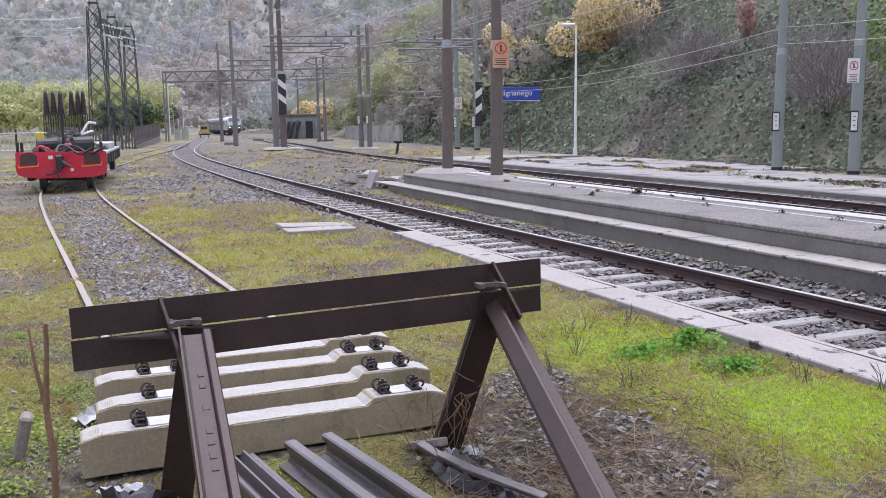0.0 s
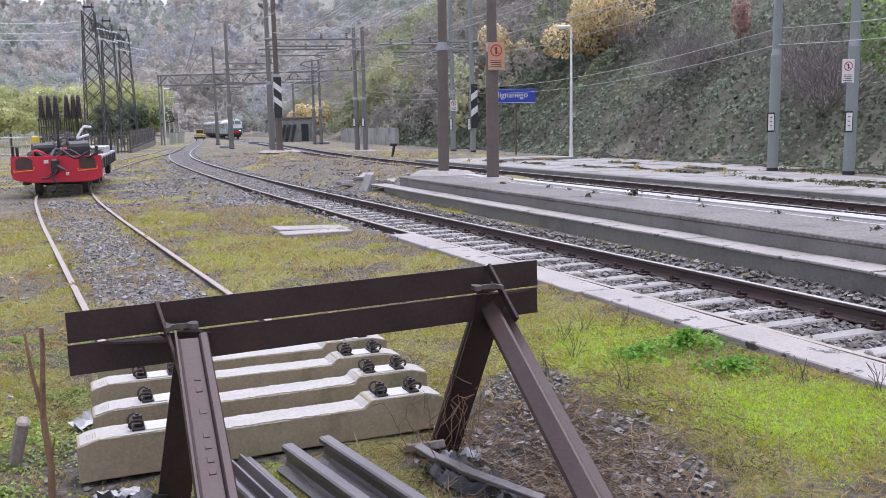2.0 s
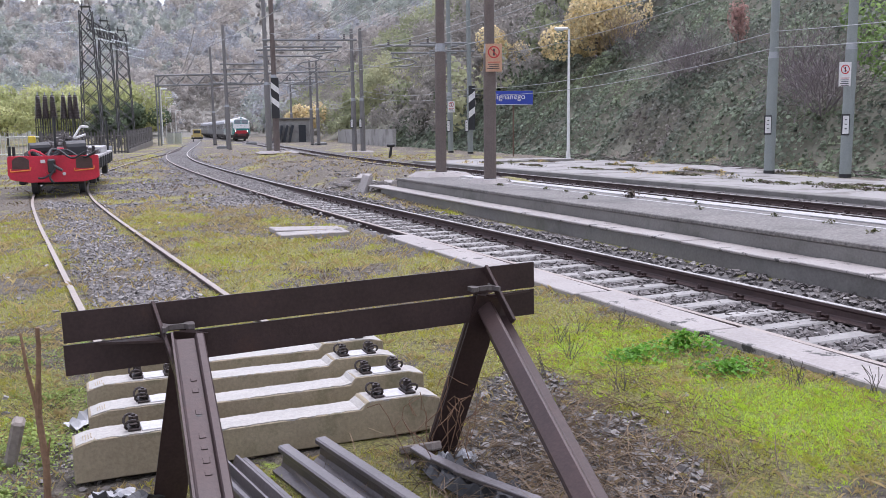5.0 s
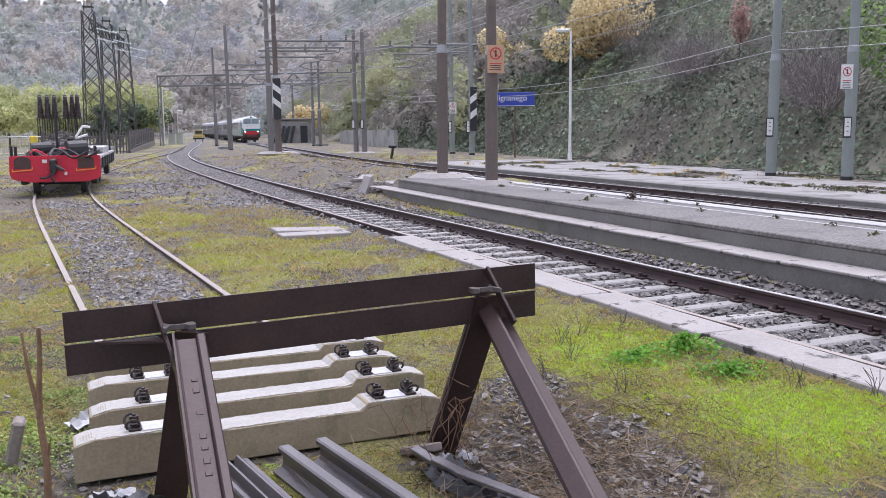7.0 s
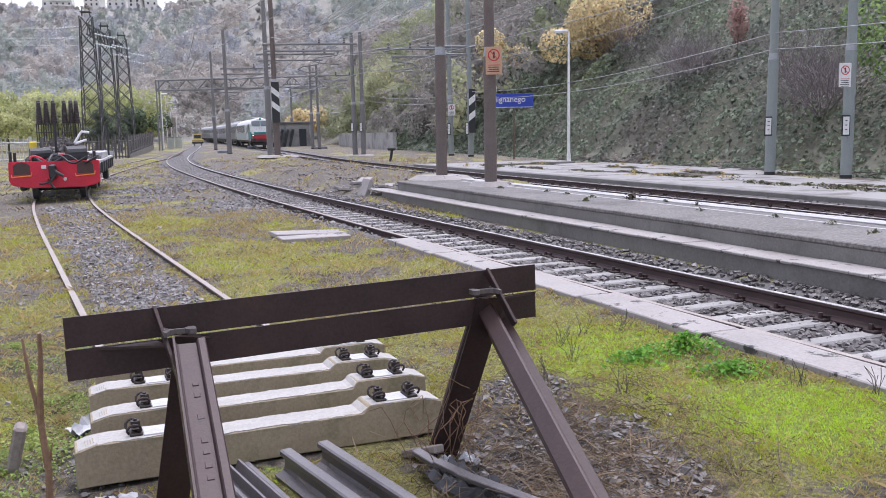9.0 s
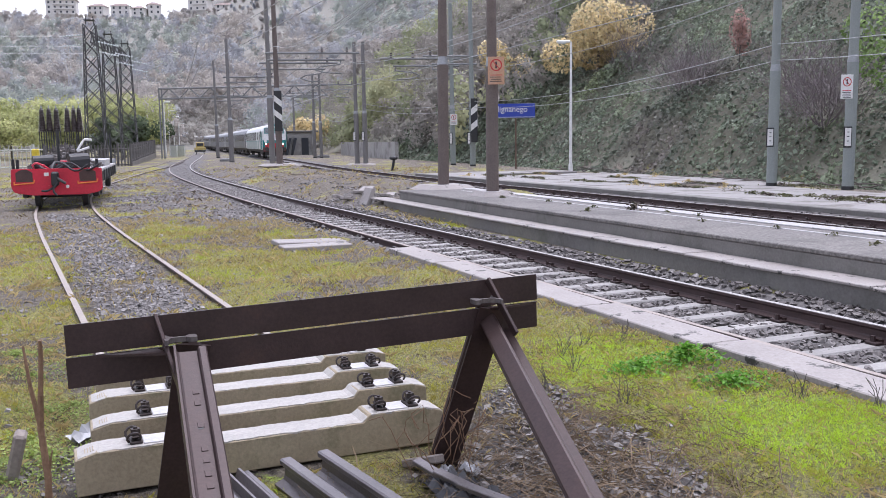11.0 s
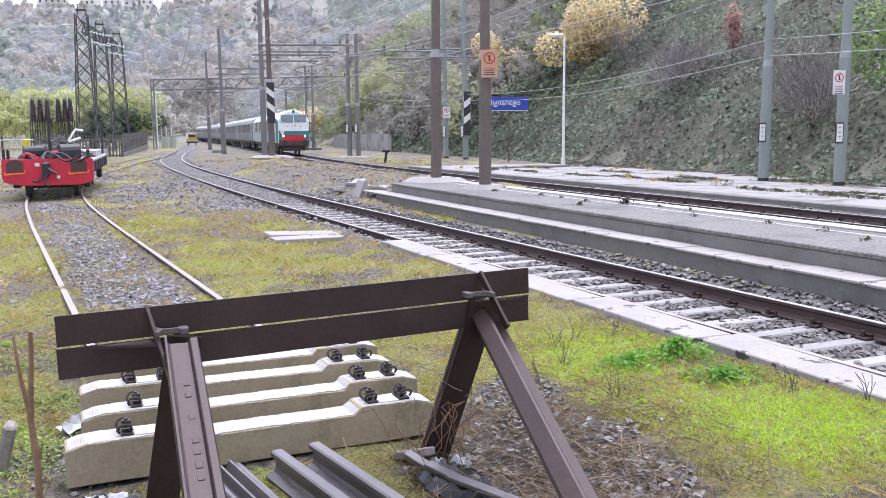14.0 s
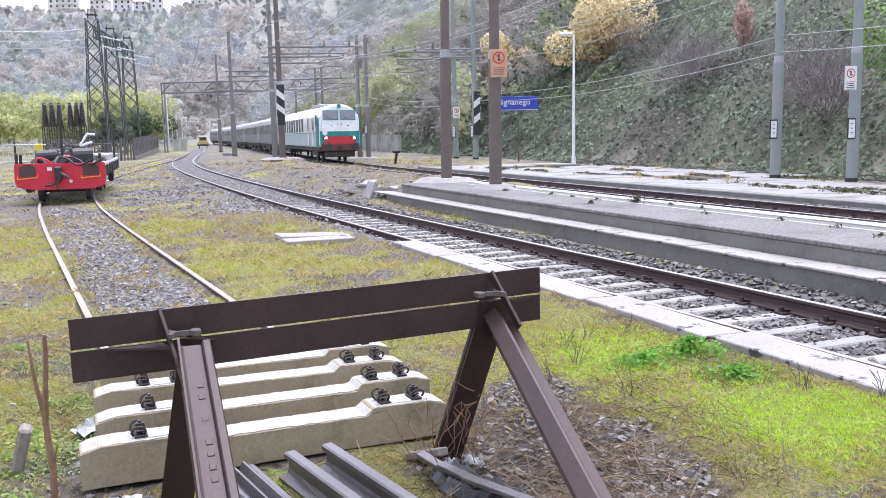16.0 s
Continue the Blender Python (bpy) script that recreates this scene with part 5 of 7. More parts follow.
def warning_board(parent_xyz, yaw, w, h, board, label, bars=4):
    """A board facing the yard: a red ring with a bar, and rows of small print as bars."""
    top = thing("warning_sign", pose(*parent_xyz, 0, 0, yaw), label, "sign", "warning signs")
    part("board", boxed((0, 0, 0), (w, 0.012, h), None, 0.004), board, top)
    r = w * 0.36
    c = (0, h * 0.2)
    part("ring", ring(bmesh.new(), c, r, r * 0.8, -0.009), SIGN_RED, top)
    part("symbol", boxed((0, -0.009, c[1]), (r * 0.3, 0.002, r * 1.1)), INK, top)
    part("slash", boxed((0, -0.0105, c[1]), (r * 0.14, 0.002, r * 1.75), Matrix.Translation((0, 0, c[1])) @ pose(0, 0, 0, 0, -42, 0) @ Matrix.Translation((0, 0, -c[1]))), SIGN_RED, top)
    for k in range(bars):
        part("print_bar", boxed((-w * 0.03 * (k % 2), -0.009, -h * (0.16 + 0.075 * k)), (w * (0.72 - 0.06 * (k % 3)), 0.002, h * 0.028)), SIGN_RED if k == 0 else INK, top)
    for dz in (-h * 0.3, h * 0.3):
        part("clamp", boxed((0, 0.03, dz), (w * 0.5, 0.05, 0.03)), GALV, top)
    return top


warning_board((1.37, 21.49, 3.40), 4, 0.39, 0.64, ORANGE, "faded orange warning board strapped to a brown mast")
warning_board((12.74, 28.45, 3.28), 6, 0.40, 0.74, SIGN_WHITE, "white notice board with a red ring on a mast", 5)
warning_board((1.06, 62.9, 3.2), 2, 0.48, 0.76, SIGN_WHITE, "small white notice board on a far mast")


def number_plate(x, y, z, yaw, w=0.2, h=0.56):
    top = thing("mast_plate", pose(x, y, z, 0, 0, yaw), "narrow white plate in a black frame on a mast", "plate", "mast plates")
    part("frame", boxed((0, 0, 0), (w + 0.07, 0.03, h + 0.1), None, 0.008), BLACK, top)
    part("face", boxed((0, -0.018, 0), (w, 0.012, h)), SIGN_WHITE, top)
    for k in range(3):
        part("print_bar", boxed((0, -0.026, h * (0.28 - 0.25 * k)), (w * 0.35, 0.004, h * 0.05)), INK, top)


number_plate(11.42, 31.28, 1.74, 5)
number_plate(12.84, 28.48, 1.72, 5)
number_plate(0.85, 62.95, 1.9, 2, 0.16, 0.7)
number_plate(2.0, 59.76, 1.9, 2, 0.16, 0.7)
number_plate(-6.6, 71.28, 2.2, 0, 0.16, 0.6)
number_plate(-5.9, 71.05, 2.2, 0, 0.16, 0.6)


def chevron_board(x, y, z, w, h, label, flip):
    top = thing("chevron_board", pose(x, y, z, 0, 0, 3), label, "sign", "chevron boards")
    part("board", boxed((0, 0, 0), (w, 0.03, h), None, 0.006), BLACK, top)
    for k in range(2):
        bm = bmesh.new()
        zc = -h * 0.06 + h * (0.35 * k) - h * 0.12
        sl = w * 0.8 * flip
        q = [(-w / 2, zc - sl / 2), (w / 2, zc + sl / 2), (w / 2, zc + sl / 2 + h * 0.15), (-w / 2, zc - sl / 2 + h * 0.15)]
        f = [bm.verts.new((a, -0.02, b)) for a, b in q]
        bm.faces.new(f)
        r = bmesh.ops.extrude_face_region(bm, geom=bm.faces[:])
        bmesh.ops.translate(bm, vec=(0, 0.003, 0), verts=[v for v in r["geom"] if isinstance(v, bmesh.types.BMVert)])
        part("white_stripe", bm, SIGN_WHITE, top)
    for dz in (-h * 0.35, h * 0.35):
        part("bracket", boxed((0, 0.06, dz), (w * 0.8, 0.1, 0.05)), GALV, top)


chevron_board(-10.8, 61.6, 3.9, 0.52, 2.7, "black board with white diagonal stripes on a mast", -1)
chevron_board(2.35, 59.7, 3.05, 0.42, 2.85, "tall black board with white diagonal stripes", 1)


def station_sign():
    top = thing("station_sign", pose(4.4, 55.0, 0, 0, 0, 4), "blue station name board with white lettering on posts", "sign")
    part("board", boxed((0, 0, 3.5), (2.9, 0.06, 0.84), None, 0.01), SIGN_BLUE, top)
    part("border", boxed((0, -0.034, 3.12), (2.9, 0.006, 0.03)), SIGN_WHITE, top)
    for x in (-1.0, 0.28):
        part("post", tube(bmesh.new(), (x, 0.07, 0), (x, 0.07, 3.9), 0.05, 0.05, 8), BROWN_POST, top)
    cu = bpy.data.curves.new("lettering", "FONT")
    cu.body, cu.size, cu.align_x, cu.align_y, cu.extrude = "Mignanego", 0.49, "CENTER", "CENTER", 0.004
    tmp = bpy.data.objects.new("lettering", cu)
    me = bpy.data.meshes.new_from_object(tmp)
    bpy.data.objects.remove(tmp)
    me.materials.append(SIGN_WHITE)
    ob = new("lettering", me)
    ob.parent = top
    ob.matrix_basis = pose(-0.06, -0.036, 3.58, 90, 0, 0)


station_sign()


# ---- gantry, brackets and wires ----
def gantry():
    a, b = Vector((-35.2, 115.5, 8.7)), Vector((-13.6, 112.0, 8.7))
    top = truss(a, b, 1.25, "gantry", "steel lattice gantry spanning the yard tracks", GALV_DARK, 16, 0.09)
    for x in (0.0, 0.35):
        part("leg", tube(bmesh.new(), (x, 0, -8.8), (x, 0, 0.1), 0.1, 0.09, 8), GALV_DARK, top)


GALV_DARK = surface("weathered_grey_steel", (0.16, 0.165, 0.165), (0.24, 0.245, 0.245), 1.0, 15, (0.5, 0.7), 0.0)
gantry()


def bracket(mast_p, z, reach, label, drop=0.45, hooks=2):
    """Two pipes out from a mast, with insulators and a bent registration arm."""
    top = thing("bracket", pose(mast_p[0], mast_p[1], z), label, "bracket", "line brackets")
    v = Vector(reach)
    part("upper_pipe", tube(bmesh.new(), -v * 0.12, v, 0.075, 0.07, 8), GALV_DARK, top)
    part("lower_pipe", tube(bmesh.new(), Vector((0, 0, -drop)) - v * 0.1, v * 0.82 + Vector((0, 0, -drop)), 0.065, 0.06, 8), GALV_DARK, top)
    for k in range(hooks):
        p = v * (0.55 + 0.3 * k)
        bm = bmesh.new()
        for j in range(3):
            tube(bm, p + Vector((0, 0, 0.05 + 0.12 * j)), p + Vector((0, 0, 0.13 + 0.12 * j)), 0.1, 0.07, 8)
        part("insulator", bm, PORCELAIN, top)
    p = v * 0.78 + Vector((0, 0, -drop))
    bm = bmesh.new()
    pts = [p, p + Vector((-0.1, 0, -0.3)), p - v * 0.25 + Vector((0, 0, -0.45)), p - v * 0.32 + Vector((0, 0, -0.65)), p - v * 0.2 + Vector((0, 0, -0.85)), p + Vector((0, 0, -0.9))]
    for a, b in zip(pts, pts[1:]):
        tube(bm, a, b, 0.045, 0.045, 6)
    part("registration_arm", bm, GALV_DARK, top)


bracket((-10.9, 61.9), 7.75, (5.6, 0.6, 0), "long twin-pipe bracket on a mast")
bracket((-12.3, 66.5), 7.5, (5.0, 0.6, 0), "long twin-pipe bracket on a mast")
bracket((1.0, 63.2), 7.35, (-4.9, -0.8, 0), "twin-pipe bracket reaching over the main track", 0.5)
bracket((2.25, 60.0), 7.2, (-3.2, -0.5, 0), "short twin-pipe bracket on a platform mast", 0.5)
bracket((-14.3, 104.8), 8.3, (5.2, 0.5, 0), "far twin-pipe bracket on a mast", 0.6)
bracket((-14.3, 104.8), 7.4, (-3.2, 0.5, 0), "far twin-pipe bracket on a mast", 0.5)
bracket((-19.5, 85.7), 7.9, (4.6, 0.5, 0), "twin-pipe bracket on a yard mast", 0.5)
bracket((-27.6, 113.5), 7.6, (4.0, 0.4, 0), "far twin-pipe bracket on a slim mast", 0.6)


def line_wire(a, b, sag, r, label, n=14):
    a, b = Vector(a), Vector(b)
    r *= 1.15
    pts = [a.lerp(b, t / n) - Vector((0, 0, 4 * sag * (t / n) * (1 - t / n))) for t in range(n + 1)]
    tagged(part("overhead_wire", wire(bmesh.new(), pts, r), WIRE), label, "wire", "overhead wires")


def catenary():
    stops = [-25, 18, 57, 100, 140, 190, 240]
    for s0, s1 in zip(stops, stops[1:]):
        a, b = main_at(s0), main_at(s1)
        r = 0.012 if s0 < 57 else 0.02
        line_wire(a + Vector((0.3, 0, 5.3)), b + Vector((0.3, 0, 5.3)), 0.05, r, "grey contact wire above the main track")
        line_wire(a + Vector((0.3, 0, 6.7)), b + Vector((0.3, 0, 6.7)), 0.75, r, "grey carrier wire above the main track")
        line_wire(a + Vector((-0.2, 0, 6.75)), b + Vector((-0.2, 0, 6.75)), 0.7, r, "second grey carrier wire above the main track")
        for k in range(1, 8):
            t = k / 8
            p = a.lerp(b, t) + Vector((0.3, 0, 0))
            zt = 6.7 - 3.0 * t * (1 - t)
            tagged(part("dropper", tube(bmesh.new(), p + Vector((0, 0, 5.28)), p + Vector((0, 0, zt)), r * 0.6, r * 0.6, 4), WIRE), "thin dropper between contact and carrier wire", "wire", "droppers")
    for s0, s1 in zip([5, 45, 85, 125], [45, 85, 125, 175]):
        a, b = loop_at(s0), loop_at(s1)
        r = 0.011 if s0 < 40 else 0.018
        line_wire(a + Vector((0, 0, 5.4)), b + Vector((0, 0, 5.4)), 0.06, r, "grey contact wire above the loop track")
        line_wire(a + Vector((0, 0, 6.6)), b + Vector((0, 0, 6.6)), 0.6, r, "grey carrier wire above the loop track")
    feeders = [((-10.9, 62, 8.1), (0.6, 25.3, 7.6), 0.9), ((-9.6, 62, 8.1), (1.8, 21.7, 8.0), 0.8), ((-8.0, 62.2, 8.0), (6.5, 12.0, 8.4), 0.7), ((-6.2, 62.5, 8.0), (7.5, 12.0, 8.2), 0.7)]
    for a, b, g in feeders:
        line_wire(a, b, g, 0.013, "heavy feeder wire running from mast to mast")
        line_wire((a[0] - 0.15, a[1], a[2] + 0.1), (b[0] - 0.1, b[1], b[2] + 0.1), g, 0.013, "heavy feeder wire running from mast to mast")
        line_wire(a, (a[0] - 15, a[1] + 52, a[2] + 0.6), 0.8, 0.022, "heavy feeder wire running up the valley")
    for z0, z1 in ((4.9, 4.3), (4.35, 3.9), (6.8, 6.3)):
        line_wire((11.6, 31.4, z0), (2.3, 59.9, z1), 0.5, 0.012, "thin cable strung along the side platform")
        line_wire((11.6, 31.4, z0), (19.0, 9.0, z0 + 0.2), 0.4, 0.012, "thin cable strung along the side platform")
        line_wire((2.3, 59.9, z1), (-5.8, 71.2, z1 + 0.4), 0.4, 0.014, "thin cable strung between masts")
        line_wire((-5.8, 71.2, z1 + 0.4), (-13.5, 104.4, z1 + 1.0), 0.9, 0.016, "thin cable strung between masts")
    for dz, (x0, y0) in zip((0, 0.3, 0.5), TOWERS):
        line_wire((x0 - 2.4, y0 - 1.4, 11.8 + dz), (-33.5, 85.2, 5.6), 0.6, 0.02, "slack conductor down to the bushings")
        line_wire((x0 - 2.4, y0 - 1.4, 12.7 + dz), (x0 - 60, y0 - 30, 16), 1.5, 0.025, "high-voltage conductor leaving the substation")


catenary()

# ---- small building and walls beyond the main track ----
def small_building():
    top = thing("trackside_building", pose(-20.6, 131.0, -0.2, 0, 0, 18), "low grey concrete trackside building with leaning slabs", "building")
    part("wall", boxed((0, 0, 1.7), (4.6, 4.0, 3.4), None, 0.05), WALL_PALE, top)
    part("roof", boxed((0.2, 0, 3.5), (5.4, 4.8, 0.25), None, 0.05), WALL, top)
    part("doorway", boxed((1.0, -2.02, 1.4), (1.0, 0.1, 2.4)), SHADE, top)
    for k in range(4):
        part("slab", boxed((0, 0, 0), (0.3, 0.9, 2.6), Matrix.Translation((-3.0 + 0.75 * k, -2.6, 1.3)) @ pose(0, 0, 0, 0, 14, 0)), SHADE, top)
    for x in (-1.2, 2.2):
        part("pillar", boxed((x, -2.3, 1.4), (0.5, 0.4, 3.0)), WALL_PALE, top)


WALL_PALE = surface("grey_building_concrete", (0.30, 0.29, 0.275), (0.42, 0.41, 0.39), 0.6, 8, (0.7, 0.9), 0.0, 0, (0.15, 0.14, 0.13), 0.5, (0.5, 0.7))
small_building()


def retaining_wall():
    pts = [sw(s, smooth_table(FOOT, s, 10) - 1.0) for s in range(86, 126, 4)]
    top = thing("retaining_wall", pose(0, 0, 0), "low grey retaining wall at the foot of the bank", "wall")
    top["kind"] = "structure"
    for a, b in zip(pts, pts[1:]):
        v = b - a
        part("panel", boxed((0, 0, 0.75), (v.length - 0.05, 0.35, 1.9), Matrix.Translation((a + b) / 2) @ pose(0, 0, 0, 0, 0, math.degrees(math.atan2(v.y, v.x)))), WALL_PALE, top)


retaining_wall()


def hatch():
    top = thing("manhole_slab", pose(-2.25, 15.85, -0.03, 0, 0, 22), "cracked pale concrete cover slabs in the grass", "slab")
    part("slab", boxed((-0.03, -0.30, 0.02), (1.2, 0.5, 0.09), None, 0.012), KERB, top)
    part("slab", boxed((0.02, 0.26, 0.035), (1.28, 0.52, 0.08), pose(0, 0, 0, 1, 2, 2), 0.012), KERB, top)


hatch()


def platform_rubble():
    rnd = random.Random(9)
    for k in range(7):
        s, w = rnd.uniform(25.0, 26.8), rnd.uniform(7.2, 9.2)
        p = sw(s, w)
        ob = part("broken_slab", boxed((0, 0, 0), (rnd.uniform(0.3, 0.8), rnd.uniform(0.2, 0.5), 0.09), None, 0.012), KERB)
        ob.matrix_world = Matrix.Translation((p.x, p.y, ground_z(p.x, p.y) + 0.06)) @ pose(0, 0, 0, rnd.uniform(-14, 14), rnd.uniform(-14, 14), rnd.uniform(0, 180))
        tagged(ob, "broken concrete slab lying at the platform end", "slab", "broken slabs")
    p = sw(24.6, 7.55)
    ob = part("broken_slab", boxed((0, 0, 0), (0.12, 0.7, 0.75), None, 0.015), KERB)
    ob.matrix_world = Matrix.Translation((p.x, p.y, 0.12)) @ pose(0, 0, 0, 0, 22, YAW_P)
    tagged(ob, "concrete slab leaning on the platform end", "slab", "broken slabs")


platform_rubble()

dwarf = thing("dwarf_signal", pose(-2.9, 56.0, -0.1), "small black dwarf signal on a short post", "signal")
part("post", tube(bmesh.new(), (0, 0, 0), (0.12, 0, 0.75), 0.09, 0.08, 8), BLACK, dwarf)
part("cap", boxed((0.1, 0, 0.84), (0.5, 0.3, 0.2), None, 0.06), BLACK, dwarf)
for x, y in ((-13.5, 106.0), (-24.0, 118.0), (-21.5, 92.0)):
    ob = thing("point_motor", pose(x, y, -0.1, 0, 0, 20), "low grey point machine beside the rails", "point machine", "point machines")
    part("case", boxed((0, 0, 0.15), (1.4, 0.5, 0.3), None, 0.05), GALV_DARK, ob)
    part("lid", boxed((0, 0, 0.32), (1.2, 0.45, 0.06), None, 0.02), GALV, ob)


# ---- yellow works vehicle far down the yard ----
def works_vehicle():
    top = thing("works_vehicle", pose(-39.9, 152.0, -0.05, 0, 0, 14) @ Matrix.Diagonal((0.8, 0.8, 0.8, 1)), "small yellow rail works vehicle parked far off", "rail vehicle")
    YEL = plain("works_yellow", (0.46, 0.36, 0.12), 0.5)
    part("body", boxed((0, 1.5, 1.05), (2.3, 4.0, 0.8), None, 0.06), YEL, top)
    part("cab", boxed((0, 1.0, 1.95), (1.7, 1.8, 1.2), None, 0.08), YEL, top)
    part("windscreen", boxed((0, 0.08, 2.05), (1.3, 0.06, 0.6)), SHADE, top)
    part("bumper", boxed((0, -0.55, 0.75), (2.3, 0.2, 0.35), None, 0.04), BLACK, top)
    for sx in (-0.75, 0.75):
        part("wheel", tube(bmesh.new(), (sx - 0.08, 0.4, 0.42), (sx + 0.08, 0.4, 0.42), 0.42, 0.42, 14), DARK_STEEL, top)
        part("headlamp", tube(bmesh.new(), (sx, -0.62, 0.95), (sx, -0.52, 0.95), 0.1, 0.1, 10), SIGN_WHITE, top)


works_vehicle()
# ---- buffer stop ----
BUF_L, BUF_R = Vector((-1.763, 4.15, 0.965)), Vector((0.551, 5.12, 1.03))
BUF_D = (BUF_R - BUF_L).normalized()
BUF_BACK = Vector((-BUF_D.y, BUF_D.x, 0)).normalized()
UP = Vector((0, 0, 1))


STRUT_HALF = [(0.055, -0.152), (0.055, -0.142), (0.016, -0.136), (0.009, -0.126), (0.009, -0.046), (0.03, -0.040), (0.035, -0.034), (0.035, -0.006), (0.028, 0.0)]
STRUT_PROFILE = STRUT_HALF + [(-a, b) for a, b in reversed(STRUT_HALF)]


def buffer_stop():
    top = thing("buffer_stop", pose(-0.6, 4.6, -0.1), "rust-brown buffer stop welded from old rails", "buffer stop")
    inv = top.matrix_world.inverted()
    f = lambda p: inv @ Vector(p)
    # cross rails: feet towards the yard end, heads behind
    for k, nm in ((0, "upper_beam"), (1, "lower_beam")):
        c = -0.075 - 0.158 * k
        bm = sweep(bmesh.new(), [f(BUF_L + UP * c + BUF_BACK * 0.15), f(BUF_R + UP * c + BUF_BACK * 0.15)], rail_profile(0.15, 0.147, 0.07), ups=BUF_BACK)
        part(nm, bm, RUST, top)
    for u, t0, t1, leg, sign in ((0.232, (-1.193, 4.18, 0.818), (-0.863, 3.25, 0.408), (-1.44, 4.5, -0.22), -1), (0.885, (0.29, 5.0, 0.751), (0.605, 3.55, 0.261), (-0.04, 5.16, -0.22), 1)):
        head = BUF_L.lerp(BUF_R, u)
        a, b = Vector(t0), Vector(t1)
        d = (b - a).normalized()
        end = a + d * ((a.z + 0.16) / -d.z)
        nrm = (UP - d * UP.dot(d)).normalized()
        side = d.cross(nrm).normalized()
        hd = side * sign  # where the rail head lies
        if sign > 0:
            hd = (hd * math.cos(0.95) + nrm * math.sin(0.95)).normalized()
        strut = part("strut", sweep(bmesh.new(), [f(a - hd * 0.08), f(end - hd * 0.08)], [(x, y + 0.16) for x, y in (STRUT_PROFILE if sign < 0 else rail_profile(0.16, 0.15, 0.095))], ups=hd), RUST, top)
        for k in range(9):
            if k in (2, 4) or sign > 0:
                continue
            m = Matrix((side, d, nrm)).transposed().to_4x4()
            m.translation = f(a + d * (0.32 + 0.075 * k) + nrm * 0.01 - side * 0.002)
            part("raised_mark", boxed((0, 0, 0), (0.028, 0.034 if k % 2 else 0.022, 0.005), m, 0.0015), RUST, strut)
        m = Matrix((side, d, nrm)).transposed().to_4x4()
        m.translation = f(a + d * 0.56 + nrm * 0.0105)
        # flat black disc painted for the dark inside of a bolt hole
        bm = bmesh.new()
        bmesh.ops.create_circle(bm, cap_ends=True, segments=14, radius=0.014, matrix=m)
        part("bolt_hole_disc", bm, BLACK, strut)
        # rear leg, foot towards the yard end
        a2 = head - UP * 0.13 - BUF_BACK * 0.02
        part("leg", sweep(bmesh.new(), [f(a2 + BUF_BACK * 0.13), f(Vector(leg) + BUF_BACK * 0.13)], rail_profile(0.155, 0.165, 0.072), ups=BUF_BACK), RUST, top)
        # cut end of the leg: its foot, web and head as a short upright stub
        w0, w1 = (Vector((-1.39, 4.32, 0.972)), Vector((-1.228, 4.12, 0.661))) if sign < 0 else (Vector((0.262, 4.98, 1.024)), Vector((0.405, 4.80, 0.75)))
        plate = (w1 - w0).normalized()
        n2 = plate.cross(BUF_D).normalized()
        bm = bmesh.new()
        m = Matrix((BUF_D, plate, BUF_D.cross(plate))).transposed().to_4x4()
        m.translation = f(w0.lerp(w1, 0.5))
        box(bm, (0, 0, 0), (0.018, (w1 - w0).length, 0.05), m, 0.003)
        part("end_plate", bm, RUST, top)
        mid = w0.lerp(w1, 0.36)
        cap = mid + BUF_D * (-sign * 0.16)
        bm = sweep(bmesh.new(), [f(mid + UP * 0.012), f(mid - UP * 0.012)], [(x, y - 0.0) for x, y in rail_profile(0.155, 0.14, 0.075)], ups=BUF_D * -sign)
        bmesh.ops.translate(bm, vec=BUF_D * (-sign * 0.155), verts=bm.verts)
        part("cut_rail_end", bm, RUST_CUT, top)
        # small gusset beside it
        bm = bmesh.new()
        g = [w0 - UP * 0.17 - BUF_BACK * 0.01, w0 - UP * 0.17 - BUF_BACK * 0.01 + BUF_D * (sign * 0.28), w0.lerp(w1, 0.55)]
        lo = [bm.verts.new(f(q)) for q in g]
        hi = [bm.verts.new(f(q + UP * 0.012)) for q in g]
        bm.faces.new(lo[::-1])
        bm.faces.new(hi)
        for i in range(3):
            bm.faces.new((lo[i], lo[(i + 1) % 3], hi[(i + 1) % 3], hi[i]))
        part("gusset", bm, RUST, top)


RUST_CUT = surface("cut_rail_steel", (0.10, 0.085, 0.08), (0.17, 0.15, 0.145), 6, 60, (0.35, 0.6), 0.001, 0.4)
buffer_stop()

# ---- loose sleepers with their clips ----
PALE_TOP = surface("pale_top_concrete", (0.29, 0.275, 0.25), (0.42, 0.395, 0.365), 3, 45, (0.45, 0.7), 0.003, 0, (0.27, 0.25, 0.21), 3.0, (0.58, 0.75))
CLIP = surface("rusty_clip_steel", (0.025, 0.019, 0.018), (0.06, 0.045, 0.04), 10, 80, (0.4, 0.6), 0.0005, 0.4)
PAD = surface("rail_pad_plate", (0.40, 0.39, 0.40), (0.55, 0.54, 0.55), 8, 60, (0.4, 0.6), 0.0005)


def arc(bm, c, r, a0, a1, ax, ay, rad, n=8):
    pts = [c + ax * (r * math.cos(a0 + (a1 - a0) * k / n)) + ay * (r * math.sin(a0 + (a1 - a0) * k / n)) for k in range(n + 1)]
    wire(bm, pts, rad, 6, ax.cross(ay).normalized())


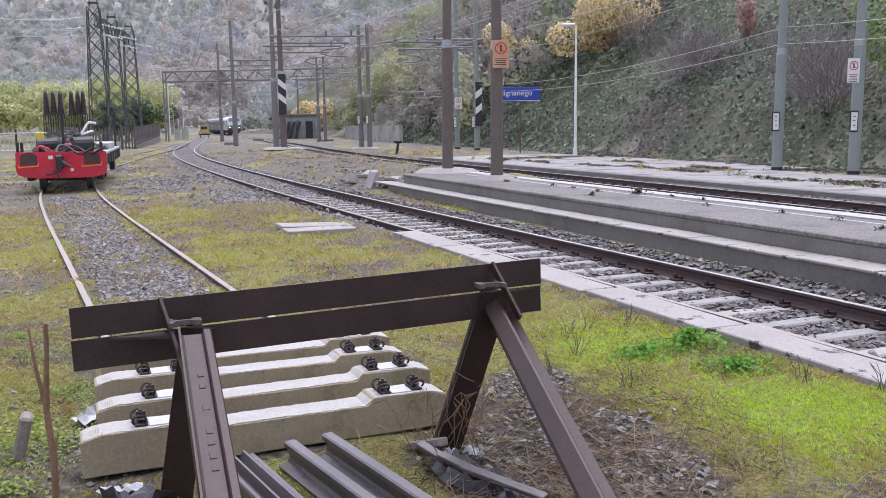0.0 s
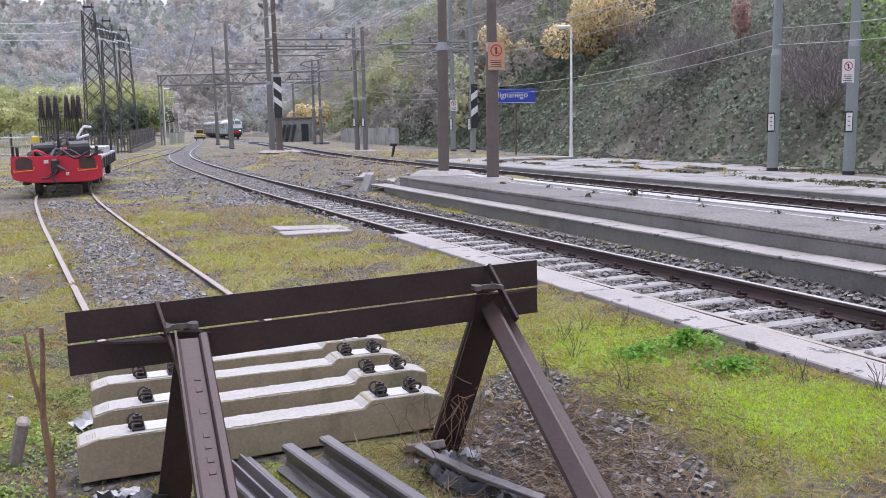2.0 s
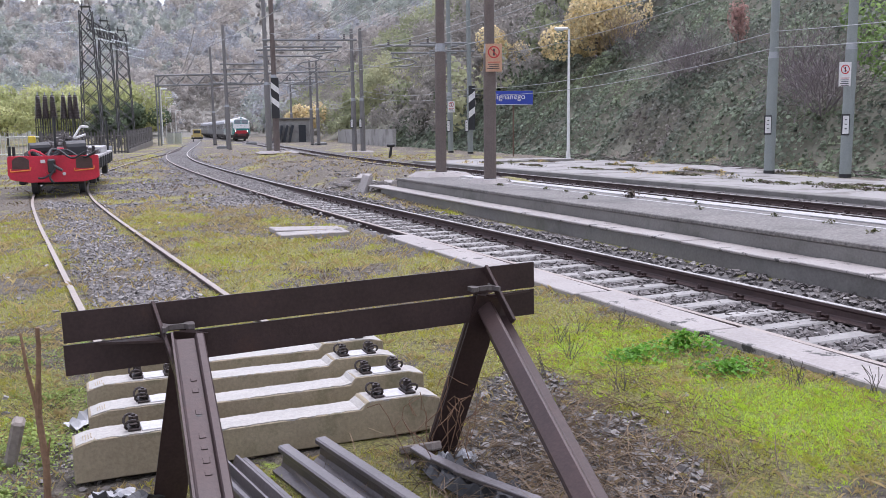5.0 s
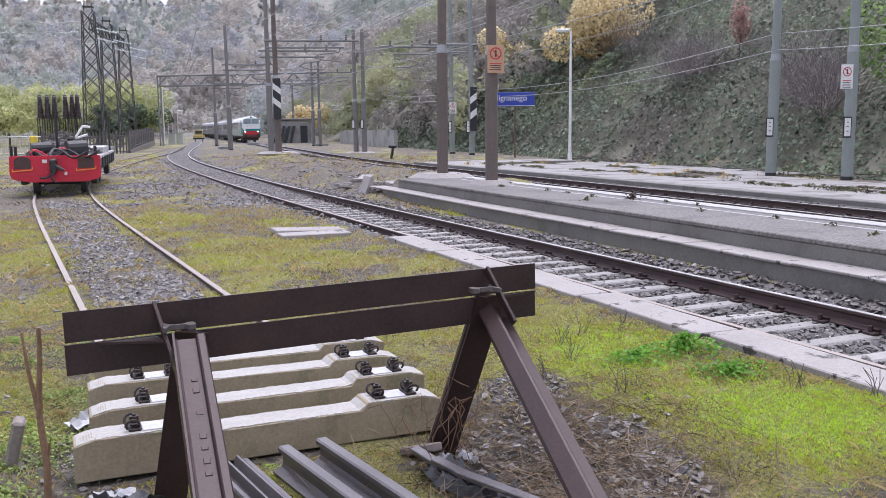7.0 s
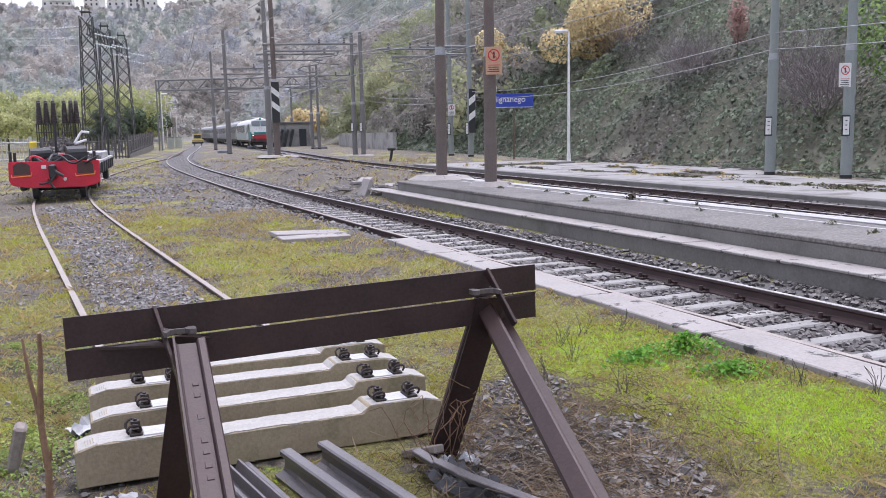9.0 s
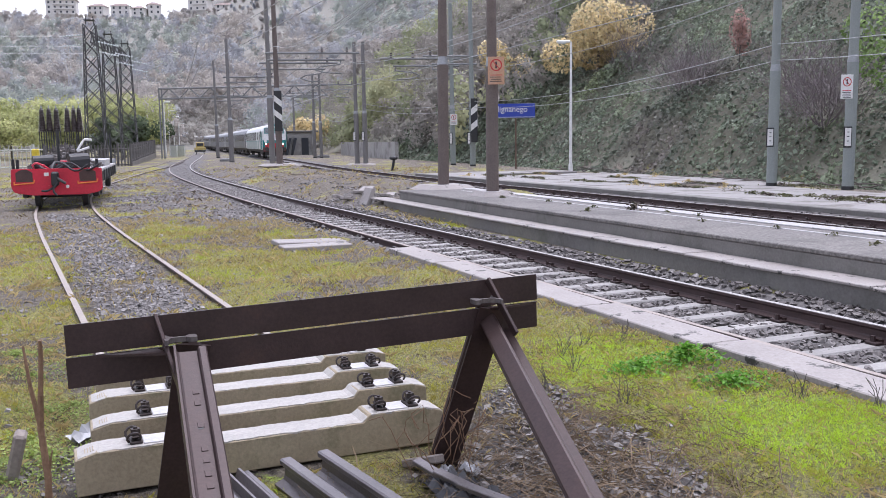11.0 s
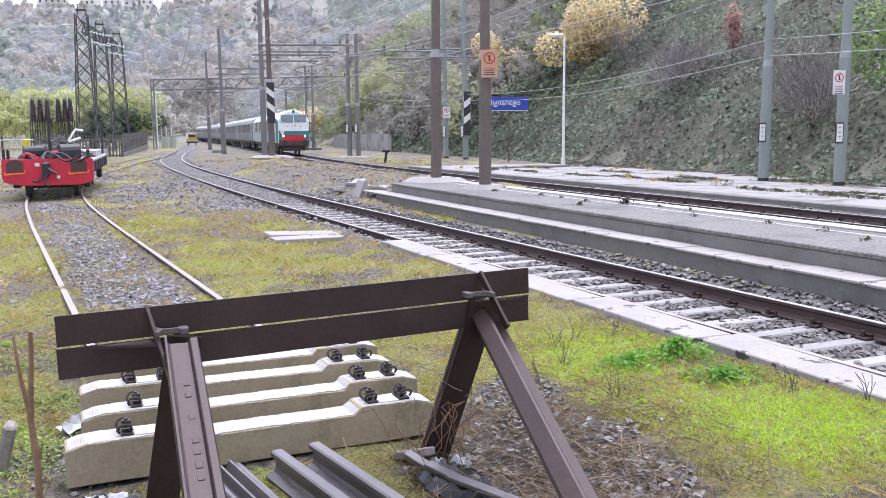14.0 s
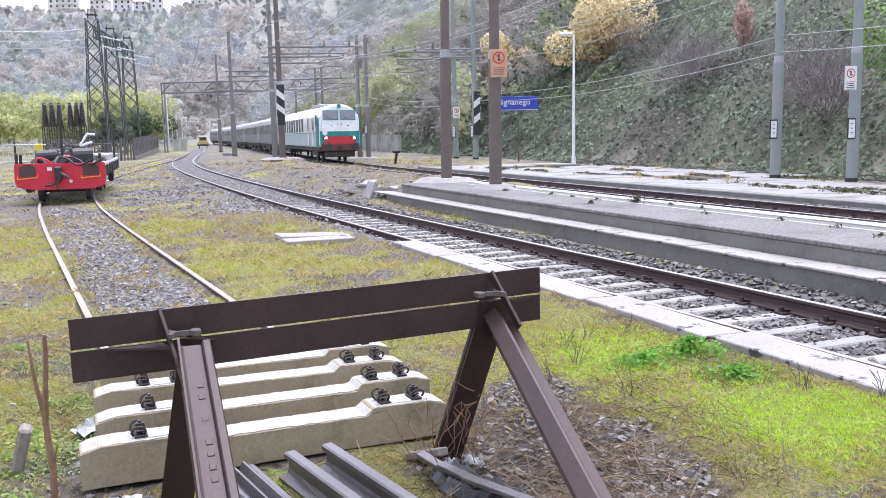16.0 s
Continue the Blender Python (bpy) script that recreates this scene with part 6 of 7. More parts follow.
def clip_at(top, x, z, turn):
    bm = bmesh.new()
    box(bm, (x, 0, z + 0.008), (0.07, 0.13, 0.016), None, 0.004)
    clip = part("clip", bm, CLIP, top)
    X, Y, Z = Vector((1, 0, 0)), Vector((0, 1, 0)), Vector((0, 0, 1))
    for sy in (-1, 1):
        bm = bmesh.new()
        arc(bm, Vector((x + 0.012 * turn, sy * 0.05, z + 0.035)), 0.038, -0.6, 3.9, X, (Z + Y * 0.6 * sy).normalized(), 0.0075)
        part("spring_loop", bm, CLIP, clip)
    part("bolt", tube(bmesh.new(), (x, 0, z + 0.01), (x, 0, z + 0.085), 0.011, 0.011, 8), CLIP, clip)
    part("nut", tube(bmesh.new(), (x, 0, z + 0.045), (x, 0, z + 0.075), 0.028, 0.028, 6), CLIP, clip)
    part("washer", boxed((x, 0, z + 0.035), (0.05, 0.09, 0.012), None, 0.004), CLIP, clip)


def loose_sleeper(s, w, z, turn, seed):
    rnd = random.Random(seed)
    top = thing("concrete_sleeper", Matrix.Translation(sw(s, w, z)) @ pose(0, 0, 0, 0, rnd.uniform(-0.4, 0.4), math.degrees(math.atan2(0.37, 0.929)) + turn), "loose pale concrete sleeper with rusty rail clips on the ground", "sleeper", "row of loose sleepers")
    bm = bmesh.new()
    L = 1.09
    stations = [(-L, 0.0), (-0.98, 0.028), (-0.8, 0.03), (-0.5, 0.03), (-0.46, -0.012), (-0.3, -0.014), (0.0, -0.012), (0.3, -0.013), (0.56, -0.012), (0.60, 0.03), (0.8, 0.03), (0.98, 0.028), (L, 0.0)]
    rings = []
    for x, h in stations:
        j = lambda: rnd.uniform(-0.003, 0.003)
        rings.append([bm.verts.new((x, a + j(), b + j())) for a, b in ((-0.128, -0.2), (0.128, -0.2), (0.108, h), (-0.108, h))])
    for r0, r1 in zip(rings, rings[1:]):
        for k in range(4):
            bm.faces.new((r0[k], r1[k], r1[(k + 1) % 4], r0[(k + 1) % 4]))
    bm.faces.new(rings[0])
    bm.faces.new(rings[-1][::-1])
    bmesh.ops.recalc_face_normals(bm, faces=bm.faces)
    bmesh.ops.bevel(bm, geom=bm.edges[:], offset=0.005, segments=1, affect="EDGES")
    part("body", bm, CONCRETE, top)
    # paler top skin with an uneven edge
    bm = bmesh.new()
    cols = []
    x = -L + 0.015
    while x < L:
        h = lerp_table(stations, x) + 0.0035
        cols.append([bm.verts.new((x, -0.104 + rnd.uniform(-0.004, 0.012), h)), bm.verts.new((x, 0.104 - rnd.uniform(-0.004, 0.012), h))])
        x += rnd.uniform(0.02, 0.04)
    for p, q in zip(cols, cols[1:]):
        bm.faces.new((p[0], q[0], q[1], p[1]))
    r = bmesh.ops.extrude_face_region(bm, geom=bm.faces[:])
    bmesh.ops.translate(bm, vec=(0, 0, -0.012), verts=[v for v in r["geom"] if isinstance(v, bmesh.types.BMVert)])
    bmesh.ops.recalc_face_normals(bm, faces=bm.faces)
    part("pale_top", bm, PALE_TOP, top, "pale top face of the sleeper")
    for c in (-0.66, 0.8):
        bm = boxed((c, 0, 0.036), (0.13, 0.15, 0.008), None, 0.002)
        part("rail_pad", bm, PAD, top)
        clip_at(top, c - 0.105, 0.032, -1)
        clip_at(top, c + 0.105, 0.032, 1)
    for k in range(4):
        part("stamp_ridge", boxed((-1.035 + 0.014 * k, -0.01, 0.012 + 0.004 * k), (0.005, 0.09, 0.012)), CONCRETE, top)


for i, (s, w, t) in enumerate(((5.27, 0.98, 2), (5.82, 1.07, 1), (6.38, 1.07, 1), (6.88, 1.12, 0))):
    loose_sleeper(s, w, 0.095, t, i)

# ---- loose rails and scrap ----
STEEL = surface("grey_rail_steel", (0.13, 0.115, 0.115), (0.22, 0.20, 0.20), 3, 60, (0.28, 0.45), 0.0008, 0.6, (0.10, 0.07, 0.065), 2.5, (0.6, 0.8))


def loose_rail(a, b, on_side, label):
    a, b = Vector(a), Vector(b)
    top = thing("loose_rail", Matrix.Translation(a), label, "rail", "loose rails")
    d = (b - a).normalized()
    ups = UP if not on_side else UP.cross(d) * on_side
    part("steel", sweep(bmesh.new(), [(0, 0, 0), b - a], rail_profile(0.15, 0.145, 0.072), ups=ups), STEEL, top)


loose_rail((-0.89, 4.93, 0.03), (0.35, 2.99, 0.03), 0, "loose grey rail lying upright on the grass")
loose_rail((-0.69, 5.02, 0.04), (0.59, 3.0, 0.04), 0, "loose grey rail lying upright on the grass")
loose_rail((-1.08, 4.86, -0.05), (0.1, 2.92, -0.05), 1, "loose grey rail lying on its side")
loose_rail((-1.25, 4.72, -0.05), (-0.1, 2.85, -0.05), -1, "loose grey rail lying on its side")

WOOD = surface("weathered_wood", (0.16, 0.13, 0.11), (0.30, 0.26, 0.23), 3, 40, (0.7, 0.9), 0.003)
STICK = surface("brown_bark_stick", (0.16, 0.09, 0.05), (0.28, 0.17, 0.10), 8, 60, (0.6, 0.85), 0.002)
PLASTIC = plain("torn_white_plastic", (0.45, 0.45, 0.46), 0.35)
SLATE = surface("black_roof_felt", (0.03, 0.03, 0.033), (0.08, 0.08, 0.085), 8, 50, (0.4, 0.6), 0.004)


def stick():
    top = thing("dead_stick", pose(-1.99, 4.36, -0.15), "thin brown forked stick standing in the weeds", "stick")
    pts = [Vector((0, 0, 0)), Vector((0.01, 0.0, 0.3)), Vector((-0.015, 0.01, 0.55)), Vector((0.0, 0.0, 0.72)), Vector((0.01, 0.01, 0.9)), Vector((0.015, 0, 1.0))]
    bm = bmesh.new()
    for i, (a, b) in enumerate(zip(pts, pts[1:])):
        tube(bm, a, b, 0.02 - 0.002 * i, 0.018 - 0.002 * i, 8)
    part("stem", bm, STICK, top)
    bm = bmesh.new()
    tube(bm, pts[2], (-0.05, 0, 0.78), 0.012, 0.01, 7)
    tube(bm, (-0.05, 0, 0.78), (-0.075, 0.01, 0.97), 0.01, 0.006, 7)
    part("fork", bm, STICK, top)
    part("split_end", tube(bmesh.new(), pts[1], pts[1] + Vector((0.03, 0, 0.14)), 0.008, 0.003, 5), STICK, top)


stick()


def scrap_bits():
    rnd = random.Random(21)
    ob = part("wood_stump", boxed((0, 0, 0.1), (0.07, 0.12, 0.34), pose(0, 0, 0, 6, 14, 20), 0.015), WOOD)
    ob.matrix_world = pose(-2.5, 5.05, -0.1)
    tagged(ob, "grey split wooden stump in the weeds", "stump")
    for k, (x, y, m, lab) in enumerate(((0.02, 4.72, SLATE, "crumpled black felt scrap"), (0.15, 4.55, SLATE, "crumpled black felt scrap"), (0.30, 4.4, SLATE, "crumpled black felt scrap"), (0.0, 4.9, PLASTIC, "torn white plastic scrap"), (0.16, 4.95, PLASTIC, "torn white plastic scrap"), (-1.72, 4.52, PLASTIC, "torn pale plastic sheet scrap"), (-1.6, 4.45, SLATE, "crumpled black felt scrap"), (-2.35, 5.75, PLASTIC, "torn pale plastic sheet scrap"))):
        bm = bmesh.new()
        bmesh.ops.create_grid(bm, x_segments=7, y_segments=5, size=0.5)
        r = 0.26 if m is SLATE else 0.09
        if k in (5, 7):
            r = 0.16
        for v in bm.verts:
            v.co = Vector((v.co.x * r * 1.3, v.co.y * r * 0.8, 0.09 * r * 4 * noise.noise(Vector((v.co.x * 5 + k * 3, v.co.y * 5, k)))))
        bmesh.ops.solidify(bm, geom=bm.faces[:], thickness=0.004)
        ob = part("scrap", bm, m)
        ob.matrix_world = pose(x, y, ground_z(x, y) + 0.055, rnd.uniform(-15, 15), rnd.uniform(-15, 15), rnd.uniform(0, 180))
        tagged(ob, lab + " on the stones", "scrap", "scrap pieces")
    for k in range(3):
        ob = part("scrap_bar", boxed((0, 0, 0), (0.5, 0.06, 0.025), None, 0.004), STEEL)
        ob.matrix_world = pose(0.0 + 0.14 * k, 4.75 - 0.2 * k, ground_z(0.1, 4.6) + 0.08 + 0.02 * k, 4, 6, -52 + 8 * k)
        tagged(ob, "short grey steel bar among felt scraps", "bar", "scrap pieces")
    ob = part("timber_offcut", boxed((0, 0, 0), (0.34, 0.07, 0.05), None, 0.008), WOOD)
    ob.matrix_world = pose(-0.12, 5.05, ground_z(-0.2, 5.25) + 0.07, 5, 20, 130)
    tagged(ob, "weathered timber offcut leaning by the buffer leg", "timber")


scrap_bits()


def dead_twigs():
    n = 800
    x, y = RNG.normal(size=n) * 0.55 + 0.75, RNG.normal(size=n) * 0.65 + 4.5
    keep = (y > 3.0) & (x < 1.9)
    x, y = x[keep], y[keep]
    n = len(x)
    z = np.array([ground_z(p, q) for p, q in zip(x, y)]) + RNG.uniform(0.01, 0.09, n)
    a = RNG.uniform(0, 6.283, n)
    L = RNG.uniform(0.04, 0.22, n)
    d = np.stack([np.cos(a), np.sin(a), RNG.normal(size=n) * 0.25], 1) * L[:, None]
    c = np.stack([x, y, z], 1)
    bend = np.stack([-np.sin(a), np.cos(a), np.ones(n) * 0.5], 1) * (L * RNG.uniform(-0.2, 0.2, n))[:, None]
    w = np.stack([-np.sin(a), np.cos(a), np.zeros(n)], 1) * RNG.uniform(0.0012, 0.003, n)[:, None]
    up = np.array((0, 0, 0.003))
    v = np.stack([c - d - w, c - d + w, c + bend + w + up, c + bend - w + up, c + d + w, c + d - w], 1)
    f = np.array([(0, 1, 2, 3), (3, 2, 4, 5)])[None] + (np.arange(n) * 6)[:, None, None]
    tagged(mesh_from("dead_twigs", v.reshape(-1, 3), f.reshape(-1, 4), DEAD), "tangle of dead stalks and twigs on the stones", "twigs", kind="stuff")
    rnd = random.Random(31)
    for k in range(16):
        a = Vector((rnd.uniform(-0.18, 0.25), rnd.uniform(4.85, 5.15), -0.08))
        pts = [a]
        for j in range(6):
            pts.append(pts[-1] + Vector((rnd.uniform(-0.07, 0.08), rnd.uniform(-0.06, 0.04), rnd.uniform(0.02, 0.16) * (1 if j < 4 else -0.4))))
        tagged(part("vine", wire(bmesh.new(), pts, 0.0028, 5), STICK), "thin dry vine climbing the buffer leg", "vine", "dry vines")
    for k in range(10):
        x, y = rnd.uniform(0.6, 3.2), rnd.uniform(5.2, 9.0)
        if not open_ground(x, y):
            continue
        for j in range(7):
            a = Vector((x + rnd.uniform(-0.04, 0.04), y + rnd.uniform(-0.04, 0.04), ground_z(x, y)))
            b = a + Vector((rnd.uniform(-0.09, 0.09), rnd.uniform(-0.05, 0.05), rnd.uniform(0.08, 0.22)))
            tagged(part("dry_stalk", wire(bmesh.new(), [a, a.lerp(b, 0.5) + Vector((0.01, 0, 0.02)), b], 0.0025, 4), BARK), "dark dry weed stalk in the grass", "stalk", "dry stalks")


dead_twigs()


# ---- flat works wagon ----
RUST_RED = surface("dark_wagon_plate", (0.05, 0.025, 0.022), (0.09, 0.05, 0.045), 4, 40, (0.5, 0.7), 0.001)
AMBER = plain("orange_handrail_paint", (0.75, 0.22, 0.04), 0.4)
BLACK_RUBBER = plain("black_rubber_hose", (0.018, 0.018, 0.02), 0.5)
DECK = surface("wagon_deck_grey", (0.38, 0.37, 0.37), (0.55, 0.54, 0.54), 1.5, 15, (0.4, 0.65), 0.002, 0, (0.2, 0.19, 0.18), 1.2, (0.55, 0.7))


def wheelset(top, y, r=0.33):
    for sx in (-0.75, 0.75):
        wheel = part("wheel", tube(bmesh.new(), (sx - 0.07, y, r), (sx + 0.07, y, r), r, r, 20), DARK_STEEL, top)
        part("flange", tube(bmesh.new(), (sx + (0.07 if sx < 0 else -0.07), y, r), (sx + (0.1 if sx < 0 else -0.1), y, r), r + 0.03, r + 0.03, 20), DARK_STEEL, wheel)
    part("axle", tube(bmesh.new(), (-0.75, y, r), (0.75, y, r), 0.07, 0.07, 10), DARK_STEEL, top)


def wagon():
    top = thing("wagon", pose(-11.0, 26.1, 0.0, 0, 0, 17) @ Matrix.Diagonal((0.89, 1, 1, 1)), "red flat works wagon loaded with scrap and ballast", "wagon")
    bm = bmesh.new()
    q = [(-1.36, 1.14), (-1.38, 0.62), (-1.3, 0.47), (-0.75, 0.38), (0.9, 0.38), (1.25, 0.45), (1.36, 0.52), (1.36, 1.14)]
    a = [bm.verts.new((x, 0, z)) for x, z in q]
    b = [bm.verts.new((x, 0.16, z)) for x, z in q]
    bm.faces.new(a)
    bm.faces.new(b[::-1])
    for k in range(len(q)):
        bm.faces.new((a[k], b[k], b[(k + 1) % len(q)], a[(k + 1) % len(q)]))
    bmesh.ops.recalc_face_normals(bm, faces=bm.faces)
    bmesh.ops.bevel(bm, geom=bm.edges[:], offset=0.02, segments=2, affect="EDGES")
    hs = part("headstock", bm, RED_PAINT, top)
    for cx in (-0.98, 0.92):
        # dark brown plate standing proud of the headstock, nothing is cut in
        bm = bmesh.new()
        pts = [(cx - 0.25, 0.77), (cx + 0.25, 0.77), (cx + 0.25, 1.03), (cx + 0.14, 1.1), (cx, 1.13), (cx - 0.14, 1.1), (cx - 0.25, 1.03)]
        v0 = [bm.verts.new((x, -0.012, z)) for x, z in pts]
        v1 = [bm.verts.new((x, 0.0, z)) for x, z in pts]
        bm.faces.new(v0)
        for k in range(7):
            bm.faces.new((v0[k], v0[(k + 1) % 7], v1[(k + 1) % 7], v1[k]))
        part("headstock_plate", bm, RUST_RED, hs, "dark brown buffer plate on the headstock")
        bm = bmesh.new()
        for p, r in (((cx - 0.3, 0.70), (cx + 0.28, 0.74)), ((cx + 0.28, 0.74), (cx + 0.3, 0.83)), ((cx - 0.3, 0.70), (cx - 0.3, 0.78))):
            tube(bm, (p[0], -0.05, p[1]), (r[0], -0.05, r[1]), 0.018, 0.018, 6)
        part("handrail", bm, AMBER, hs, "orange hand rail")
    cp = part("coupler", boxed((-0.05, -0.12, 0.85), (0.22, 0.3, 0.4), None, 0.04), BLACK, top)
    bm = bmesh.new()
    prev = Vector((-0.1, -0.2, 1.05))
    for k in range(9):
        nx = prev + Vector((0.07 * math.sin(k * 0.9 + 0.6), -0.02, -0.075))
        tube(bm, prev, nx, 0.035, 0.035, 7)
        prev = nx
    part("brake_hose", bm, BLACK_RUBBER, cp)
    bm = bmesh.new()
    prev = Vector((0.02, -0.2, 0.75))
    for k in range(8):
        nx = prev + Vector((-0.06, -0.01, -0.07 + 0.012 * k))
        tube(bm, prev, nx, 0.03, 0.03, 7)
        prev = nx
    part("brake_hose", bm, BLACK_RUBBER, cp)
    part("hook", tube(bmesh.new(), (0.05, -0.3, 0.85), (0.28, -0.3, 0.72), 0.05, 0.04, 8), DARK_STEEL, cp)
    part("data_plate", boxed((-0.32, -0.008, 0.98), (0.14, 0.012, 0.1)), SIGN_WHITE, hs)
    for x in (-0.28, 0.3):
        part("air_cock", tube(bmesh.new(), (x, -0.08, 0.62), (x, 0.0, 0.62), 0.05, 0.05, 10), SIGN_WHITE if x > 0 else RED_PAINT, hs)
    part("frame", boxed((0, 4.9, 0.78), (2.3, 9.6, 0.34), None, 0.02), DARK_STEEL, top)
    for sx in (-1.22, 1.22):
        part("side_beam", boxed((sx, 4.9, 0.86), (0.1, 9.5, 0.28), None, 0.015), DARK_STEEL, top)
        for k in range(7):
            part("stake_pocket", boxed((sx * 1.05, 0.9 + k * 1.35, 0.86), (0.1, 0.16, 0.34), None, 0.015), DARK_STEEL, top)
    part("deck", boxed((0, 5.0, 1.04), (2.55, 9.6, 0.1), None, 0.015), DECK, top)
    part("tool_box", boxed((0.75, 5.6, 1.2), (0.95, 3.2, 0.22), None, 0.02), DECK, top, "grey-white steel box on the deck")
    part("tail_board", boxed((0, 9.85, 1.0), (2.6, 0.1, 0.5), None, 0.02), GALV, top)
    for x, y in ((-0.05, 1.2), (1.15, 9.3)):
        part("stanchion", tube(bmesh.new(), (x, y, 1.05), (x, y, 2.25), 0.045, 0.04, 8), BLACK, top)
    part("stanchion", tube(bmesh.new(), (-1.3, 0.12, 1.1), (-1.3, 0.12, 1.42), 0.05, 0.05, 8), BLACK, top)
    for x in (0.9, -0.9):
        part("stanchion", tube(bmesh.new(), (1.2 * x / 0.9, 0.3, 1.1), (1.2 * x / 0.9, 0.3, 1.4), 0.05, 0.05, 8), BLACK, top)
    for y in (1.1, 7.6):
        wheelset(top, y)
        for sx in (-1.08, 1.08):
            part("axle_box", boxed((sx, y, 0.45), (0.2, 0.7, 0.34), None, 0.03), BLACK, top)
    # a heap of dark stones behind scrap hoses
    n = 900
    px, py = RNG.normal(size=n) * 0.45 - 0.15, RNG.normal(size=n) * 0.9 + 3.6
    hz = 0.72 * np.exp(-((px + 0.1) / 0.75) ** 2 - ((py - 3.6) / 1.5) ** 2)
    p = np.stack([np.clip(px, -1.15, 1.15), py, 1.1 + hz * RNG.uniform(0.35, 1.0, n)], 1)
    shape = CUBE_V[None] * RNG.uniform(0.55, 1.3, (n, 8, 3)) * RNG.uniform(0.5, 1.0, (n, 1, 3)) * RNG.uniform(0.05, 0.11, (n, 1, 1)) + p[:, None]
    heap = mesh_from("stone_heap", shape.reshape(-1, 3), (CUBE_F[None] + (np.arange(n) * 8)[:, None, None]).reshape(-1, 3), STONE)
    heap.matrix_world = top.matrix_world.copy()
    tagged(heap, "heap of dark ballast stones on the wagon deck", "stones", kind="stuff")
    rnd = random.Random(6)
    for k in range(8):
        bm = bmesh.new()
        prev = Vector((rnd.uniform(-0.9, 0.7), rnd.uniform(0.4, 1.8), 1.14))
        ang = rnd.uniform(0, 6)
        pts = [prev]
        for j in range(9):
            ang += rnd.uniform(-0.3, 0.8)
            pts.append(pts[-1] + Vector((0.16 * math.cos(ang), 0.16 * math.sin(ang), 0.09 * math.cos(j * 0.8))))
        wire(bm, pts, 0.05 if k < 4 else 0.03, 8)
        ob = part("hose", bm, BLACK_RUBBER if k % 3 else RED_PAINT)
        ob.matrix_world = top.matrix_world.copy()
        tagged(ob, "tangled rubber hose lying on the wagon", "hose", "hoses on the wagon")
    for x, y, r in ((-0.55, 1.1, 0.2), (0.55, 1.3, 0.24)):
        ob = part("drum", tube(bmesh.new(), (x - 0.3, y, 1.3), (x + 0.3, y + 0.2, 1.32), r, r, 14), BLACK_RUBBER)
        ob.matrix_world = top.matrix_world.copy()
        tagged(ob, "black drum lying on the wagon deck", "drum", "drums on the wagon")
    ob = part("jerrycan", boxed((-0.95, 2.6, 1.5), (0.22, 0.3, 0.4), None, 0.03), plain("works_can_yellow", (0.6, 0.45, 0.03), 0.4))
    ob.matrix_world = top.matrix_world.copy()
    tagged(ob, "small yellow can on the wagon load", "can")
    bm = bmesh.new()
    for a, b in (((0.35, 3.2, 1.6), (0.75, 3.4, 1.72)), ((0.35, 3.2, 1.62), (0.6, 3.3, 1.98)), ((0.6, 3.3, 1.98), (0.85, 3.4, 1.96))):
        tube(bm, a, b, 0.04, 0.04, 6)
    ob = part("bent_frame", bm, SIGN_WHITE)
    ob.matrix_world = top.matrix_world.copy()
    tagged(ob, "bent white tube frame on the stone heap", "frame")


wagon()

# ---- train ----
TRAIN_WHITE = surface("train_white_paint", (0.66, 0.66, 0.65), (0.76, 0.76, 0.75), 0.5, 6, (0.3, 0.45), 0.0)
TRAIN_TEAL = surface("train_teal_paint", (0.010, 0.20, 0.19), (0.016, 0.26, 0.245), 0.5, 6, (0.3, 0.45), 0.0)
TRAIN_PALE = surface("train_pale_lower_paint", (0.36, 0.42, 0.42), (0.46, 0.52, 0.52), 0.5, 6, (0.35, 0.5), 0.0, 0, (0.25, 0.27, 0.27), 0.6, (0.55, 0.75))
TRAIN_RED = surface("train_red_paint", (0.42, 0.02, 0.03), (0.55, 0.03, 0.04), 0.8, 8, (0.35, 0.5), 0.0)
TRAIN_GREY = surface("train_grey_paint", (0.17, 0.175, 0.19), (0.23, 0.235, 0.25), 0.4, 5, (0.4, 0.6), 0.0, 0, (0.18, 0.18, 0.19), 0.5, (0.55, 0.75))
TRAIN_ROOF = surface("train_roof_grey", (0.36, 0.36, 0.37), (0.46, 0.46, 0.47), 0.4, 5, (0.5, 0.7), 0.0)
GLASS = plain("train_window_glass", (0.05, 0.06, 0.07), 0.08)
SCREEN = plain("windscreen_glass", (0.22, 0.24, 0.26), 0.06)
LIGHT = plain("lit_headlamp", (0.9, 0.88, 0.8), 0.3, 0.0, 7.0)
UNDER = surface("underframe_dirt", (0.03, 0.027, 0.026), (0.07, 0.06, 0.055), 1.5, 10, (0.6, 0.8), 0.0)

SECTION = [(1.36, 1.02), (1.41, 1.25), (1.41, 2.75), (1.34, 3.08), (1.12, 3.42), (0.75, 3.68), (0.35, 3.82), (0.0, 3.86)]


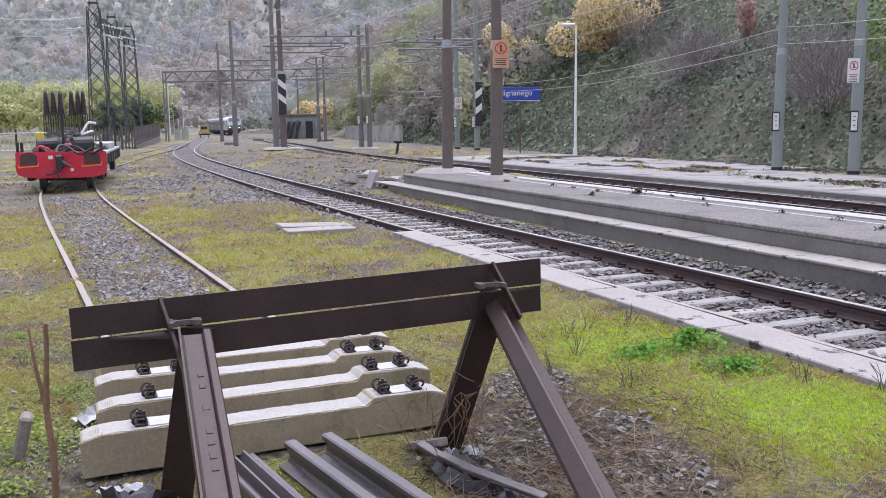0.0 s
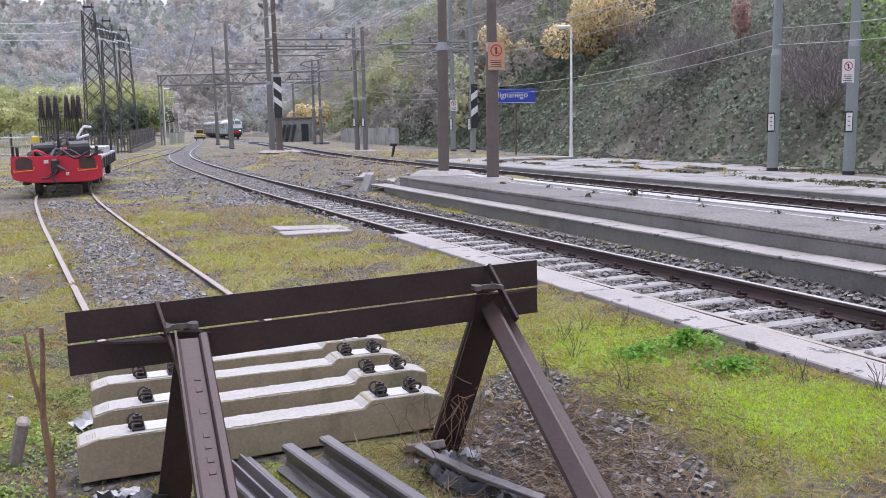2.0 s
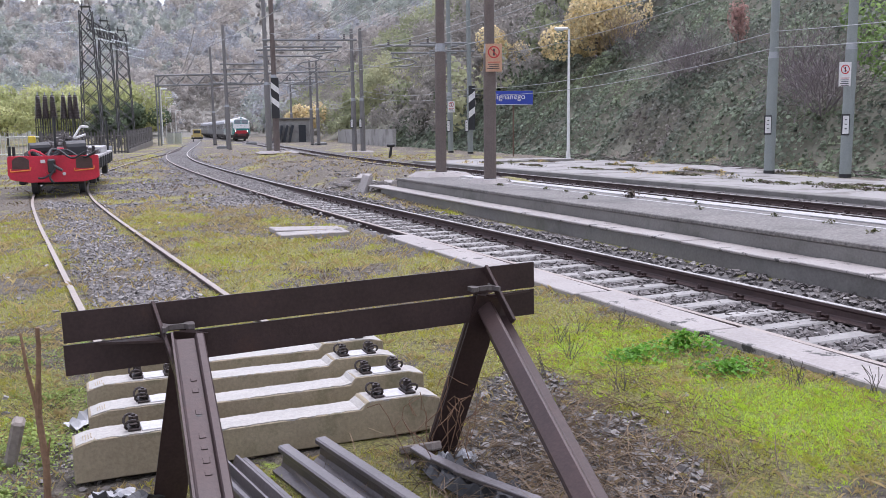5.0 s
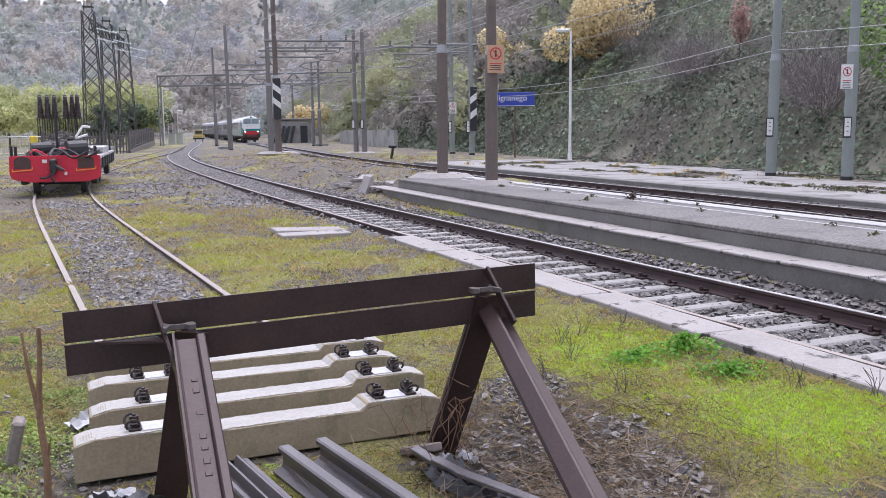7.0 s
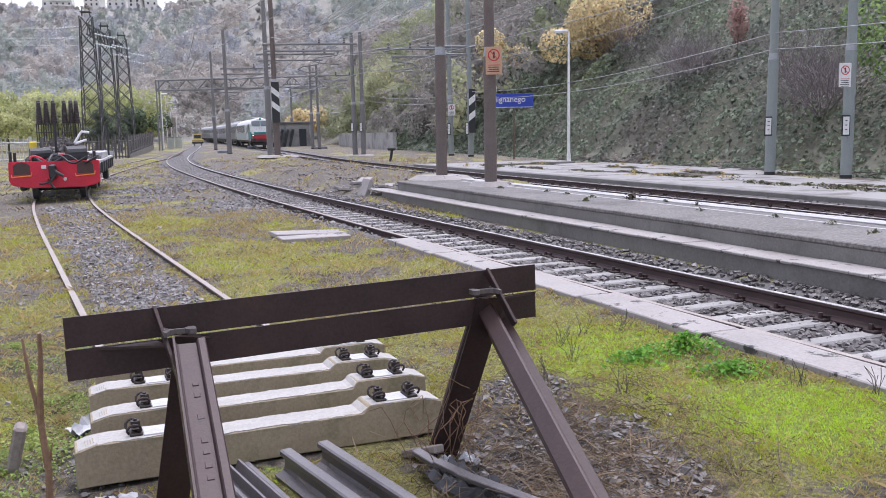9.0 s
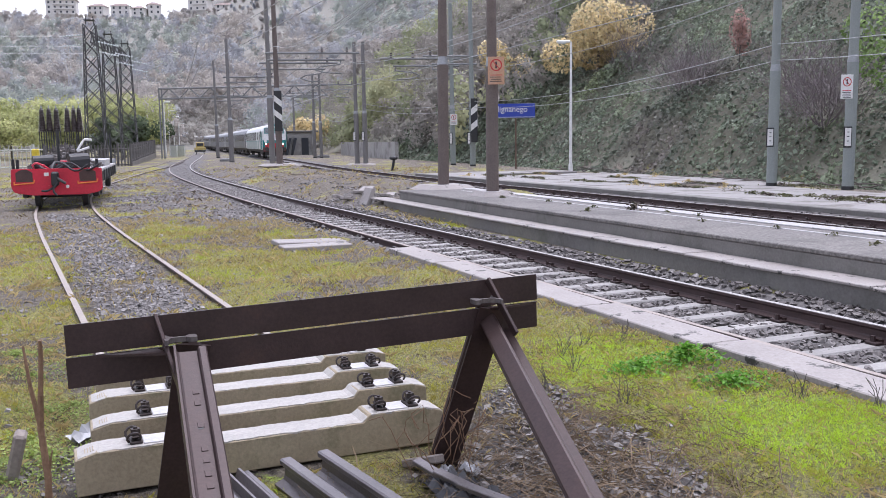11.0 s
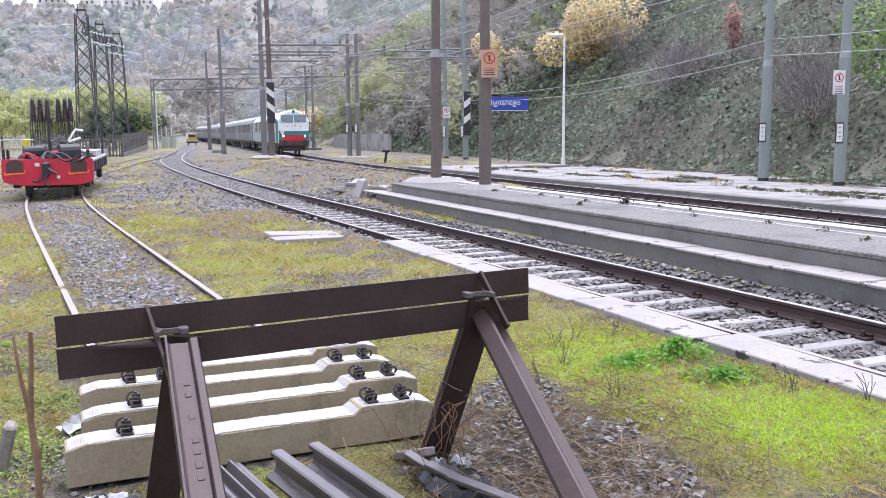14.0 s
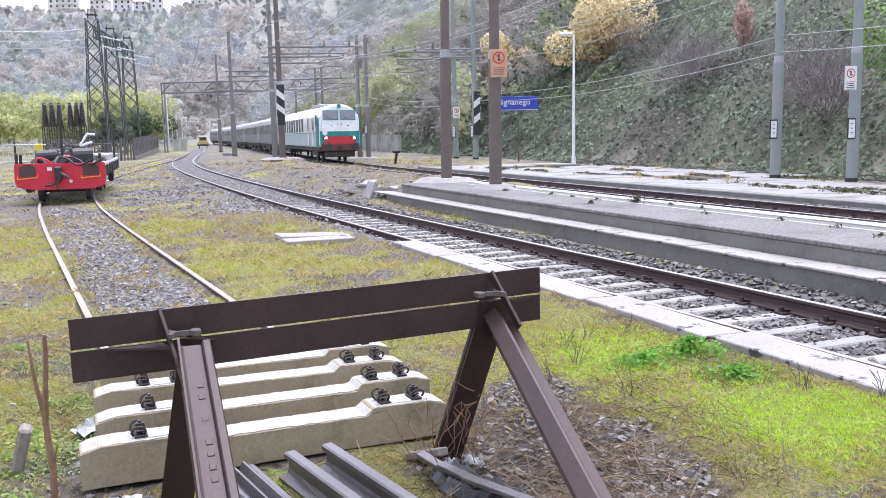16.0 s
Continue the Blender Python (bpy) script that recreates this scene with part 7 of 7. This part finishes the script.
def shell(y0, y1, nose=False):
    bm = bmesh.new()
    ring_pts = SECTION + [(-x, z) for x, z in reversed(SECTION[:-1])]
    stations = [(y0, 1.0, 0.0), (y1, 1.0, 0.0)]
    if nose:
        stations = [(0.0, 0.93, 0.30), (0.25, 0.985, 0.28), (0.9, 1.0, 0.12), (y1, 1.0, 0.0)]
    rings = []
    for y, sc, back in stations:
        rings.append([bm.verts.new((x * sc, y + back * max(0, (z - 2.0) / 1.8), 1.02 + (z - 1.02) * (0.965 if y == 0.0 else 1.0))) for x, z in ring_pts])
    n = len(ring_pts)
    for r0, r1 in zip(rings, rings[1:]):
        for k in range(n):
            bm.faces.new((r0[k], r0[(k + 1) % n], r1[(k + 1) % n], r1[k]))
    bm.faces.new(rings[0][::-1])
    bm.faces.new(rings[-1])
    bmesh.ops.recalc_face_normals(bm, faces=bm.faces)
    return bm


def bogie(top, y):
    b = part("bogie", boxed((0, y, 0.62), (2.3, 3.2, 0.4), None, 0.05), UNDER, top)
    for dy in (-1.25, 1.25):
        for sx in (-0.75, 0.75):
            part("wheel", tube(bmesh.new(), (sx - 0.07, y + dy, 0.46), (sx + 0.07, y + dy, 0.46), 0.46, 0.46, 18), UNDER, b)


def panel(bm, y, z0, z1, x, yw, t=0.02):
    for s in (-1, 1):
        box(bm, (s * x, y, (z0 + z1) / 2), (t, yw, z1 - z0))


def leading_car():
    top = thing("driving_coach", pose(0, 0, 0), "white and teal driving coach with a red front band", "train car", "train")
    body = part("body", shell(0, 25.6, True), TRAIN_WHITE, top)
    for s in (-1, 1):
        part("lower_panel", boxed((s * 1.412, 13.4, 1.5), (0.02, 24.2, 0.9)), TRAIN_PALE, body)
        part("stripe", boxed((s * 1.416, 13.4, 1.98), (0.02, 24.2, 0.05)), TRAIN_TEAL, body)
        part("corner_panel", boxed((s * 1.405, 0.75, 2.0), (0.03, 1.1, 1.9)), TRAIN_TEAL, body)
        part("cab_window", boxed((s * 1.415, 1.1, 2.8), (0.03, 0.6, 0.7), None, 0.01), GLASS, body)
        for k in range(9):
            part("window", boxed((s * 1.414, 8.6 + 1.75 * k, 2.55), (0.02, 1.05, 1.0), None, 0.006), GLASS, body)
        for y in (2.9, 5.2, 24.3):
            door = part("door", boxed((s * 1.415, y, 2.05), (0.02, 0.95, 1.95)), TRAIN_WHITE, body)
            part("door_window", boxed((s * 1.427, y, 2.55), (0.012, 0.45, 0.8)), GLASS, door)
            part("door_gap", boxed((s * 1.42, y - 0.52, 2.05), (0.02, 0.06, 1.95)), BLACK, door)
    # front: teal surround, white mask, windscreens, red band
    part("front_surround", boxed((0, -0.012, 1.56), (2.62, 0.06, 1.06), None, 0.02), TRAIN_TEAL, top)
    tilt = Matrix.Translation((0, -0.05, 2.05)) @ pose(0, 0, 0, -9, 0, 0)
    bm = bmesh.new()
    q = [(-1.2, 0.0), (1.2, 0.0), (1.16, 1.1), (0.95, 1.45), (0.5, 1.6), (-0.5, 1.6), (-0.95, 1.45), (-1.16, 1.1)]
    v0, v1 = [bm.verts.new(tilt @ Vector((x, -0.03, z))) for x, z in q], [bm.verts.new(tilt @ Vector((x, 0.09, z))) for x, z in q]
    bm.faces.new(v0)
    bm.faces.new(v1[::-1])
    for k in range(8):
        bm.faces.new((v0[k], v1[k], v1[(k + 1) % 8], v0[(k + 1) % 8]))
    bmesh.ops.recalc_face_normals(bm, faces=bm.faces)
    mask = part("front_mask", bm, TRAIN_WHITE, top)
    for s in (-1, 1):
        fr = part("windscreen_frame", boxed((s * 0.57, -0.035, 1.07), (1.04, 0.03, 0.66), tilt, 0.012), TRAIN_TEAL, mask)
        part("windscreen", boxed((s * 0.57, -0.05, 1.07), (0.94, 0.02, 0.56), tilt, 0.006), SCREEN, fr)
        bm = bmesh.new()
        tube(bm, tilt @ Vector((s * 0.57 - 0.3, -0.075, 0.95)), tilt @ Vector((s * 0.57 + 0.15, -0.075, 0.78)), 0.014, 0.014, 5)
        part("wiper", bm, BLACK, fr)
        lamp = part("lamp_housing", boxed((s * 0.93, -0.075, 1.63), (0.42, 0.08, 0.2), None, 0.03), BLACK, top)
        part("headlamp", tube(bmesh.new(), (s * 0.93, -0.16, 1.63), (s * 0.93, -0.1, 1.63), 0.075, 0.075, 16), LIGHT, lamp)
        part("buffer", tube(bmesh.new(), (s * 0.87, -0.62, 1.05), (s * 0.87, -0.05, 1.05), 0.11, 0.12, 14), UNDER, top)
        part("buffer_plate", tube(bmesh.new(), (s * 0.87, -0.66, 1.05), (s * 0.87, -0.6, 1.05), 0.24, 0.24, 16), UNDER, top)
        for k in range(2):
            part("emblem_bar", boxed((s * 0.12, -0.036, 0.42 + 0.07 * k), (0.12, 0.01, 0.035), tilt), TRAIN_RED if s > 0 else TRAIN_TEAL, mask)
        part("print_bar", boxed((s * 0.55, -0.036, 0.38), (0.1, 0.01, 0.07), tilt), INK, mask)
    part("round_lamp", tube(bmesh.new(), (-1.0, -0.1, 1.97), (-1.0, -0.03, 1.97), 0.17, 0.17, 18), SIGN_WHITE, top)
    part("round_lamp", tube(bmesh.new(), (0.0, -0.02, 3.72), (0.0, 0.2, 3.72), 0.13, 0.13, 14), TRAIN_TEAL, top)
    bm = bmesh.new()
    q = [(-1.12, 1.74), (1.12, 1.74), (0.98, 1.2), (-0.98, 1.2)]
    v0, v1 = [bm.verts.new((x, -0.09, z)) for x, z in q], [bm.verts.new((x, 0.0, z)) for x, z in q]
    bm.faces.new(v0)
    for k in range(4):
        bm.faces.new((v0[k], v1[k], v1[(k + 1) % 4], v0[(k + 1) % 4]))
    bmesh.ops.recalc_face_normals(bm, faces=bm.faces)
    part("red_band", bm, TRAIN_RED, top)
    part("buffer_beam", boxed((0, -0.03, 1.02), (2.5, 0.12, 0.5), None, 0.03), TRAIN_DARK_RED, top)
    part("snow_plough", boxed((0, 0.16, 0.55), (2.0, 0.2, 0.38), pose(0, 0, 0, 0, 0, 0), 0.03), UNDER, top)
    part("coupling", tube(bmesh.new(), (0, -0.5, 1.0), (0, 0, 1.0), 0.09, 0.1, 10), UNDER, top)
    part("underframe", boxed((0, 12.8, 0.88), (2.5, 24.6, 0.3), None, 0.03), UNDER, top)
    for y in (4.0, 21.6):
        bogie(top, y)
    part("roof_vent", boxed((0, 6.0, 3.9), (1.2, 2.4, 0.2), None, 0.06), TRAIN_ROOF, top)
    return top


TRAIN_DARK_RED = surface("dirty_dark_red", (0.09, 0.03, 0.03), (0.16, 0.06, 0.055), 1.5, 10, (0.5, 0.7), 0.0)


def coach():
    top = thing("coach", pose(0, 0, 0), "grey passenger coach with dark windows behind", "train car", "train")
    body = part("body", shell(0.25, 26.1), TRAIN_GREY, top)
    for s in (-1, 1):
        for k in range(10):
            part("window", boxed((s * 1.414, 3.6 + 2.1 * k, 2.5), (0.02, 1.25, 0.95), None, 0.006), GLASS, body)
        for y in (1.1, 25.2):
            door = part("door", boxed((s * 1.415, y, 2.05), (0.02, 0.9, 1.95)), TRAIN_ROOF, body)
            part("door_window", boxed((s * 1.427, y, 2.55), (0.012, 0.4, 0.8)), GLASS, door)
    bm = bmesh.new()
    q = [(1.1, 3.45), (0.75, 3.7), (0.35, 3.85), (0.0, 3.89)]
    prof = q + [(-x, z) for x, z in reversed(q[:-1])]
    sweep(bm, [(0, 26.05, 0), (0, 0.3, 0)], [(-x, z) for x, z in prof])
    part("roof", bm, TRAIN_ROOF, top)
    part("gangway", boxed((0, 0.1, 2.2), (1.3, 0.5, 2.4), None, 0.05), BLACK, top)
    part("underframe", boxed((0, 13.2, 0.88), (2.5, 25.4, 0.3), None, 0.03), UNDER, top)
    for y in (8.5, 13.5, 17.0):
        part("equipment_box", boxed((0, y, 0.6), (2.5, 2.2, 0.5), None, 0.04), UNDER, top)
    for y in (3.6, 22.6):
        bogie(top, y)
    return top


CARS = [leading_car(), coach()]
for k in range(5):
    CARS.append(copy_thing(CARS[1], pose(0, 0, 0)))


def main_len():
    pts, s = [], 20.0
    while s < 470:
        pts.append(main_at(s))
        s += 1.0
    acc = [0.0]
    for a, b in zip(pts, pts[1:]):
        acc.append(acc[-1] + (b - a).length)
    return pts, acc


M_PTS, M_ACC = main_len()


def along(d):
    for k in range(len(M_ACC) - 1):
        if M_ACC[k + 1] >= d:
            t = (d - M_ACC[k]) / (M_ACC[k + 1] - M_ACC[k])
            return M_PTS[k].lerp(M_PTS[k + 1], t)
    return M_PTS[-1] + (M_PTS[-1] - M_PTS[-2]) * (d - M_ACC[-1])


# distance of the nose along the main track, by seconds
HEAD = [(0.0, 168.0), (2.0, 153.0), (4.0, 138.5), (7.0, 114.0), (9.0, 97.0), (11.5, 78.5), (13.5, 62.5), (14.5, 53.0), (16.0, 38.5)]


def motions():
    for k, car in enumerate(CARS):
        rows = []
        for i in range(33):
            t = i * 0.5
            d = smooth_table(HEAD, t, 0.6) + k * 26.4
            a, b = along(d + 3.6), along(d + 22.6)
            q = (b - a).normalized()
            p = a - q * 3.6
            rows.append((t, pose(p.x, p.y, 0, 0, 0, math.degrees(math.atan2(q.y, q.x)) - 90)))
        walk(car, rows)


motions()
